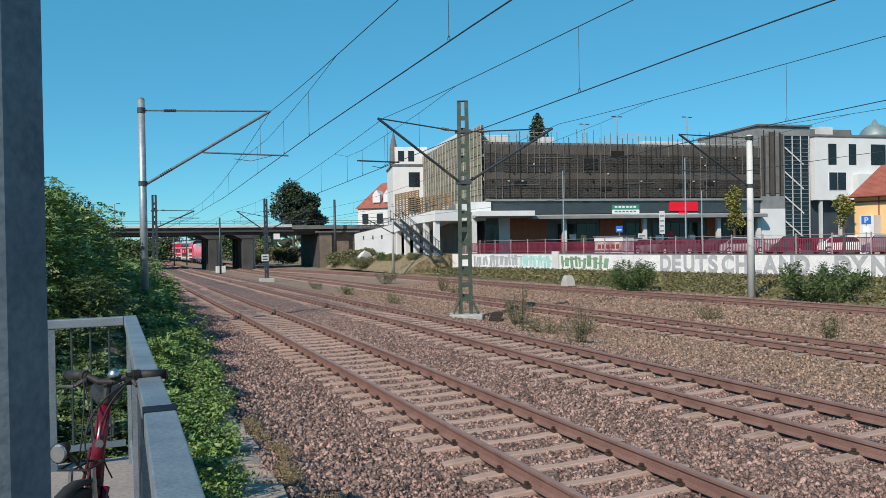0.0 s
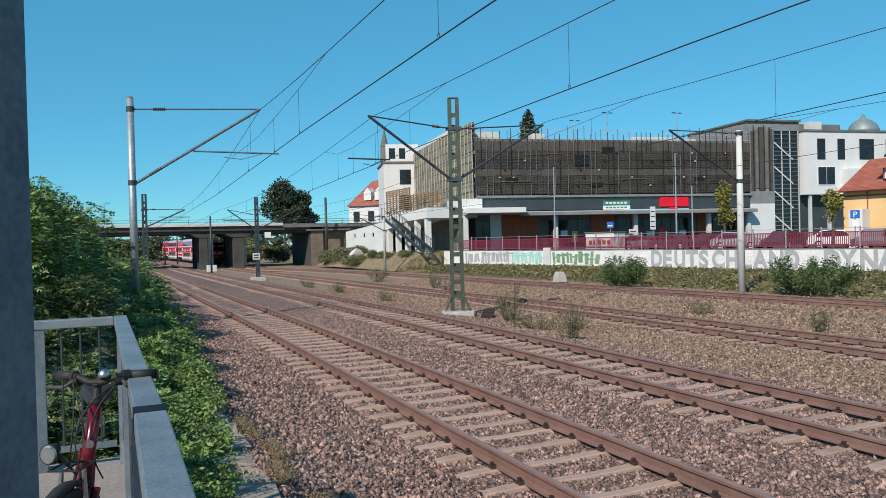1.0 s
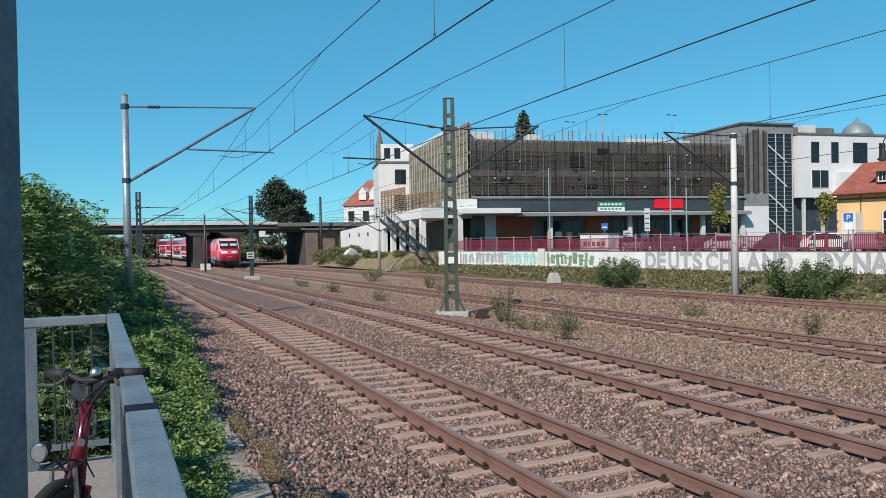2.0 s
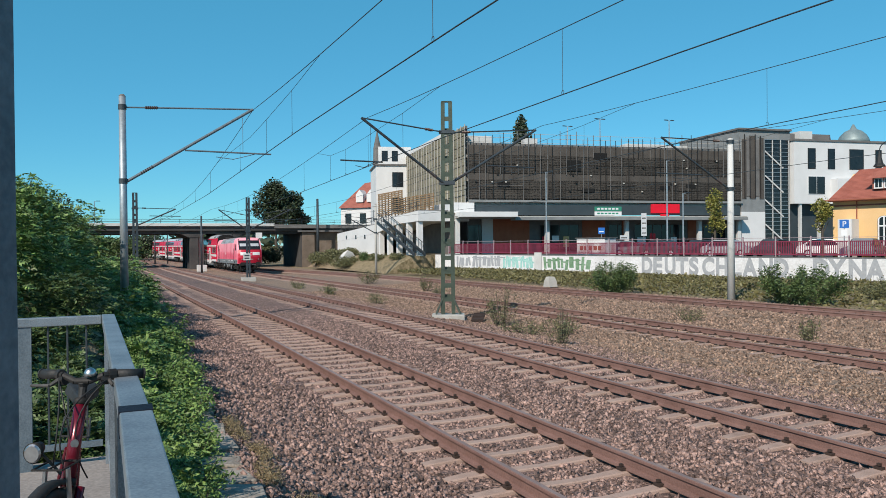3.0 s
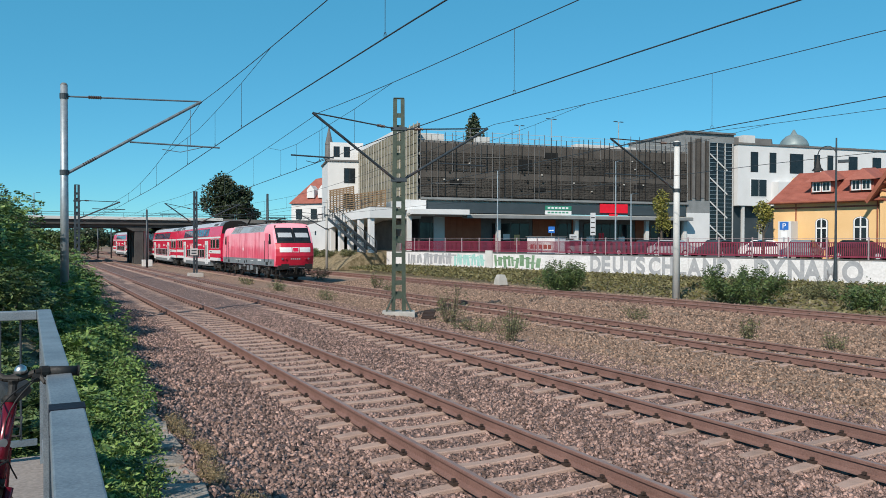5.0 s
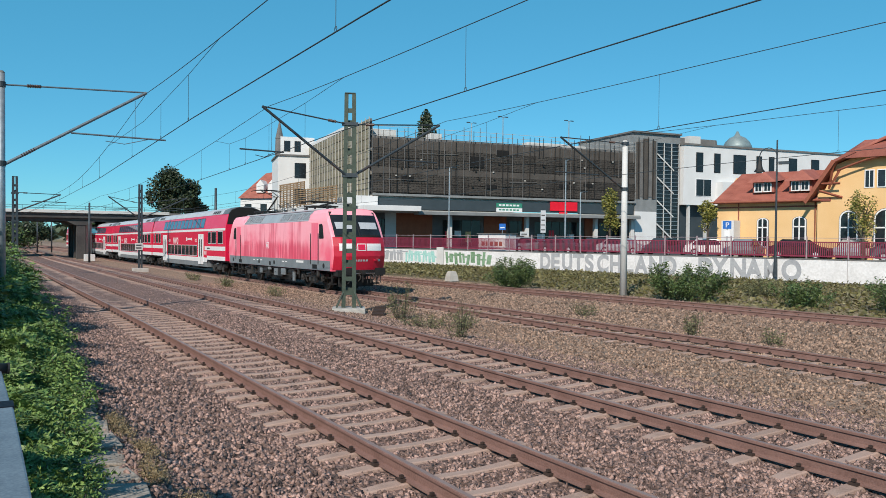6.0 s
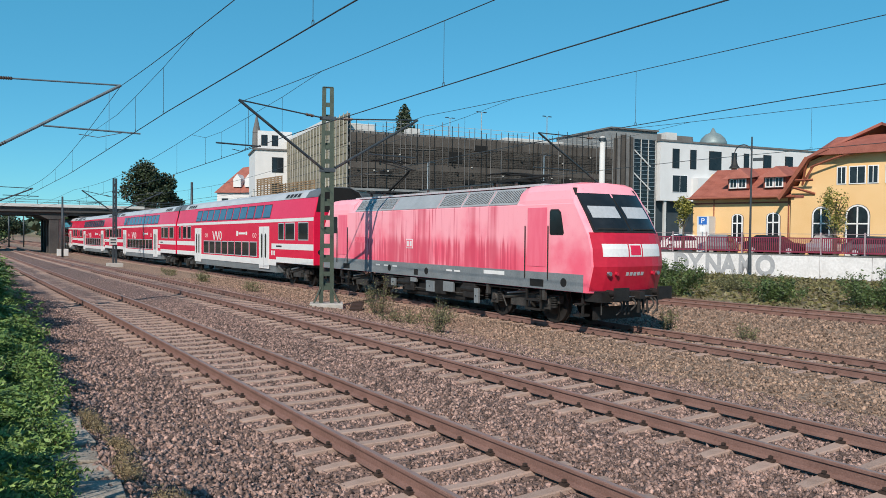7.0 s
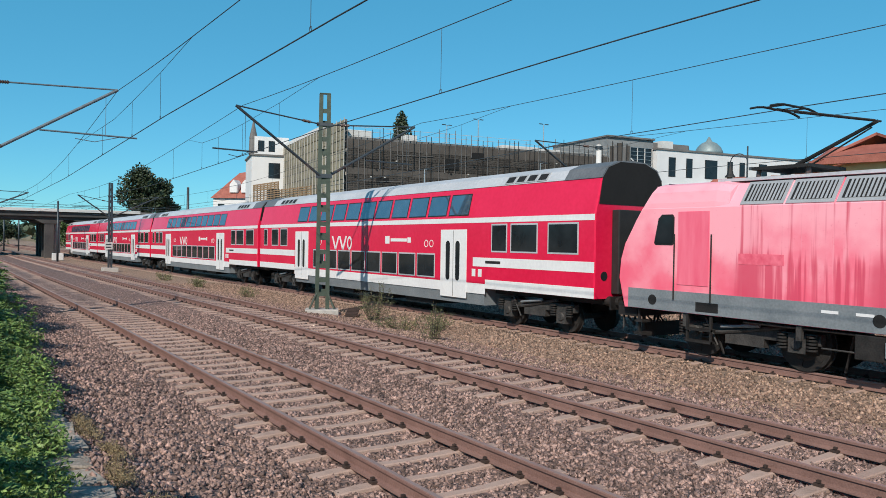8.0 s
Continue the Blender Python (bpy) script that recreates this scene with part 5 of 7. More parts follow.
# small kiosk beside it and a parking sign
kiosk = thing("white_kiosk", pose(50.5, 39.3, GZ, 0, 0, YANG), "small white kiosk beside the yellow building", "kiosk")
part("body", B(0, 1.0, 0, 1.2, 0, 2.9), M_WHITE, kiosk)
ps = thing("parking_sign", pose(48.6, 37.3, GZ, 0, 0, -50), "blue square parking sign on a thin post", "sign")
part("post", T((0, 0, 0), (0, 0, 2.8), 0.035, None, 8), M_GALV, ps)
part("plate", B(-0.3, 0.3, -0.05, -0.03, 2.2, 2.8), M_SIGNBLUE, ps)
cu = bpy.data.curves.new("letter", "FONT")
cu.body, cu.size, cu.extrude, cu.align_x = "P", 0.55, 0.003, "CENTER"
cu.materials.append(M_FRAME_WHITE)
lt = new("letter", cu)
lt.parent = ps
lt.matrix_basis = pose(0, -0.056, 2.31, 90, 0, 0)
part("sub_plate", B(-0.2, 0.2, -0.05, -0.03, 1.65, 2.1), M_FRAME_WHITE, ps)


def post_sign(x, y, h, w, tall, face, label, bars=0, mark=None):
    root = thing("road_sign", pose(x, y, GZ, 0, 0, -38), label, "road sign")
    part("post", T((0, 0, 0), (0, 0, h), 0.035, None, 8), M_GALV, root)
    plate_ = part("plate", B(-w / 2, w / 2, -0.06, -0.036, h - tall, h), face, root)
    for k in range(bars):
        z = h - tall + (k + 0.6) * tall / (bars + 0.6)
        part("bar_mark", B(-w * 0.36, w * 0.36, -0.066, -0.0605, z - 0.05, z + 0.05), mark, plate_)


post_sign(44.1, 60.0, 2.75, 0.62, 0.62, M_SIGNBLUE, "blue and white sign on a thin post in the car park", 1, M_FRAME_WHITE)
post_sign(47.6, 58.0, 4.1, 0.5, 2.2, M_ROOFGREY, "tall narrow pale sign with dark bars in the car park", 4, M_UNDER)
post_sign(46.8, 60.0, 2.0, 0.8, 0.4, M_ROOFGREY, "small pale sign on a thin post in the car park", 1, M_UNDER)

# ---------------- train ----------------
F_TIMES = [k * 0.5 for k in range(17)]


def front_y(t):
    return 15.1 + 19.3 * (7.0 - t) + 0.06 * (7.0 - t) ** 2


def car_pose(y0, length):
    """A car whose body starts at y0 and whose two bogies follow the track."""
    a, b = y0 + length * 0.2, y0 + length * 0.8
    xa, xb = x_track(2, a), x_track(2, b)
    za, zb = RAIL_Z[2] + drop(a), RAIL_Z[2] + drop(b)
    k = (xb - xa) / (b - a)
    s = (zb - za) / (b - a)
    return pose(xa - k * (a - y0), y0, za - s * (a - y0), math.degrees(math.atan(s)), 0, -math.degrees(math.atan(k)))


def bogie(parent, y, base, r, sides, tyre_mat=M_UNDER):
    root = new("bogie")
    root.parent = parent
    root.matrix_basis = pose(0, y, 0)
    for s in (-1, 1):
        bm = B(s * 1.0 - 0.09, s * 1.0 + 0.09, -base - 0.5, base + 0.5, 0.62, 0.85)
        box(bm, s * 1.0 - 0.1, s * 1.0 + 0.1, -0.5, 0.5, 0.42, 0.65)
        for k in (-1, 1):
            box(bm, s * 1.02 - 0.13, s * 1.02 + 0.13, k * base - 0.2, k * base + 0.2, r - 0.18, r + 0.22)
        tube(bm, (s * 1.1, -base + 0.2, 0.95), (s * 1.1, base - 0.3, 0.6), 0.05, None, 6)
        part("bogie_frame", bm, M_GEAR, root)
        for k in (-1, 1):
            part("axle_box_cover", T((s * 1.14, k * base, r + 0.02), (s * 1.19, k * base, r + 0.02), 0.14, 0.11, 14), M_GEAR, root)
            for dy in (-0.34, 0.34):
                bm = bmesh.new()
                for q in range(5):
                    tube(bm, (s * 1.14, k * base + dy, 0.50 + q * 0.07), (s * 1.14, k * base + dy, 0.54 + q * 0.07), 0.115, 0.115, 10)
                part("coil_spring", bm, M_UNDER, root)
        part("damper", T((s * 1.19, -0.45, 0.92), (s * 1.19, 0.55, 0.80), 0.045, 0.03, 8), M_TRAINGREY, root, "pale grey damper")
        part("brake_hose", T((s * 1.16, base - 0.3, 0.95), (s * 1.12, base - 0.62, 0.35), 0.025, None, 6), M_GEAR, root)
    part("cross_beam", B(-0.95, 0.95, -0.4, 0.4, 0.45, 0.85), M_BLACK, root)
    out = []
    for k in (-1, 1):
        bm = bmesh.new()
        tube(bm, (-1.0, 0, 0), (1.0, 0, 0), 0.09, None, 10)
        for s in (-1, 1):
            tube(bm, (s * 0.69, 0, 0), (s * 0.825, 0, 0), r, None, 24)
            tube(bm, (s * 0.66, 0, 0), (s * 0.69, 0, 0), r + 0.03, None, 24)
            tube(bm, (s * 0.825, 0, 0), (s * 0.84, 0, 0), r * 0.62, r * 0.5, 16)
            for a in range(6):
                box(bm, s * 0.83 - 0.012, s * 0.83 + 0.012, r * 0.6, r * 0.85, -0.04, 0.04, m=pose(0, 0, 0, a * 60))
        ws = part("wheelset", bm, tyre_mat, root)
        ws.matrix_basis = pose(0, k * base, r)
        out.append((ws, k * base, r))
    return out


LOCO_L = 18.05


def build_loco():
    root = thing("locomotive", car_pose(front_y(0), LOCO_L), "faded red electric locomotive with grey frame pulling the train", "locomotive")
    L = LOCO_L
    front = [(0.20, 1.05), (0.0, 1.80), (0.05, 2.30), (0.18, 2.70), (0.54, 3.30)]

    def nose(x):
        a = min(abs(x) / 1.45, 1.0)
        return -0.30 * (1 - a ** 3.2)

    def top_y(zt):
        return 0.54 + (zt - 3.30) * 0.66

    stations = [(-1.45, 3.58), (-1.36, 3.72), (-1.05, 4.13), (-0.6, 4.2), (0, 4.22), (0.6, 4.2), (1.05, 4.13), (1.36, 3.72), (1.45, 3.58)]
    rings = []
    for x, zt in stations:
        o = nose(x)
        f = [(y + o * float(np.interp(z, [2.7, 3.3, 4.2], [1.0, 0.8, 0.6])), z) for y, z in front] + [(top_y(zt) + o * float(np.interp(zt, [2.7, 3.3, 4.2], [1.0, 0.8, 0.6])), zt)]
        r = [(L - y, z) for y, z in f[::-1]]
        rings.append([(x, y, z) for y, z in f + r])
    body = part("body", loft(bmesh.new(), rings), M_LOCO, root)
    for s in (-1, 1):
        band = part("frame_band", B(s * 1.452 - 0.008, s * 1.452 + 0.008, 0.32, L - 0.32, 1.06, 1.56), M_TRAINGREY, root, "grey lower frame band")
        for y in (1.12, L - 1.12, 8.6, 11.4):
            part("round_recess", T((s * 1.455, y, 1.30), (s * 1.468, y, 1.30), 0.13, None, 14), M_BLACK, band)
        for y in (2.0, 9.2, 15.0):
            part("step_recess", B(s * 1.462 - 0.006, s * 1.462 + 0.006, y, y + (0.62 if y != 9.2 else 0.28), 1.12, 1.34), M_BLACK, band)
        part("white_plate", B(s * 1.462 - 0.006, s * 1.462 + 0.006, 3.9, 5.0, 1.38, 1.5), M_TRAINWHITE, band)
        for y in (6.4, 6.9, 10.8, 11.5, 12.2):
            part("marking_bar", B(s * 1.462 - 0.004, s * 1.462 + 0.004, y, y + 0.35, 1.36, 1.42), M_TRAINWHITE, band)
        for y0, flip in ((1.87, 1), (L - 2.77, -1)):
            d = part("cab_door", B(s * 1.452 - 0.012, s * 1.452 + 0.012, y0, y0 + 0.9, 1.72, 3.5), M_LOCO_DOOR, root, bevel=0.008)
            for yy in (y0 - 0.08, y0 + 0.98):
                part("grab_rail", T((s * 1.49, yy, 1.35), (s * 1.49, yy, 2.95), 0.018, None, 6), M_BLACK, d)
            wy = y0 - 0.72 if flip > 0 else y0 + 1.0
            def pane(g):
                p = [(0.02 - g, 2.76 - g), (0.07 - g, 2.71 - g), (0.52 + g, 2.71 - g), (0.57 + g, 2.76 - g), (0.57 + g, 3.33 + g), (0.52 + g, 3.40 + g), (0.26 - g, 3.40 + g), (0.15 - g, 3.30 + g)]
                return [(wy + (a_ if flip > 0 else 0.62 - a_), z_) for a_, z_ in p]
            part("window_rubber", loft(bmesh.new(), [[(x, y, z) for y, z in pane(0.035)] for x in (s * 1.446, s * 1.456)]), M_BLACK, root)
            part("cab_side_window", loft(bmesh.new(), [[(x, y, z) for y, z in pane(0.0)] for x in (s * 1.448, s * 1.462)]), M_GLASS, root)
        # sloping roof panels, with slats in the grilles
        ang = math.degrees(math.atan2(0.40, 0.55))
        m0 = pose(s * 1.45, 0, 3.585, 0, -s * ang, 0)
        for y0, y1, kind in ((3.3, 4.8, 1), (4.85, 6.35, 1), (6.4, 7.9, 1), (7.95, 11.2, 0), (11.25, 12.3, 1), (12.35, 13.4, 1), (13.45, 14.5, 1)):
            pan = part("roof_panel", B(s * 0.012 - 0.014, s * 0.012 + 0.014, y0, y1, 0.03, 0.68, m=m0), M_SILVER, root, "silver sloping roof panel")
            if kind:
                bm = B(s * 0.030 - 0.004, s * 0.030 + 0.004, y0 + 0.08, y1 - 0.08, 0.12, 0.60, m=m0)
                part("grille_recess", bm, M_BLACK, pan)
                bm = bmesh.new()
                y = y0 + 0.1
                while y < y1 - 0.1:
                    box(bm, s * 0.037 - 0.003, s * 0.037 + 0.003, y, y + 0.045, 0.12, 0.60, m=m0)
                    y += 0.085
                part("grille_slats", bm, M_SILVER, pan)
        # plain emblem panel and dull patch on the side
        em = part("emblem_plate", B(s * 1.452 - 0.005, s * 1.452 + 0.005, 9.6, 10.1, 2.12, 2.48), M_TRAINWHITE, root)
        part("emblem_field", B(s * 1.459 - 0.003, s * 1.459 + 0.003, 9.63, 10.07, 2.15, 2.45), M_LOCO_DOOR, em)
        for q in (9.68, 9.88):
            part("emblem_mark", B(s * 1.463 - 0.002, s * 1.463 + 0.002, q, q + 0.13, 2.2, 2.4), M_TRAINWHITE, em)
        part("faded_emblem", B(s * 1.452 - 0.003, s * 1.452 + 0.003, 13.4, 14.5, 2.28, 2.52), M_RED_DULL_PINK, root, "faded reddish patch where an emblem was")
    for e in (0, 1):
        turn = Matrix.Identity(4) if e == 0 else pose(0, L, 0, 0, 0, 180)
        prof = [(-1.448, 3.5), (-1.43, 3.72), (-1.37, 3.98), (-1.24, 4.15), (-0.9, 4.22), (0, 4.245), (0.9, 4.22), (1.24, 4.15), (1.37, 3.98), (1.43, 3.72), (1.448, 3.5)]
        rings = [[(x, top_y(z) + 0.012 + nose(x) * float(np.interp(z, [2.7, 3.3, 4.2], [1.0, 0.8, 0.6])), z) for x, z in prof], [(x, 2.9, z) for x, z in prof], [(x * (0.98 if z < 4.0 else 0.9), 3.25, z - (0.05 if z > 3.6 else 0)) for x, z in prof]]
        bm = loft(bmesh.new(), rings)
        bmesh.ops.transform(bm, matrix=turn, verts=bm.verts[:])
        part("cab_roof", bm, M_LOCO, root)
    part("roof_deck", B(-0.95, 0.95, 2.6, L - 2.6, 4.2, 4.27), M_ROOFGREY, root)
    # ends
    for e in (0, 1):
        em = Matrix.Identity(4) if e == 0 else pose(0, L, 0, 0, 0, 180)

        def front_strip(z0, z1, xa, xb, off, n=8):
            ys_, zs_ = zip(*[(y, z) for y, z in front + [(1.2, 4.2)]])
            def yy(z):
                return float(np.interp(z, zs_, ys_))
            rings_ = []
            for k in range(n + 1):
                x = xa + (xb - xa) * k / n
                sc = lambda z: nose(x) * float(np.interp(z, [2.7, 3.3, 4.2], [1.0, 0.8, 0.6]))
                zz = sorted({z0, z1} | {z for _, z in front if z0 < z < z1})
                rings_.append([(x, yy(z) + sc(z) - off, z) for z in zz] + [(x, yy(z) + sc(z) + 0.03, z) for z in zz[::-1]])
            bm_ = loft(bmesh.new(), rings_)
            bmesh.ops.transform(bm_, matrix=em, verts=bm_.verts[:])
            return bm_

        fp = part("front_panel", front_strip(1.12, 2.28, -1.40, 1.40, 0.022), M_RED_DULL, root, "darker red front panel")
        fp2 = part("front_panel", front_strip(2.28, 2.76, -1.40, 1.40, 0.022), M_RED_DULL, root)
        for xa, xb in ((-1.24, -0.035), (0.035, 1.24)):
            w = part("windscreen", front_strip(2.82, 3.90, xa, xb, 0.045), M_GLASS, root, "dark tinted windscreen")
            part("sun_blind", front_strip(3.18, 3.52, xa + 0.10, xb - 0.10, 0.052), M_ROOFGREY, w, "pale sun blind behind the glass")
            part("wiper", front_strip(2.84, 2.88, xa + 0.1, xb - 0.1, 0.065), M_BLACK, w)
        part("windscreen_rim", front_strip(2.76, 4.06, -1.27, 1.27, 0.036), M_BLACK, root)
        for xa, xb in ((-1.15, -0.3), (0.3, 1.15)):
            part("white_front_field", front_strip(2.08, 2.44, xa, xb, 0.032), M_TRAINWHITE, fp)
        ep = part("emblem_plate", front_strip(2.08, 2.44, -0.24, 0.24, 0.034), M_TRAINWHITE, fp)
        part("emblem_field", front_strip(2.12, 2.40, -0.20, 0.20, 0.040), M_RED, ep)
        for k in range(5):
            part("number_bar", front_strip(1.54, 1.64, -0.36 + k * 0.15, -0.26 + k * 0.15, 0.03), M_ROOFGREY, fp)
        for s in (-1, 1):
            bm = tube(bmesh.new(), (s * 0.98, nose(0.98) + 0.02, 1.6), (s * 0.98, nose(0.98) - 0.06, 1.6), 0.075, 0.06, 14)
            bmesh.ops.transform(bm, matrix=em, verts=bm.verts[:])
            part("headlight", bm, M_CHROME, root, "round clear headlight")
            bm = tube(bmesh.new(), (s * 0.74, nose(0.74) + 0.02, 1.6), (s * 0.74, nose(0.74) - 0.05, 1.6), 0.06, 0.05, 12)
            bmesh.ops.transform(bm, matrix=em, verts=bm.verts[:])
            part("tail_light", bm, M_RED_DULL, root)
            bm = tube(bmesh.new(), (s * 0.88, 0.2, 1.05), (s * 0.88, -0.55, 1.05), 0.10, 0.09, 12)
            box(bm, s * 0.88 - 0.28, s * 0.88 + 0.28, -0.62, -0.56, 0.87, 1.23)
            bmesh.ops.transform(bm, matrix=em, verts=bm.verts[:])
            part("buffer", bm, M_BLACK, root)
            bm = B(s * 1.2 - 0.2, s * 1.2 + 0.2, 0.5, 0.75, 0.35, 0.42)
            box(bm, s * 1.25 - 0.03, s * 1.25 + 0.03, 0.5, 0.56, 0.4, 1.05)
            box(bm, s * 1.2 - 0.2, s * 1.2 + 0.2, 0.5, 0.75, 0.68, 0.73)
            bmesh.ops.transform(bm, matrix=em, verts=bm.verts[:])
            part("cab_step", bm, M_UNDER, root)
        bm = B(-1.25, 1.25, -0.2, 0.45, 0.80, 1.10)
        box(bm, -0.95, 0.95, 0.35, 0.45, 0.25, 0.62)
        bmesh.ops.transform(bm, matrix=em, verts=bm.verts[:])
        part("buffer_beam", bm, M_BLACK, root)
        bm = B(-0.1, 0.1, -0.55, -0.2, 0.9, 1.1)
        for x in (-0.45, -0.3, 0.32, 0.5):
            tube(bm, (x, -0.25, 0.95), (x, -0.32, 0.45), 0.035, None, 6)
        tube(bm, (0, -0.45, 1.0), (0, -0.4, 0.5), 0.05, None, 6)
        bmesh.ops.transform(bm, matrix=em, verts=bm.verts[:])
        part("coupling", bm, M_UNDER, root)
        for x, dz in ((-0.75, 0.5), (-0.55, 0.42), (0.55, 0.42), (0.72, 0.55), (-0.2, 0.4)):
            pts = [em @ Vector((x + 0.1 * math.sin(q * 3.1), -0.28 - 0.12 * math.sin(q * math.pi), 0.95 - dz * q)) for q in np.linspace(0, 1, 7)]
            wire("air_hose", pts, 0.028, M_GEAR, root)
        for x in (-1.15, 1.15):
            bm = tube(bmesh.new(), (x, -0.1, 0.45), (x, -0.1, 1.0), 0.022, None, 6)
            bmesh.ops.transform(bm, matrix=em, verts=bm.verts[:])
            part("step_post", bm, M_GEAR, root)
        bm = tube(bmesh.new(), (-1.0, -0.35, 0.95), (1.0, -0.35, 0.95), 0.02, None, 6)
        bmesh.ops.transform(bm, matrix=em, verts=bm.verts[:])
        part("shunter_rail", bm, M_CHROME, root)
    bm = B(-1.2, 1.2, 6.4, 10.8, 0.35, 1.05)
    part("transformer_case", bm, M_BLACK, root, bevel=0.04)
    for y0 in (5.6, 7.4, 9.6, 11.2):
        for s in (-1, 1):
            part("equipment_box", B(s * 1.28 - 0.12, s * 1.28 + 0.12, y0, y0 + 0.7, 0.5, 1.0), M_UNDER, root, bevel=0.02)
    for s in (-1, 1):
        for y0 in (2.15, L - 2.85):
            bm = bmesh.new()
            for yy in (y0, y0 + 0.66):
                box(bm, s * 1.40 - 0.03, s * 1.40 + 0.03, yy, yy + 0.05, 0.38, 1.02)
            for zz in (0.38, 0.66):
                box(bm, s * 1.36 - 0.10, s * 1.36 + 0.10, y0, y0 + 0.71, zz, zz + 0.05)
            part("door_step", bm, M_UNDER, root, "grimy steel step frame under the cab door")
        for y0, w, z0, z1 in ((6.9, 0.6, 0.62, 0.98), (9.4, 0.4, 0.84, 1.0)):
            part("equipment_box", B(s * 1.38 - 0.06, s * 1.38 + 0.06, y0, y0 + w, z0, z1), M_TRAINGREY, root, bevel=0.02)
        for y0 in (5.5, 9.9):
            part("air_tank", T((s * 1.30, y0, 0.8), (s * 1.30, y0 + 0.9, 0.8), 0.14, None, 12), M_UNDER, root)
        part("brake_pipe", T((s * 1.36, 2.9, 0.98), (s * 1.36, 14.4, 0.98), 0.025, None, 6), M_UNDER, root)
        for y0 in (1.75, 5.2, 12.1, 15.5):
            part("sand_pipe", T((s * 1.0, y0, 0.95), (s * 0.85, y0 + (0.25 if y0 in (1.75, 12.1) else -0.25), 0.12), 0.03, None, 6), M_UNDER, root)
    for s in (-1, 1):
        for y0, w, z0, z1 in ((8.1, 0.55, 0.55, 0.95), (11.0, 0.3, 0.6, 0.9), (5.35, 0.22, 0.35, 0.85)):
            hatch = part("battery_box", B(s * 1.40 - 0.05, s * 1.40 + 0.05, y0, y0 + w, z0, z1), M_TRAINGREY, root, "grey dusty equipment hatch", bevel=0.012)
            part("latch", T((s * 1.45, y0 + w / 2, (z0 + z1) / 2), (s * 1.465, y0 + w / 2, (z0 + z1) / 2), 0.025, None, 8), M_BLACK, hatch)
        for y0 in (2.0, 4.8, 13.0, 15.9):
            part("frame_bracket", B(s * 1.36 - 0.05, s * 1.36 + 0.05, y0, y0 + 0.12, 0.72, 1.06), M_GEAR, root)
        part("lower_pipe", T((s * 1.33, 5.2, 0.62), (s * 1.33, 12.6, 0.62), 0.02, None, 6), M_GEAR, root)
    wheels = bogie(root, 3.5, 1.3, 0.60, 1) + bogie(root, LOCO_L - 3.5, 1.3, 0.60, 1)
    # pantographs: one lowered, one raised
    for y, up in ((5.0, False), (14.0, True)):
        pg = part("pantograph_base", B(-0.75, 0.75, y - 0.7, y + 0.7, 4.45, 4.52), M_BLACK, root)
        for sx in (-1, 1):
            for sy in (-1, 1):
                part("roof_insulator", T((sx * 0.6, y + sy * 0.6, 4.25), (sx * 0.6, y + sy * 0.6, 4.47), 0.07, 0.05, 8), M_INSUL, pg)
        knee = (0, y - 1.75, 5.38) if up else (0, y - 1.55, 4.62)
        head = (0, y + 0.35, 5.93) if up else (0, y + 0.3, 4.78)
        bm = tube(bmesh.new(), (0, y + 0.1, 4.55), knee, 0.05, 0.04, 8)
        part("lower_arm", bm, M_BLACK, pg)
        bm = tube(bmesh.new(), (knee[0] - 0.12, knee[1], knee[2]), (-0.35, head[1], head[2] - 0.06), 0.025, None, 6)
        tube(bm, (knee[0] + 0.12, knee[1], knee[2]), (0.35, head[1], head[2] - 0.06), 0.025, None, 6)
        tube(bm, (0, y - 0.3, 4.56), (0, knee[1] + 0.12, knee[2] - 0.12), 0.018, None, 6)
        part("upper_arm", bm, M_BLACK, pg)
        bm = bmesh.new()
        for dy in (-0.25, 0.25):
            prev = None
            for k in range(9):
                x = -0.98 + k * 0.245
                z = head[2] - (0.22 * (abs(x) - 0.6) if abs(x) > 0.6 else 0)
                p = (x, head[1] + dy, z)
                if prev:
                    tube(bm, prev, p, 0.028, None, 6)
                prev = p
        tube(bm, (-0.4, head[1] - 0.25, head[2]), (-0.4, head[1] + 0.25, head[2]), 0.02, None, 6)
        tube(bm, (0.4, head[1] - 0.25, head[2]), (0.4, head[1] + 0.25, head[2]), 0.02, None, 6)
        part("contact_head", bm, M_BLACK, pg)
    for y in (6.6, 8.2, 9.8, 11.3):
        part("roof_insulator", T((0.3, y, 4.27), (0.3, y, 4.5), 0.08, 0.05, 8), M_INSUL, root)
    part("roof_line", T((0.3, 6.0, 4.52), (0.3, 12.0, 4.52), 0.02, None, 6), M_WIRE, root)
    part("roof_horn", T((-0.5, 2.9, 4.2), (-0.5, 2.9, 4.45), 0.05, 0.09, 8), M_UNDER, root)
    return root, wheels


COACH_L = 26.1


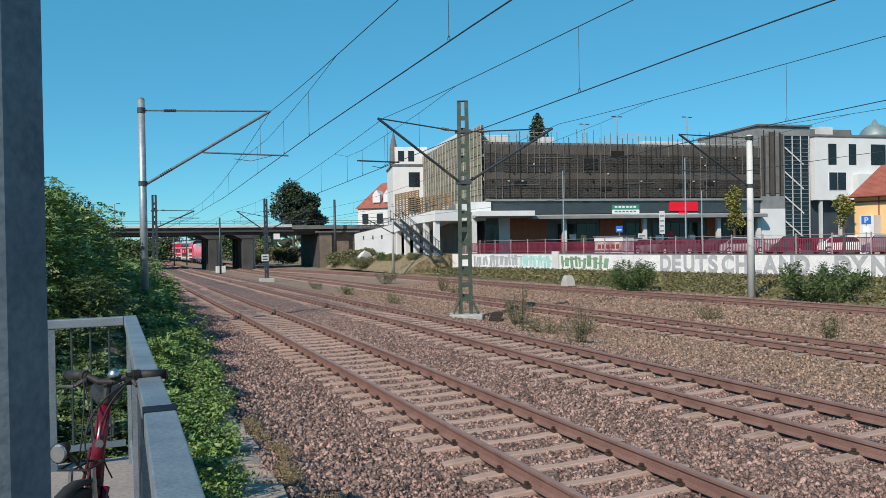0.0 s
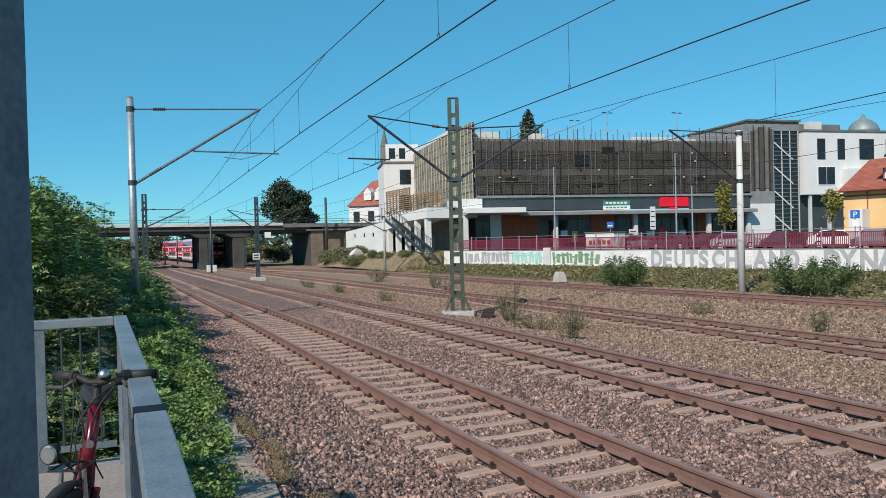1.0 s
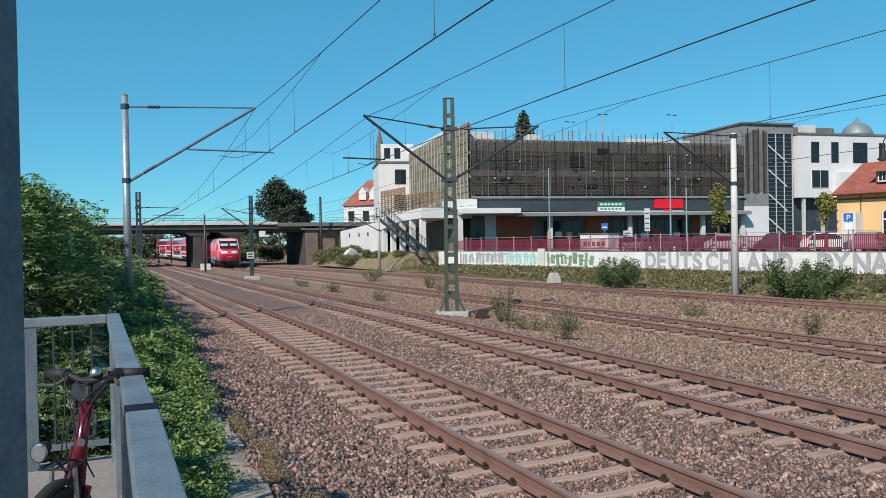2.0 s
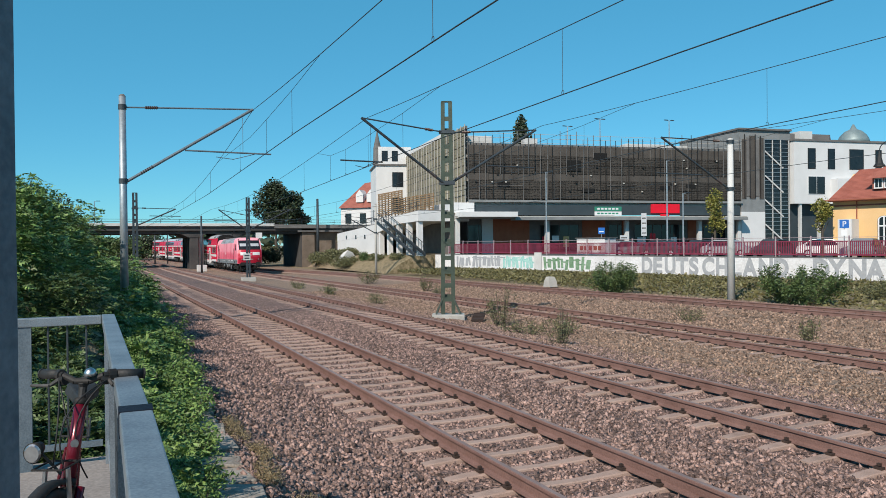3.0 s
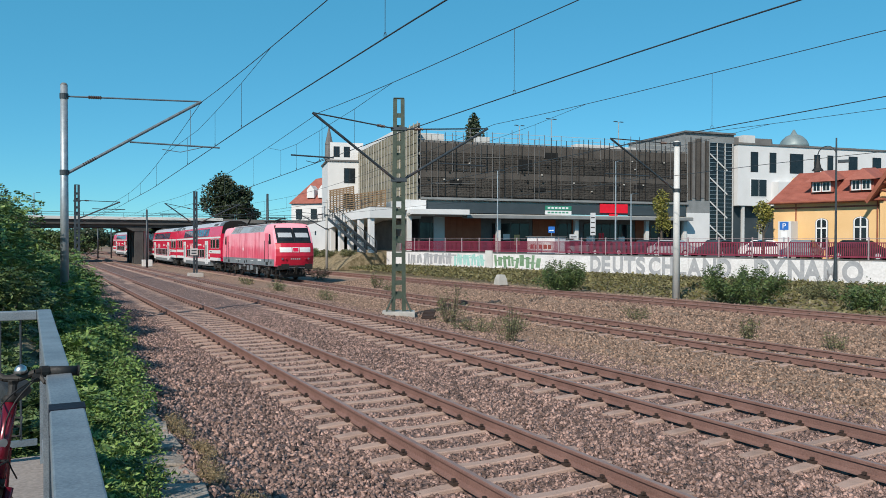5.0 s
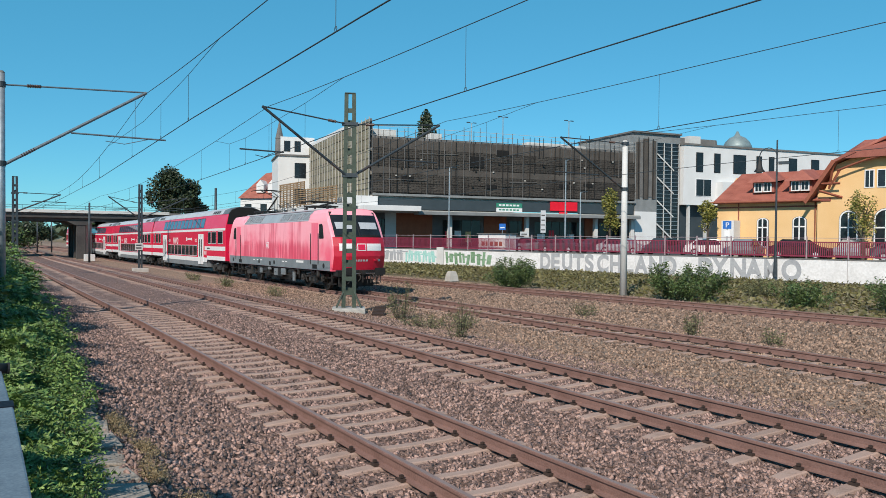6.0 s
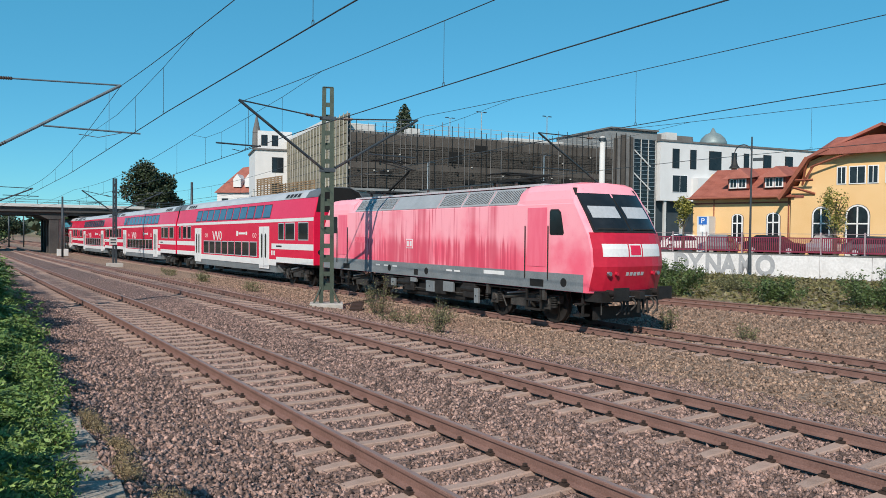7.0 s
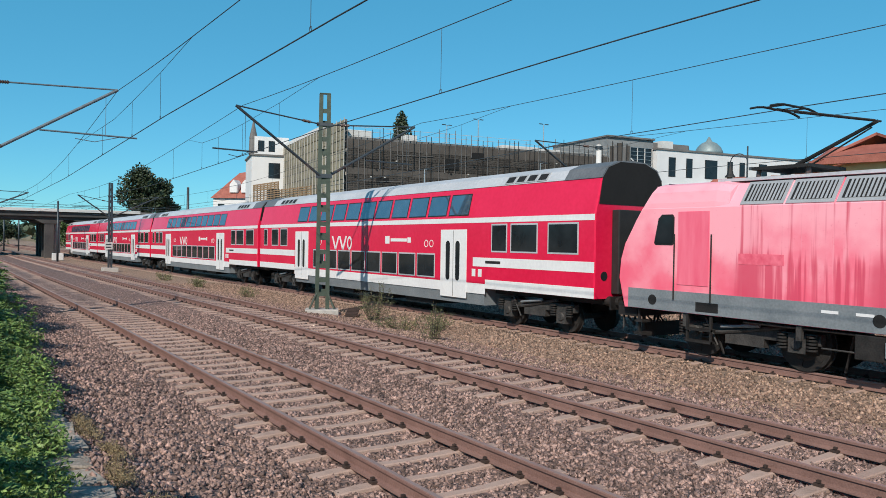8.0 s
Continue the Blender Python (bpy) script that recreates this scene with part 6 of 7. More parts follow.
def build_coach():
    root = thing("double_deck_coach", car_pose(front_y(0) + 18.95, COACH_L), "red and white double-deck passenger coach with grey roof", "railway coach", "double-deck coaches of the train")
    L = COACH_L
    side = [(1.45, 1.12), (1.45, 3.49), (1.22, 4.48)]
    prof = side + [(1.0, 4.78), (0.55, 4.96), (0, 5.0)]
    full = [(-x, z) for x, z in prof] + [(x, z) for x, z in prof[::-1][1:]]
    part("body", loft(bmesh.new(), [[(x * k, y, z) for x, z in full] for y, k in ((0.0, 0.985), (0.06, 1.0), (L - 0.06, 1.0), (L, 0.985))]), M_RED, root)
    roofp = [(1.235, 4.49), (1.01, 4.795), (0.555, 4.975), (0, 5.015), (-0.555, 4.975), (-1.01, 4.795), (-1.235, 4.49)]
    part("roof", loft(bmesh.new(), [[(x, y, z) for x, z in roofp] for y in (0.05, L - 0.05)]), M_ROOFGREY, root, "grey curved roof")
    part("low_skirt", loft(bmesh.new(), [[(-1.38, y, 0.55), (-1.448, y, 1.12), (1.448, y, 1.12), (1.38, y, 0.55)] for y in (5.1, L - 5.1)]), M_TRAINGREY, root, "grey lower skirt")
    for s in (-1, 1):
        def slab(name, y0, y1, z0, z1, m, off=0.006, parent=root, label="", bev=0.0):
            return part(name, B(*sorted((s * 1.447, s * (1.45 + off))), y0, y1, z0, z1), m, parent, label, bevel=bev)

        slab("white_stripe", 0.03, L - 0.03, 3.30, 3.47, M_TRAINWHITE, 0.005)
        slab("white_stripe", 0.03, 5.7, 1.84, 2.14, M_TRAINWHITE, 0.005)
        slab("white_stripe", L - 5.0, L - 0.03, 1.84, 2.14, M_TRAINWHITE, 0.005)
        slab("white_skirt", 0.03, 5.0, 1.125, 1.42, M_TRAINWHITE, 0.005)
        slab("white_skirt", L - 5.0, L - 0.03, 1.125, 1.42, M_TRAINWHITE, 0.005)
        slab("white_skirt", 5.0, L - 5.0, 0.93, 1.27, M_TRAINWHITE, 0.005)
        for y0 in (0.7, 2.45, 22.15, 23.4):
            w = 1.2 if y0 < 5 else 0.85
            fr = slab("window_frame", y0 - 0.05, y0 + w + 0.05, 2.33, 3.25, M_ROOFGREY, 0.008)
            slab("pane", y0, y0 + w, 2.38, 3.20, M_GLASS, 0.014, fr)
        for y0, w in ((3.92, 0.72), (25.0, 0.42)):
            fr = slab("window_frame", y0 - 0.05, y0 + w + 0.05, 2.33, 3.25, M_ROOFGREY, 0.008)
            slab("pane", y0, y0 + w, 2.38, 3.20, M_GLASS, 0.014, fr)
        for k in range(8):
            y0 = 8.1 + k * 1.36
            fr = slab("window_frame", y0 - 0.05, y0 + 1.19, 1.34, 2.22, M_ROOFGREY, 0.008)
            slab("pane", y0, y0 + 1.14, 1.39, 2.17, M_GLASS, 0.014, fr)
        for y0 in (6.06, 19.4):
            d = slab("door", y0, y0 + 1.6, 0.72, 3.08, M_TRAINWHITE, 0.02, root, "white double door", 0.01)
            for yy in (y0 + 0.40, y0 + 1.0):
                x = s * 1.472
                pts = [(yy + 0.13 + 0.13 * math.cos(a), (2.55 if math.sin(a) >= 0 else 1.45) + 0.14 * math.sin(a)) for a in np.linspace(0, 2 * math.pi, 16, endpoint=False)]
                part("door_window", loft(bmesh.new(), [[(x - s * 0.006, a, b) for a, b in pts], [(x + s * 0.004, a, b) for a, b in pts]]), M_GLASS, d)
            part("door_gap", B(*sorted((s * 1.466, s * 1.472)), y0 + 0.79, y0 + 0.81, 0.75, 3.05), M_BLACK, d)
        ang = math.degrees(math.atan2(0.23, 0.99))
        m0 = pose(s * 1.45, 0, 3.49, 0, -s * ang, 0)
        band = part("window_band", B(*sorted((s * -0.01, s * 0.004)), 5.9, 20.95, 0.04, 0.98, m=m0), M_RED, root)
        for k in range(11):
            y0 = 6.0 + k * 1.36
            fr = part("upper_window_frame", B(*sorted((0.0, s * 0.010)), y0, y0 + 1.22, 0.06, 0.84, m=m0), M_UNDER, band)
            part("pane", B(*sorted((0.0, s * 0.016)), y0 + 0.04, y0 + 1.18, 0.10, 0.80, m=m0), M_GLASS_BLUE, fr)
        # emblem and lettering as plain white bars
        for k, lean in ((0, 0.28), (1, 0.28), (2, 0.0)):
            y0 = 16.75 - k * 0.75
            x0, x1 = sorted((s * 1.449, s * 1.457))
            if k < 2:
                for q in (0, 1):
                    a, b = (y0, y0 - 0.33) if q == 0 else (y0 - 0.66, y0 - 0.33)
                    part("emblem_stroke", loft(bmesh.new(), [[(x, a, 2.85), (x, a - 0.14, 2.85), (x, b - 0.14, 2.25), (x, b, 2.25)] for x in (x0, x1)]), M_TRAINWHITE, root)
            else:
                part("emblem_ring", loft(bmesh.new(), [[(x, y0 - 0.3 + r * 0.75 * math.cos(a), 2.55 + r * math.sin(a)) for r, x in ((0.30, x0), (0.30, x1), (0.19, x1), (0.19, x0))] for a in np.linspace(0, 2 * math.pi, 25)], caps=False), M_TRAINWHITE, root)
        slab("lettering_bar", 10.05, 11.3, 2.64, 2.76, M_TRAINWHITE, 0.006)
        slab("lettering_bar", 9.75, 10.0, 2.60, 2.80, M_TRAINWHITE, 0.006)
        slab("lettering_bar", 11.4, 11.75, 2.55, 2.85, M_TRAINWHITE, 0.006)
        slab("number_bar", 4.2, 5.0, 1.95, 2.04, M_UNDER, 0.009)
        for c in (8.3, 8.65, 18.0, 18.35):
            for q in range(10):
                a0, a1 = q * math.pi / 5, (q + 1) * math.pi / 5
                part("cycle_symbol", loft(bmesh.new(), [[(x, c + r * math.cos(a), 2.58 + r * math.sin(a)) for r, a in ((0.14, a0), (0.14, a1), (0.11, a1), (0.11, a0))] for x in sorted((s * 1.449, s * 1.456))]), M_TRAINWHITE, root)
        slab("notice", 5.2, 5.4, 1.5, 1.75, M_TRAINWHITE, 0.006)
        slab("notice", 5.55, 5.75, 1.5, 1.75, M_TRAINWHITE, 0.006)
        # vents at the roof's ends
        for y0 in (2.3, L - 4.4):
            for k in range(4):
                a2 = math.degrees(math.atan2(0.235, 0.30))
                mv = pose(s * 1.235, 0, 4.50, 0, -s * a2, 0)
                v = part("roof_vent", B(*sorted((0.0, s * 0.02)), y0 + k * 0.52, y0 + k * 0.52 + 0.46, 0.03, 0.36, m=mv), M_SILVER, root)
                part("vent_recess", B(*sorted((0.0, s * 0.025)), y0 + k * 0.52 + 0.05, y0 + k * 0.52 + 0.41, 0.07, 0.31, m=mv), M_BLACK, v)
        for e in (0, 1):
            y0, y1 = (-0.45, 0.05) if e == 0 else (L - 0.05, L + 0.4)
            part("buffer", T((s * 0.88, y0, 1.05), (s * 0.88, y1, 1.05), 0.14, None, 12), M_UNDER, root)
            part("round_window", T((s * 1.1, (-0.012 if e == 0 else L - 0.01), 1.75), (s * 1.1, (0.01 if e == 0 else L + 0.012), 1.75), 0.13, None, 14), M_GLASS, root)
    for y0, y1 in ((-0.28, 0.0), (L, L + 0.14)):
        bm = B(-0.82, 0.82, y0, y1, 1.25, 3.6)
        part("gangway", bm, M_RUBBER, root, "black rubber gangway bellows", bevel=0.03)
    for y0, y1 in ((-0.016, 0.0), (L, L + 0.016)):
        # near-black tone also stands in for the shadow on the end wall
        part("end_roof_panel", loft(bmesh.new(), [[(-1.33, y, 3.75), (1.33, y, 3.75), (1.20, y, 4.48), (0.98, y, 4.78), (0.5, y, 4.96), (-0.5, y, 4.96), (-0.98, y, 4.78), (-1.20, y, 4.48)] for y in (y0, y1)]), M_SHADE_BLACK, root, "black upper end wall, deepened for its shadow")
    hood = [(1.243, 4.485), (1.022, 4.805), (0.56, 4.986), (0, 5.026), (-0.56, 4.986), (-1.022, 4.805), (-1.243, 4.485)]
    for y0, y1 in ((-0.004, 1.5), (L - 1.5, L + 0.004)):
        part("end_hood", loft(bmesh.new(), [[(x, y, z) for x, z in hood] for y in (y0, y1)]), M_HOOD, root, "dark grey roof end")
    for y0 in (8.5, 11.5, 15.0):
        part("equipment_box", B(-1.2, 1.2, y0, y0 + 2.0, 0.35, 0.6), M_BLACK, root)
    part("underframe", B(-1.0, 1.0, 0.1, 5.0, 0.95, 1.12), M_BLACK, root)
    part("underframe", B(-1.0, 1.0, L - 5.0, L - 0.1, 0.95, 1.12), M_BLACK, root)
    wheels = bogie(root, 2.9, 1.25, 0.46, 1) + bogie(root, L - 2.9, 1.25, 0.46, 1)
    return root, wheels


locomotive, loco_wheels = build_loco()
coach = build_coach()[0]
coaches = [coach] + [copy_thing(coach, car_pose(front_y(0) + 18.95 + 26.5 * k, COACH_L)) for k in range(1, 4)]


def motions():
    walk(locomotive, [(t, car_pose(front_y(t), LOCO_L)) for t in F_TIMES])
    for k, c in enumerate(coaches):
        walk(c, [(t, car_pose(front_y(t) + 18.95 + 26.5 * k, COACH_L)) for t in F_TIMES])
    for ws, y, r in loco_wheels:
        walk(ws, [(k / 30, pose(0, y, r, -math.degrees((front_y(0) - front_y(k / 30)) / r))) for k in range(241)])
    for c in coaches:
        for ws in [q for q in c.children_recursive if q.name.startswith("wheelset")]:
            p, r = ws.matrix_basis.translation.copy(), 0.46
            walk(ws, [(k / 30, pose(0, p.y, r, -math.degrees((front_y(0) - front_y(k / 30)) / r))) for k in range(241)])


# ---------------- near railing, path, lamp post and bicycle ----------------
PATH_Z = 0.97
NEAR = 0.825
path_ob = part("path_pavement", B(-4.5, 0.165, -6, 5.9, 0.1, PATH_Z), M_PAVE)
tagged(path_ob, "pale paved footpath behind the steel railing", "pavement", kind="structure")
post = thing("lamp_post", pose(-0.170, 1.05, PATH_Z, 0, 0, -10.5), "eight-sided galvanised steel lamp post beside the railing", "lamp post")
part("post", T((0, 0, 0), (0, 0, 3.7), 0.087, 0.085, 8), M_GALV_POST, post)
part("base_collar", T((0, 0, 0), (0, 0, 0.25), 0.10, 0.098, 12), M_GALV_POST, post)

railing = thing("steel_railing", pose(0, 0, PATH_Z) @ Matrix.Diagonal((NEAR, NEAR, 1, 1)), "grey galvanised steel railing along the path edge", "railing")


def rail_x(y):
    return 0.112 - max(0.0, y - 2.85) * 0.0145


for y0, y1, half, top in ((0.7, 2.80, 0.054, 1.03), (2.805, 6.98, 0.050, 1.027)):
    bm = loft(bmesh.new(), [[(rail_x(y) - half, y, 0.965), (rail_x(y) + half, y, 0.965), (rail_x(y) + half, y, top), (rail_x(y) - half, y, top)] for y in np.linspace(y0, y1, 4)])
    part("top_rail", bm, M_GALV_RAIL, railing, bevel=0.006)
part("rail_sleeve", B(rail_x(2.85) - 0.056, rail_x(2.85) + 0.056, 2.80, 2.90, 0.955, 1.032), M_SLEEVE, railing, "dark joint sleeve")
part("top_rail", B(-1.9, rail_x(6.95) - 0.052, 6.90, 6.98, 0.965, 1.025), M_GALV_RAIL, railing, bevel=0.006)
for y in (0.9, 2.3, 3.7, 5.3, 6.9):
    part("post", B(rail_x(y) - 0.035, rail_x(y) + 0.035, y - 0.02, y + 0.02, 0, 0.965), M_GALV_RAIL, railing)
for x in (-0.57, -1.75):
    part("post", B(x - 0.05, x + 0.05, 6.91, 6.96, 0, 0.965), M_GALV_POST, railing)
bm = loft(bmesh.new(), [[(rail_x(y) - 0.02, y, 0.12), (rail_x(y) + 0.02, y, 0.12), (rail_x(y) + 0.02, y, 0.16), (rail_x(y) - 0.02, y, 0.16)] for y in (0.7, 2.85, 6.95)])
part("low_rail", bm, M_GALV, railing)
part("low_rail", B(-1.9, 0.0, 6.92, 6.96, 0.12, 0.16), M_GALV_POST, railing)
for k in range(42):
    y = 0.9 + k * 0.142
    part("baluster", T((rail_x(y), y, 0.14), (rail_x(y), y, 0.97), 0.008, None, 6), M_DARK_STEEL, railing)
for k in range(13):
    part("baluster", T((-1.82 + k * 0.142, 6.94, 0.14), (-1.82 + k * 0.142, 6.94, 0.97), 0.008, None, 6), M_DARK_STEEL, railing)

bike = thing("bicycle", pose(-0.215, 2.76, PATH_Z) @ pose(0, 0, 0, 0, 9, 0) @ Matrix.Diagonal((NEAR, NEAR, 0.97, 1)), "wine-red city bicycle leaning against the railing, front wheel turned", "bicycle")
AXIS_LOW, AXIS_TOP = Vector((0, 0.165, 0.70)), Vector((0, 0.255, 1.00))
# the fork, front wheel and bars are turned about the steering axis
STEER = Matrix.Translation(AXIS_LOW) @ Matrix.Rotation(radians(-24), 4, AXIS_TOP - AXIS_LOW) @ Matrix.Translation(-AXIS_LOW)


def turned(bm):
    bmesh.ops.transform(bm, matrix=STEER, verts=bm.verts[:])
    return bm


def wheel(name, y, place):
    n = 40
    rings = []
    for k in range(n):
        a = 2 * math.pi * k / n
        rad = Vector((0, math.cos(a), math.sin(a)))
        c = Vector((0, y, 0.365)) + rad * 0.342
        rings.append([c + rad * 0.021 * math.cos(b) + Vector((0.021 * math.sin(b), 0, 0)) for b in np.linspace(0, 2 * math.pi, 8, endpoint=False)])
    w = part(name, place(loft(bmesh.new(), rings + [rings[0]], caps=False)), M_RUBBER, bike, "black rubber tyre", smooth=True)
    bm = bmesh.new()
    for k in range(n):
        a, b = 2 * math.pi * k / n, 2 * math.pi * (k + 1) / n
        tube(bm, (0, y + 0.318 * math.cos(a), 0.365 + 0.318 * math.sin(a)), (0, y + 0.318 * math.cos(b), 0.365 + 0.318 * math.sin(b)), 0.012, None, 5)
    part("rim", place(bm), M_CHROME, w)
    bm = tube(bmesh.new(), (-0.05, y, 0.365), (0.05, y, 0.365), 0.025, None, 8)
    for k in range(28):
        a = 2 * math.pi * k / 28
        tube(bm, (0.03 * (-1) ** k, y, 0.365), (0, y + 0.318 * math.cos(a), 0.365 + 0.318 * math.sin(a)), 0.0014, None, 4)
    tagged(part("spokes", place(bm), M_CHROME, w), kind="stuff")


def straight(bm):
    return bm


wheel("front_wheel", 0.0, turned)
wheel("rear_wheel", 1.06, straight)
for y0, a0, a1, place in ((0.0, -0.5, 2.6, turned), (1.06, -0.2, 3.0, straight)):
    rings = []
    for a in np.linspace(a0, a1, 18):
        rings.append([(x, y0 + r * math.cos(a), 0.365 + r * math.sin(a)) for x, r in ((-0.03, 0.374), (-0.02, 0.390), (0.02, 0.390), (0.03, 0.374), (0.0, 0.382))])
    part("mudguard", place(loft(bmesh.new(), rings)), M_RUBBER, bike, "black plastic mudguard", smooth=True)
bb, seat_t = (0, 0.66, 0.29), (0, 0.84, 0.78)
part("head_tube", T(AXIS_LOW, AXIS_TOP, 0.027, None, 14), M_BIKE_RED, bike, smooth=True)
for w in (0.02, 0.93):
    p = AXIS_LOW.lerp(AXIS_TOP, w)
    part("head_ring", T(p, p + (AXIS_TOP - AXIS_LOW) * 0.07, 0.031, None, 14), M_UNDER, bike, smooth=True)
part("head_badge", T(AXIS_LOW.lerp(AXIS_TOP, 0.5) + Vector((0, -0.026, 0.0)), AXIS_LOW.lerp(AXIS_TOP, 0.5) + Vector((0, -0.031, 0)), 0.016, None, 12), M_CHROME, bike)
part("down_tube", T(AXIS_LOW.lerp(AXIS_TOP, 0.2), bb, 0.03, None, 14), M_BIKE_RED, bike, smooth=True)
part("top_tube", T(AXIS_LOW.lerp(AXIS_TOP, 0.75), (0, 0.80, 0.60), 0.024, None, 14), M_BIKE_RED, bike, smooth=True)
part("seat_tube", T(bb, seat_t, 0.018, None, 12), M_BIKE_RED, bike, smooth=True)
for s in (-1, 1):
    part("fork_blade", turned(T((s * 0.055, 0.16, 0.70), (s * 0.055, 0.0, 0.365), 0.018, 0.012, 10)), M_BIKE_RED, bike, "wine-red fork blade", smooth=True)
    part("brake_arm", turned(T((s * 0.058, 0.08, 0.60), (s * 0.045, 0.06, 0.79), 0.012, 0.009, 8)), M_CHROME, bike, "bright metal brake arm")
    part("mudguard_stay", turned(T((s * 0.058, 0.0, 0.345), (s * 0.028, -0.25, 0.60), 0.0035, None, 5)), M_CHROME, bike)
    part("chain_stay", T((s * 0.03, 0.66, 0.29), (s * 0.06, 1.06, 0.345), 0.011, None, 8), M_BIKE_RED, bike)
    part("seat_stay", T((s * 0.03, 0.82, 0.70), (s * 0.06, 1.06, 0.345), 0.009, None, 8), M_BIKE_RED, bike)
    grip = part("grip", turned(T((s * 0.125, 0.30, 1.085), (s * 0.22, 0.355, 1.08), 0.0175, 0.0185, 12)), M_RUBBER, bike, "ribbed black rubber grip", smooth=True)
    part("grip_end", turned(T((s * 0.22, 0.355, 1.08), (s * 0.227, 0.359, 1.08), 0.021, None, 12)), M_RUBBER, grip)
    part("lever_clamp", turned(T((s * 0.100, 0.277, 1.085), (s * 0.122, 0.298, 1.085), 0.021, None, 10)), M_UNDER, bike)
    part("brake_lever", turned(tube(T((s * 0.105, 0.27, 1.07), (s * 0.135, 0.245, 1.05), 0.009, 0.007, 6), (s * 0.135, 0.245, 1.05), (s * 0.235, 0.29, 1.045), 0.007, 0.006, 6)), M_GEAR, bike, "grey metal brake lever")
    part("shifter", turned(T((s * 0.075, 0.26, 1.07), (s * 0.105, 0.275, 1.065), 0.02, 0.016, 10)), M_UNDER, bike)
    part("pedal", B(s * 0.13 - 0.04, s * 0.13 + 0.04, 0.62 + s * 0.12, 0.70 + s * 0.12, 0.26, 0.285), M_RUBBER, bike)
    # cables bow forward from the levers and run down to the brakes and the frame
    for end, bow in (((s * 0.02, 0.07, 0.80), 0.10), ((s * 0.022, 0.30, 0.70), 0.15)):
        a, c = Vector((s * 0.105, 0.265, 1.07)), Vector(end)
        mid = (a + c) / 2 + Vector((-s * 0.09, -bow - 0.06, 0.06))
        pts = [STEER @ (a * (1 - t) ** 2 + mid * 2 * t * (1 - t) + c * t * t) for t in np.linspace(0, 1, 12)]
        wire("brake_cable", pts, 0.0032, M_RUBBER, bike)
bm = bmesh.new()
hb = [(-0.13, 0.302, 1.085), (-0.085, 0.262, 1.085), (-0.03, 0.252, 1.065), (0.03, 0.252, 1.065), (0.085, 0.262, 1.085), (0.13, 0.302, 1.085)]
for a, b in zip(hb, hb[1:]):
    tube(bm, a, b, 0.0125, None, 10)
part("handlebar", turned(bm), M_UNDER, bike)
part("stem", turned(tube(T(AXIS_TOP, AXIS_TOP + Vector((0, 0.012, 0.06)), 0.017, None, 10), AXIS_TOP + Vector((0, 0.012, 0.05)), (0, 0.252, 1.068), 0.021, 0.019, 10)), M_RUBBER, bike, "black handlebar stem")
dome_rings = [[(0.035 + r * math.cos(a), 0.245 + r * math.sin(a), z) for a in np.linspace(0, 2 * math.pi, 16, endpoint=False)] for r, z in ((0.026, 1.085), (0.025, 1.097), (0.020, 1.107), (0.010, 1.113), (0.003, 1.115))]
part("bell", turned(loft(bmesh.new(), dome_rings)), M_CHROME, bike, "silver bell", smooth=True)
lamp_ = part("headlamp", turned(T((-0.065, 0.05, 0.865), (-0.065, -0.01, 0.855), 0.02, 0.037, 16)), M_UNDER, bike, "small headlamp with a clear lens", smooth=True)
part("lens", turned(T((-0.065, -0.01, 0.855), (-0.065, -0.018, 0.854), 0.034, 0.028, 16)), M_CHROME, lamp_)
part("lamp_bracket", turned(T((-0.065, 0.04, 0.855), (0, 0.10, 0.76), 0.006, None, 6)), M_GEAR, lamp_)
bm = bmesh.new()
for x in (-0.06, 0.0, 0.06):
    tube(bm, (x, -0.02, 0.80), (x, 0.13, 0.80), 0.004, None, 5)
for y in (-0.02, 0.13):
    tube(bm, (-0.06, y, 0.80), (0.06, y, 0.80), 0.004, None, 5)
part("front_carrier", turned(bm), M_UNDER, bike, "small dark wire front carrier")
part("saddle", loft(bmesh.new(), [[(-w, y, z), (w, y, z), (w * 0.8, y, z + 0.045), (-w * 0.8, y, z + 0.045)] for y, w, z in ((0.68, 0.022, 0.90), (0.80, 0.045, 0.90), (0.92, 0.085, 0.915), (0.97, 0.075, 0.92))]), M_RUBBER, bike, bevel=0.01)
part("seat_post", T(seat_t, (0, 0.855, 0.90), 0.013, None, 10), M_CHROME, bike)
part("crank", T((-0.06, 0.66, 0.29), (0.06, 0.66, 0.29), 0.085, None, 20), M_UNDER, bike)
bm = bmesh.new()
for x in (-0.065, 0.0, 0.065):
    tube(bm, (x, 0.90, 0.735), (x, 1.34, 0.74), 0.005, None, 5)
for y in (0.90, 1.12, 1.34):
    tube(bm, (-0.065, y, 0.735), (0.065, y, 0.735), 0.005, None, 5)
part("luggage_rack", bm, M_GEAR, bike, "grey tube luggage rack")

# concrete trough slabs between the bushes and the ballast
slabs = thing("cable_trough_cover", pose(0, 0, 0), "row of worn concrete cable trough covers half overgrown", "trough covers", kind="structure")
rs = random.Random(8)
for k in range(32):
    y = 5.6 + k * 0.62
    m = pose(1.13 + rs.uniform(-0.06, 0.06), y, 0.27 + rs.uniform(-0.02, 0.025), rs.uniform(-4, 4), rs.uniform(-1, 6), rs.uniform(-7, 7))
    part("cover_slab", B(-0.2, 0.2, -0.27, 0.27, -0.08, 0.0, m=m), M_SLAB, slabs, bevel=0.012)


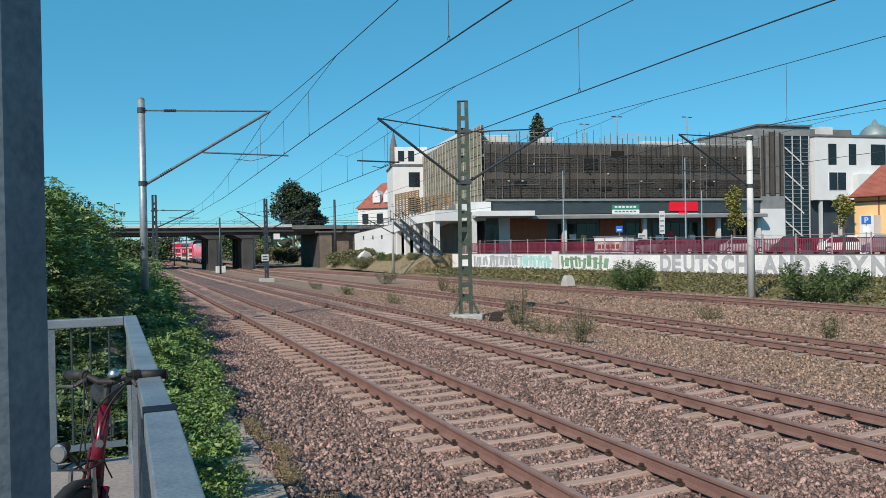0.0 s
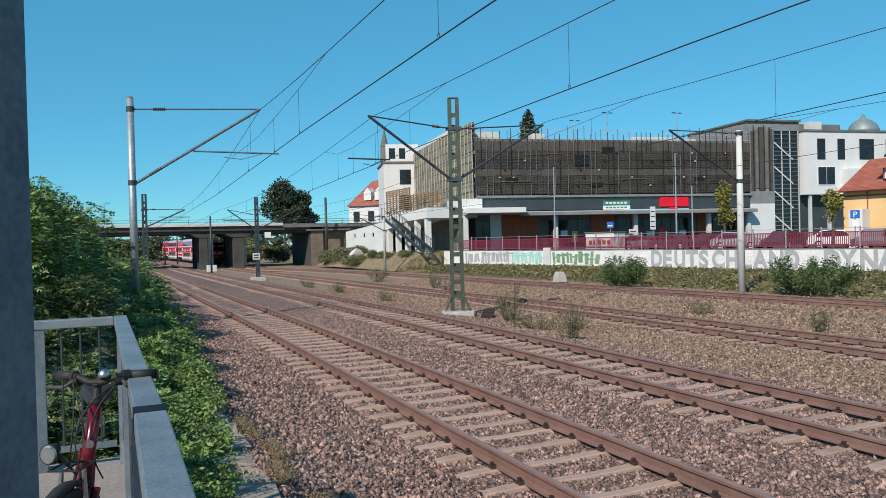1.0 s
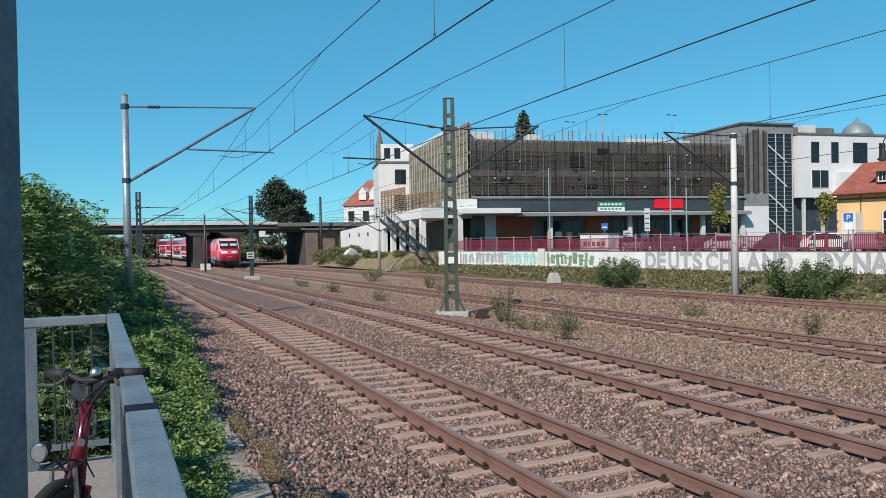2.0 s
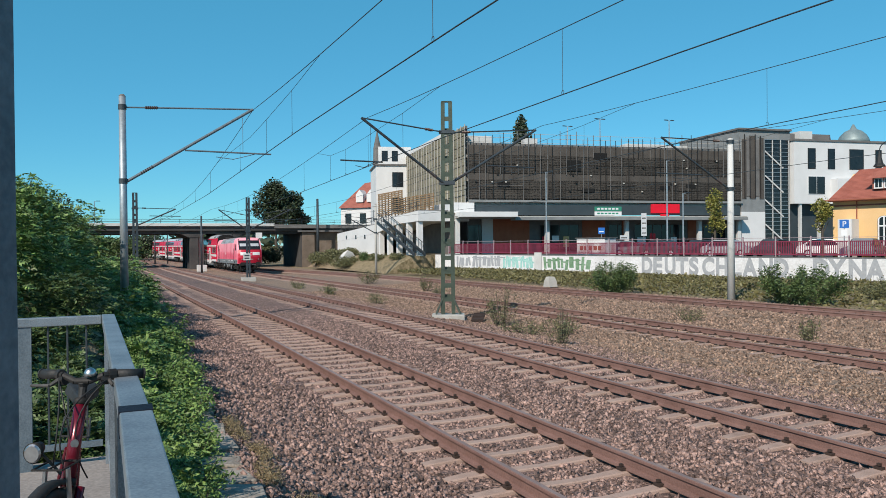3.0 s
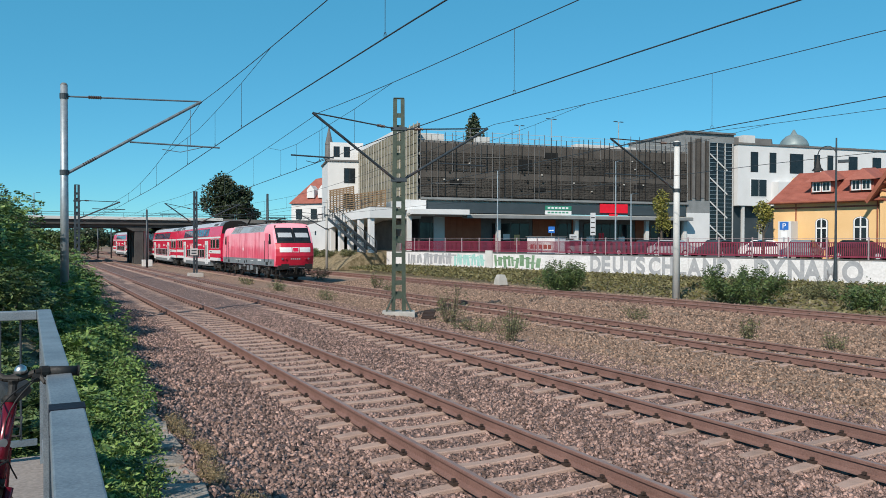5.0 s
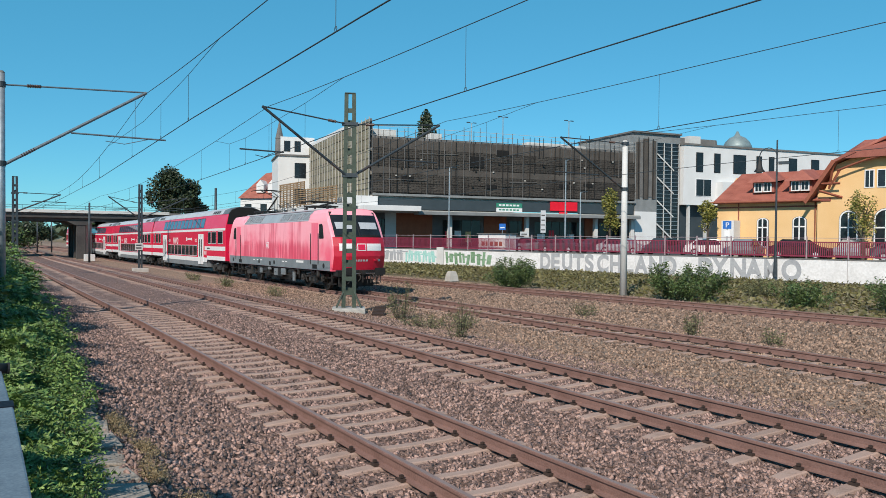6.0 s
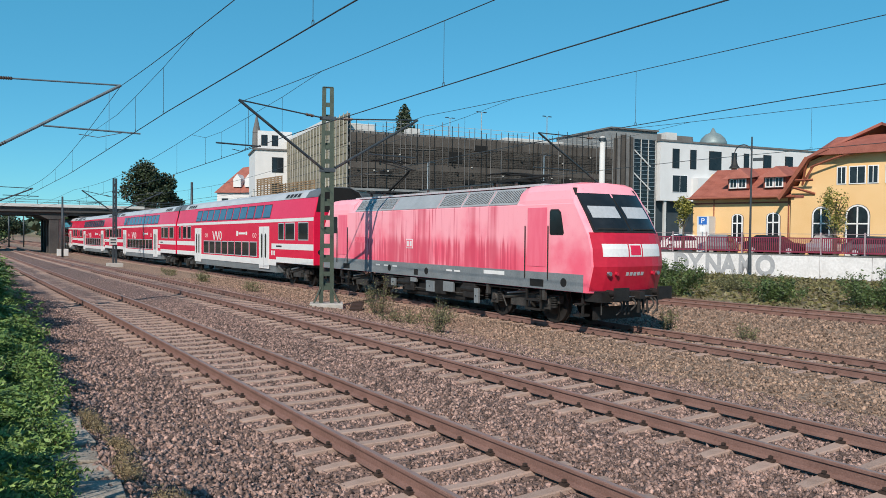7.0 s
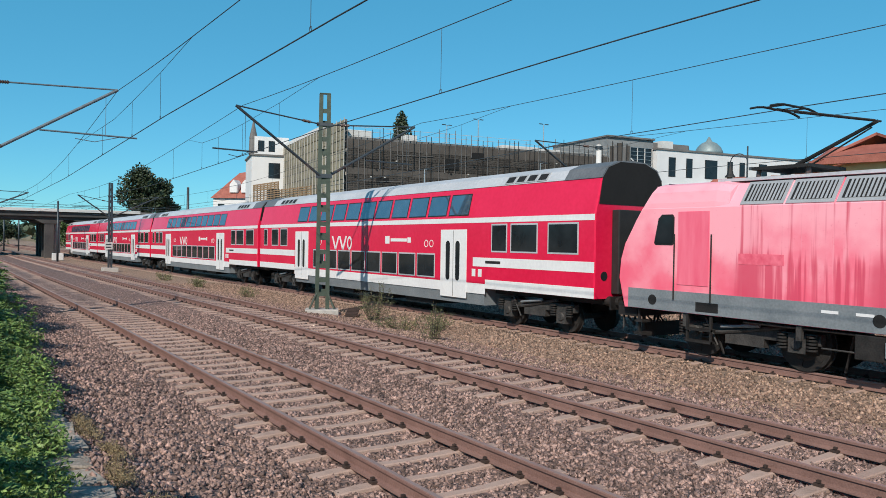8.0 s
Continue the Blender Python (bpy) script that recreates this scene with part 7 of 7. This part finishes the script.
# ---------------- plants ----------------
def shrub(name, x, y, z, rx, ry, h, n, size, material, label, category, seed, lobes=9, group="", stems=5, dense=0.25, feather=False):
    rng = np.random.default_rng(seed)
    root = thing(name, pose(x, y, z), label, category, group)
    bm = bmesh.new()
    for k in range(stems):
        a = rng.uniform(0, 6.28)
        tube(bm, (0.1 * rx * math.cos(a), 0.1 * ry * math.sin(a), -0.1), (0.6 * rx * math.cos(a), 0.6 * ry * math.sin(a), h * rng.uniform(0.55, 0.9)), 0.012 + 0.01 * h, 0.004, 5)
    tagged(part("twig_tangle", bm, M_BARK, root), kind="stuff")
    c = []
    for k in range(lobes):
        a, q = rng.uniform(0, 6.28), rng.uniform(0, 1) ** 0.5
        lz = rng.uniform(0.2, 0.8) * h
        fall = math.sqrt(max(0.1, 1 - (lz / h) ** 2))
        lc = np.array([rx * 0.75 * q * fall * math.cos(a), ry * 0.75 * q * fall * math.sin(a), lz])
        m = n // lobes
        d = rng.normal(size=(m, 3))
        d /= np.linalg.norm(d, axis=1)[:, None]
        rad = (rng.uniform(dense, 1, m) ** 0.4)[:, None]
        lr = np.array([rx, ry, h * 0.6]) * rng.uniform(0.32, 0.5)
        pts = lc + d * rad * lr
        pts[:, 2] = np.clip(pts[:, 2], 0.02, None)
        c.append(pts)
    (sprays if feather else leaves)("foliage", np.concatenate(c), size, material, root, rng)
    return root


def scraggly(x, y, z, rx, ry, h, n, size, material, seed):
    """A wild shrub of leaning twigs with leaves along them."""
    rng = np.random.default_rng(seed)
    root = thing("weed_shrub", pose(x, y, z), "scraggly twiggy wild shrub growing in the railway ground", "shrub", "wild shrubs")
    bm, c = bmesh.new(), []
    count = int(14 + 10 * rx)
    for k in range(count):
        a, q = rng.uniform(0, 6.28), rng.uniform(0, 1) ** 0.6
        hh = h * rng.uniform(0.45, 1.15) * (1 - 0.35 * q)
        base = np.array([0.35 * rx * q * math.cos(a), 0.35 * ry * q * math.sin(a), -0.05])
        tip = np.array([rx * q * math.cos(a), ry * q * math.sin(a), hh])
        sag = np.array([math.cos(a) * 0.12 * rx, math.sin(a) * 0.12 * ry, 0.15 * h])
        pts = [base + (tip - base) * w + sag * 4 * w * (1 - w) * 0.5 for w in (0, 0.35, 0.7, 1.0)]
        for p0, p1 in zip(pts, pts[1:]):
            tube(bm, p0, p1, 0.007 + 0.003 * h, 0.004, 4)
        m = n // count
        w = rng.uniform(0.12, 1.03, m)[:, None]
        line = base + (tip - base) * w + sag * 2 * w * (1 - w)
        spread = (0.035 + 0.075 * rx * (1.1 - w * 0.75))
        c.append(line + rng.normal(size=(m, 3)) * spread)
    tagged(part("twig_tangle", bm, M_BARK, root), kind="stuff")
    pts = np.concatenate(c)
    pts[:, 2] = np.clip(pts[:, 2], 0.02, None)
    leaves("foliage", pts, size, material, root, rng, 2.8)
    return root


HEDGE = [(-2.1, 9.6, 1.2, 2.0, 1.2), (-2.2, 12.5, 1.6, 2.8, 1.8), (-2.0, 16.5, 1.6, 2.8, 2.6), (-1.8, 21, 1.8, 3.2, 3.3), (-1.6, 26, 1.9, 3.5, 3.5), (-1.6, 32, 2.2, 4, 3.5), (-4.5, 14, 2.2, 5, 3.0), (-4.8, 24, 2.4, 6, 4.6)]
for k, (x, y, rx, ry, h) in enumerate(HEDGE):
    shrub("bush", x, y, ground_z(x, y) - 0.1, rx, ry, h, 26000 if k < 6 else 9000, 0.024 + 0.0014 * y, M_LEAF, "dense green leafy bush of the hedge beside the railway", "bush", 20 + k, 14, "hedge bushes", feather=True)
LOW = [(0.38, 5.6, 0.34, 0.8, 0.16), (0.40, 7.0, 0.4, 0.9, 0.17), (0.42, 8.2, 0.46, 0.9, 0.20), (0.42, 9.5, 0.5, 1.0, 0.34), (0.34, 11, 0.58, 1.1, 0.42), (0.3, 12.8, 0.6, 1.3, 0.5), (0.4, 15, 0.75, 1.6, 0.6), (0.55, 18, 0.95, 2.2, 0.7), (0.7, 21.5, 1.1, 2.5, 0.95), (0.8, 25.0, 1.1, 2.0, 1.0), (0.9, 30, 1.2, 2.8, 1.2), (0.6, 35, 1.6, 3.5, 1.6), (0.5, 42, 2.0, 4, 1.9), (-0.7, 6.6, 0.55, 0.5, 0.45), (-0.15, 6.6, 0.45, 0.5, 0.4), (-1.25, 6.7, 0.55, 0.5, 0.5), (-0.8, 7.4, 0.7, 0.8, 0.5), (-0.3, 7.6, 0.6, 0.8, 0.4), (-0.6, 8.6, 0.6, 0.8, 0.4), (-0.7, 9.8, 0.7, 1.2, 0.5), (-0.9, 12, 0.8, 1.5, 1.0), (-0.7, 15, 1.0, 1.7, 1.3), (1.12, 15.6, 0.3, 0.7, 0.4)]
for k, (x, y, rx, ry, h) in enumerate(LOW):
    # bushes at x < 0 get darker leaves to imitate the hedge's shadow
    shrub("bush", x, y, ground_z(x, y) - 0.05, rx, ry, h, 12000 if y < 16 else 9000, 0.016 + 0.0013 * y, M_SHRUB if x < 0 else M_LEAF, "low green bush spilling over the trough covers beside the ballast", "bush", 60 + k, 11, "hedge bushes", feather=True)
for k, (x, y, rx, ry, h, mm) in enumerate([(0.6, 5.9, 0.36, 0.5, 0.24, M_LEAF), (0.65, 6.9, 0.36, 0.5, 0.25, M_LEAF), (0.78, 8.3, 0.42, 0.6, 0.30, M_LEAF), (0.72, 9.6, 0.40, 0.6, 0.34, M_LEAF), (0.95, 10.4, 0.42, 0.6, 0.45, M_LEAF), (0.95, 11.9, 0.5, 0.8, 0.5, M_LEAF), (1.1, 12.7, 0.4, 0.5, 0.45, M_LEAF), (0.9, 13.6, 0.5, 0.9, 0.5, M_LEAF), (1.05, 15.8, 0.6, 1.0, 0.6, M_LEAF), (1.2, 18.5, 0.7, 1.2, 0.7, M_LEAF)]):
    scraggly(x, y, ground_z(x, y) - 0.02, rx, ry, h, 2600, 0.010 + 0.0012 * y, mm, 700 + k)
WEEDS = [(26.8, 35.3, -0.4, 2.0, 1.4, 1.75, 9000, 0.055, M_LEAF), (29.0, 24.6, -0.4, 2.0, 2.2, 2.0, 12000, 0.055, M_LEAF), (30.5, 19.5, -0.4, 1.3, 1.3, 1.2, 5000, 0.05, M_LEAF), (32.0, 16.0, -0.35, 1.8, 1.8, 1.4, 6000, 0.05, M_LEAF), (35.5, 15.0, -0.2, 2.2, 2.0, 1.4, 6000, 0.055, M_LEAF_PALE), (34, 24, -0.3, 1.5, 1.5, 0.9, 3500, 0.05, M_LEAF_PALE),
         (11.5, 17.55, -0.4, 0.5, 0.45, 1.0, 2200, 0.022, M_LEAF_PALE), (12.9, 23.4, -0.5, 0.8, 0.75, 1.6, 3200, 0.026, M_LEAF_PALE), (12.2, 20.6, -0.45, 0.8, 0.8, 0.5, 2500, 0.024, M_LEAF_PALE), (13.4, 20.2, -0.5, 0.6, 0.6, 0.75, 2000, 0.024, M_LEAF_PALE), (18.9, 15.6, -0.6, 0.35, 0.35, 0.95, 1800, 0.026, M_LEAF_PALE), (20.5, 22.3, -0.6, 0.8, 0.7, 0.55, 1800, 0.025, M_LEAF_PALE), (19.8, 13.6, -0.6, 0.45, 0.45, 0.5, 1200, 0.024, M_LEAF_PALE), (17.9, 40.0, -0.6, 0.5, 0.5, 0.9, 900, 0.04, M_LEAF_PALE), (12.6, 36, -0.5, 0.5, 0.9, 0.6, 1200, 0.03, M_LEAF_PALE), (12.7, 45, -0.6, 0.6, 1.6, 0.7, 1500, 0.04, M_LEAF_PALE), (12.9, 54, -0.7, 0.6, 2.0, 0.6, 1200, 0.04, M_LEAF_PALE), (20, 47, -0.7, 0.6, 0.6, 1.0, 900, 0.045, M_LEAF_PALE), (20.3, 60, -0.8, 1.0, 1.0, 1.2, 1200, 0.06, M_LEAF_PALE),
         (1.48, 7.5, 0.12, 0.2, 0.6, 0.2, 2200, 0.009, M_STRAW), (1.45, 9.4, 0.14, 0.18, 0.7, 0.22, 2000, 0.010, M_STRAW), (1.6, 6.4, 0.08, 0.25, 0.5, 0.18, 2200, 0.009, M_STRAW), (1.55, 8.4, 0.10, 0.2, 0.5, 0.16, 1800, 0.009, M_STRAW), (1.2, 12.0, 0.12, 0.2, 0.7, 0.3, 1500, 0.012, M_LEAF_YELLOW), (29.5, 96, -0.6, 2.5, 4, 1.5, 5000, 0.10, M_WEED), (30.5, 107, -0.6, 3.5, 4, 2.4, 6000, 0.12, M_WEED), (31.6, 82.5, 0.5, 1.0, 2.2, 1.0, 2500, 0.07, M_WEED), (31.2, 88, 0.3, 1.2, 2.5, 1.2, 3000, 0.08, M_WEED), (30.9, 92.5, 0.1, 1.2, 2.2, 1.4, 3000, 0.08, M_SHRUB), (31.2, 100, 0.4, 1.6, 2.5, 1.6, 3500, 0.09, M_WEED), (36, 114, 0, 4, 3, 4.2, 6000, 0.16, M_WEED), (25, 150, -0.8, 7, 4, 4.5, 7000, 0.22, M_WEED), (27.5, 138, -0.8, 3.5, 3, 3.0, 4000, 0.16, M_WEED), (22.5, 140, -0.8, 2.5, 3, 2.2, 3000, 0.14, M_SHRUB), (2, 150, -0.8, 8, 4, 5.0, 7000, 0.22, M_SHRUB), (-6, 200, -0.8, 11, 5, 6.5, 6000, 0.34, M_SHRUB), (9, 215, -0.8, 10, 5, 6.0, 6000, 0.34, M_LEAF_DARK), (26, 205, -0.8, 11, 5, 7.0, 6000, 0.34, M_SHRUB)]
for k, (x, y, z, rx, ry, h, n, sz, mm) in enumerate(WEEDS):
    if mm not in (M_STRAW, M_LEAF_YELLOW) and y < 70:
        scraggly(x, y, z, rx, ry, h, int(n * (0.5 if mm is M_LEAF_PALE else 0.75)), sz * 0.9, M_WEED if mm is M_LEAF_PALE else M_SHRUB, 100 + k)
        continue
    shrub("weed_shrub", x, y, z + 0.0, rx, ry, h, n, sz, mm, "scraggly wild shrub growing in the railway ground", "shrub", 100 + k, 13, "wild shrubs", stems=9, dense=0.05)
# dry grass on the verge below the painted wall
rngg = np.random.default_rng(77)
gy = rngg.uniform(2, 76, 38000)
gx_ = 29 + rngg.uniform(0, 1, 38000) * (35.2 + (77 - gy) * 0.234 - 29)
gz_ = np.interp(gx_, *zip(*PROFILE))
gob = leaves("verge_grass", np.stack([gx_, gy, gz_ + rngg.uniform(0, 0.14, 38000)], 1), 0.10, M_GRASS, None, rngg, 2.4)
tagged(gob, "dry yellow-green grass on the verge below the wall", "grass", kind="stuff")


def tree(x, y, z, h, trunk_h, rx, n, size, material, label, seed, rz_=None, lobes=16):
    rng = np.random.default_rng(seed)
    root = thing("tree", pose(x, y, z), label, "tree")
    bm = tube(bmesh.new(), (0, 0, -0.3), (0, 0, trunk_h + (h - trunk_h) * 0.5), 0.02 * h + 0.03, 0.008 * h, 9)
    for k in range(8):
        a = rng.uniform(0, 6.28)
        z0 = trunk_h + (h - trunk_h) * rng.uniform(0, 0.4)
        tube(bm, (0, 0, z0), (rx * 0.7 * math.cos(a), rx * 0.7 * math.sin(a), z0 + (h - trunk_h) * 0.3), 0.008 * h, 0.003 * h, 6)
    part("trunk", bm, M_BARK, root)
    c = []
    ch = (h - trunk_h) / 2
    for k in range(lobes):
        d = rng.normal(size=3)
        d /= np.linalg.norm(d)
        lc = np.array([0, 0, trunk_h + ch]) + d * np.array([rx, rx, ch]) * rng.uniform(0.35, 0.72)
        m = n // lobes
        e = rng.normal(size=(m, 3))
        e /= np.linalg.norm(e, axis=1)[:, None]
        c.append(lc + e * (rng.uniform(0.15, 1, m) ** 0.5)[:, None] * np.array([rx, rx, ch]) * rng.uniform(0.26, 0.42))
    leaves("crown", np.concatenate(c), size, material, root, rng, 1.6)
    return root


tree(35.8, 170, 1.0, 17.2, 4.5, 6.6, 12000, 0.35, M_LEAF_DARK, "large dark broadleaf tree behind the road bridge", 301, lobes=22)
tree(40.5, 168, 1.0, 10.0, 4.5, 3.0, 3500, 0.3, M_LEAF_DARK, "dark broadleaf tree behind the road bridge", 302)
tree(-3.2, 42, 0.6, 5.6, 1.5, 1.5, 5000, 0.09, M_LEAF_DARK, "dark green tree rising above the hedge", 303)
tree(-2.0, 47, 0.6, 4.8, 1.2, 1.3, 4000, 0.09, M_LEAF_DARK, "dark green tree rising above the hedge", 304)
tree(56.6, 58.0, 1.1, 7.0, 1.8, 1.25, 2200, 0.13, M_LEAF_YELLOW, "slender yellowing young street tree in the car park", 305)
tree(49.6, 39.9, 1.1, 5.0, 1.8, 0.9, 1500, 0.11, M_LEAF_YELLOW, "slender yellowing young street tree near the kiosk", 306)
tree(52.3, 29.0, 1.1, 5.6, 1.2, 1.2, 1100, 0.10, M_LEAF_YELLOW, "sparse young street tree in front of the yellow building", 307)
tree(60, 102.1, 6.0, 17.0, 5, 2.1, 4000, 0.3, M_LEAF_DARK, "dark conifer rising behind the garage roof", 308)


# ---------------- parked cars ----------------
def parked_car(m, paint, label):
    root = thing("parked_car", m, label, "car", "parked cars behind the fence")
    body = [(-2.1, 0.35), (2.1, 0.35), (2.15, 0.65), (2.0, 0.82), (1.15, 0.92), (0.45, 1.42), (-1.1, 1.46), (-1.75, 1.0), (-2.1, 0.9), (-2.15, 0.6)]
    rings = []
    for y, k in ((-0.85, 0.93), (-0.75, 1.0), (0.75, 1.0), (0.85, 0.93)):
        rings.append([(x, y if z < 0.95 else y * 0.8, 0.35 + (z - 0.35) * k) for x, z in body])
    part("body", loft(bmesh.new(), rings), paint, root)
    for s in (-1, 1):
        bm = loft(bmesh.new(), [[(-1.5, s * 0.80, 0.98), (0.95, s * 0.80, 0.97), (0.4, s * 0.70, 1.34), (-1.05, s * 0.70, 1.38)], [(-1.5, s * 0.84, 0.98), (0.95, s * 0.84, 0.97), (0.4, s * 0.73, 1.34), (-1.05, s * 0.73, 1.38)]])
        part("side_window", bm, M_GLASS, root)
        for x in (-1.3, 1.35):
            w = part("wheel", T((x, s * 0.68, 0.32), (x, s * 0.87, 0.32), 0.32, None, 16), M_RUBBER, root)
            part("rim", T((x, s * 0.86, 0.32), (x, s * 0.88, 0.32), 0.2, None, 12), M_ROOFGREY, w)
        part("headlight", B(2.0, 2.12, s * 0.6 - 0.15, s * 0.6 + 0.15, 0.62, 0.76), M_CHROME, root)
    return root


PAINTS = [M_TRAINGREY, M_BLUEGREY, M_DARK_STEEL, M_SILVER, M_BLUEGREY, M_TRAINWHITE, M_TRAINGREY, M_BLACK, M_SILVER, M_DARK_STEEL]
NAMES = ["grey", "blue-grey", "dark", "silver", "blue-grey", "white", "grey", "black", "silver", "dark"]
for k in range(10):
    u = 21 + k * 3.6
    p = WALL_M @ pose(u, 5.0 + 1.0 * (k % 3), GZ, 0, 0, (75, 0, 80, 5, 90, 12, 100, 0, 85, 8)[k])
    parked_car(p, PAINTS[k], NAMES[k] + " hatchback car parked behind the maroon fence")
crate = thing("graffiti_container", WALL_M @ pose(18.3, 1.2, GZ), "pale graffiti-sprayed container behind the fence", "container")
part("body", B(0, 3.4, 0, 1.6, 0, 1.7), M_WALLPAINT, crate, bevel=0.03)
part("lid", B(-0.1, 3.5, -0.1, 1.7, 1.7, 1.78), M_CONC_DARK, crate)
for k in range(5):
    part("spray_mark", B(0.4 + k * 0.55, 0.8 + k * 0.55, -0.006, -0.001, 0.6, 1.0), M_BRICKRED, crate)
for x, y in ((62.5, 85.2), (72.3, 82.6), (61.9, 92.2)):
    street_lamp(x, y, 13.2, 6.1, "twin-headed lamp on the garage roof", True)
for x, y in ((42.9, 68), (47.5, 54.6), (50.2, 55.5)):
    street_lamp(x, y, GZ, 5.9 if x > 50 else 8.8, "slim grey lamp post in the car park")
rubble = thing("concrete_lump", pose(29.7, 96.3, 0.55, 8, -14, 20), "pale broken lump of concrete lying on the bank", "concrete lump")
part("body", loft(bmesh.new(), [[(-1.2, -0.4, 0), (1.1, -0.5, 0), (1.2, 0.4, 0), (-1.1, 0.4, 0)], [(-1.0, -0.35, 0.5), (0.7, -0.4, 0.75), (0.9, 0.3, 0.6), (-0.9, 0.3, 0.55)], [(-0.7, -0.15, 0.8), (0.1, -0.25, 1.15), (0.3, 0.15, 1.1), (-0.4, 0.2, 0.9)]]), M_CONC_LIGHT, rubble)
stub = thing("concrete_marker", pose(26.9, 42.2, -0.45), "short tapered concrete marker post in the grass", "marker")
part("body", loft(bmesh.new(), [[(-r, -r, z), (r, -r, z), (r, r, z), (-r, r, z)] for r, z in ((0.34, 0), (0.3, 0.35), (0.22, 0.6), (0.18, 0.66))]), M_CONC, stub)
# rusty rail grid lying by the mast
gridr = thing("steel_grid", pose(12.5, 24.6, -0.42, 12, 0, -35), "dark rusty steel grid lying by the mast", "steel grid")
for k in range(6):
    part("bar", B(-0.22, 0.22, k * 0.17, k * 0.17 + 0.09, 0, 0.06), M_CLIP, gridr)
# far wooded rise closing the horizon
rngh = np.random.default_rng(90)
hx = rngh.uniform(-500, 700, 7000)
hy = 330 + rngh.uniform(0, 120, 7000) + 0.1 * np.abs(hx)
hz = rngh.uniform(0, 1, 7000) * (6.0 + 2.5 * np.sin(hx * 0.02) + 0.02 * np.abs(hx))
wood = leaves("far_wood", np.stack([hx, hy, hz], 1), 3.0, M_LEAF_DARK, None, rngh, 1.5)
tagged(wood, "distant dark wooded rise beyond the railway", "woods", kind="stuff")

motions()
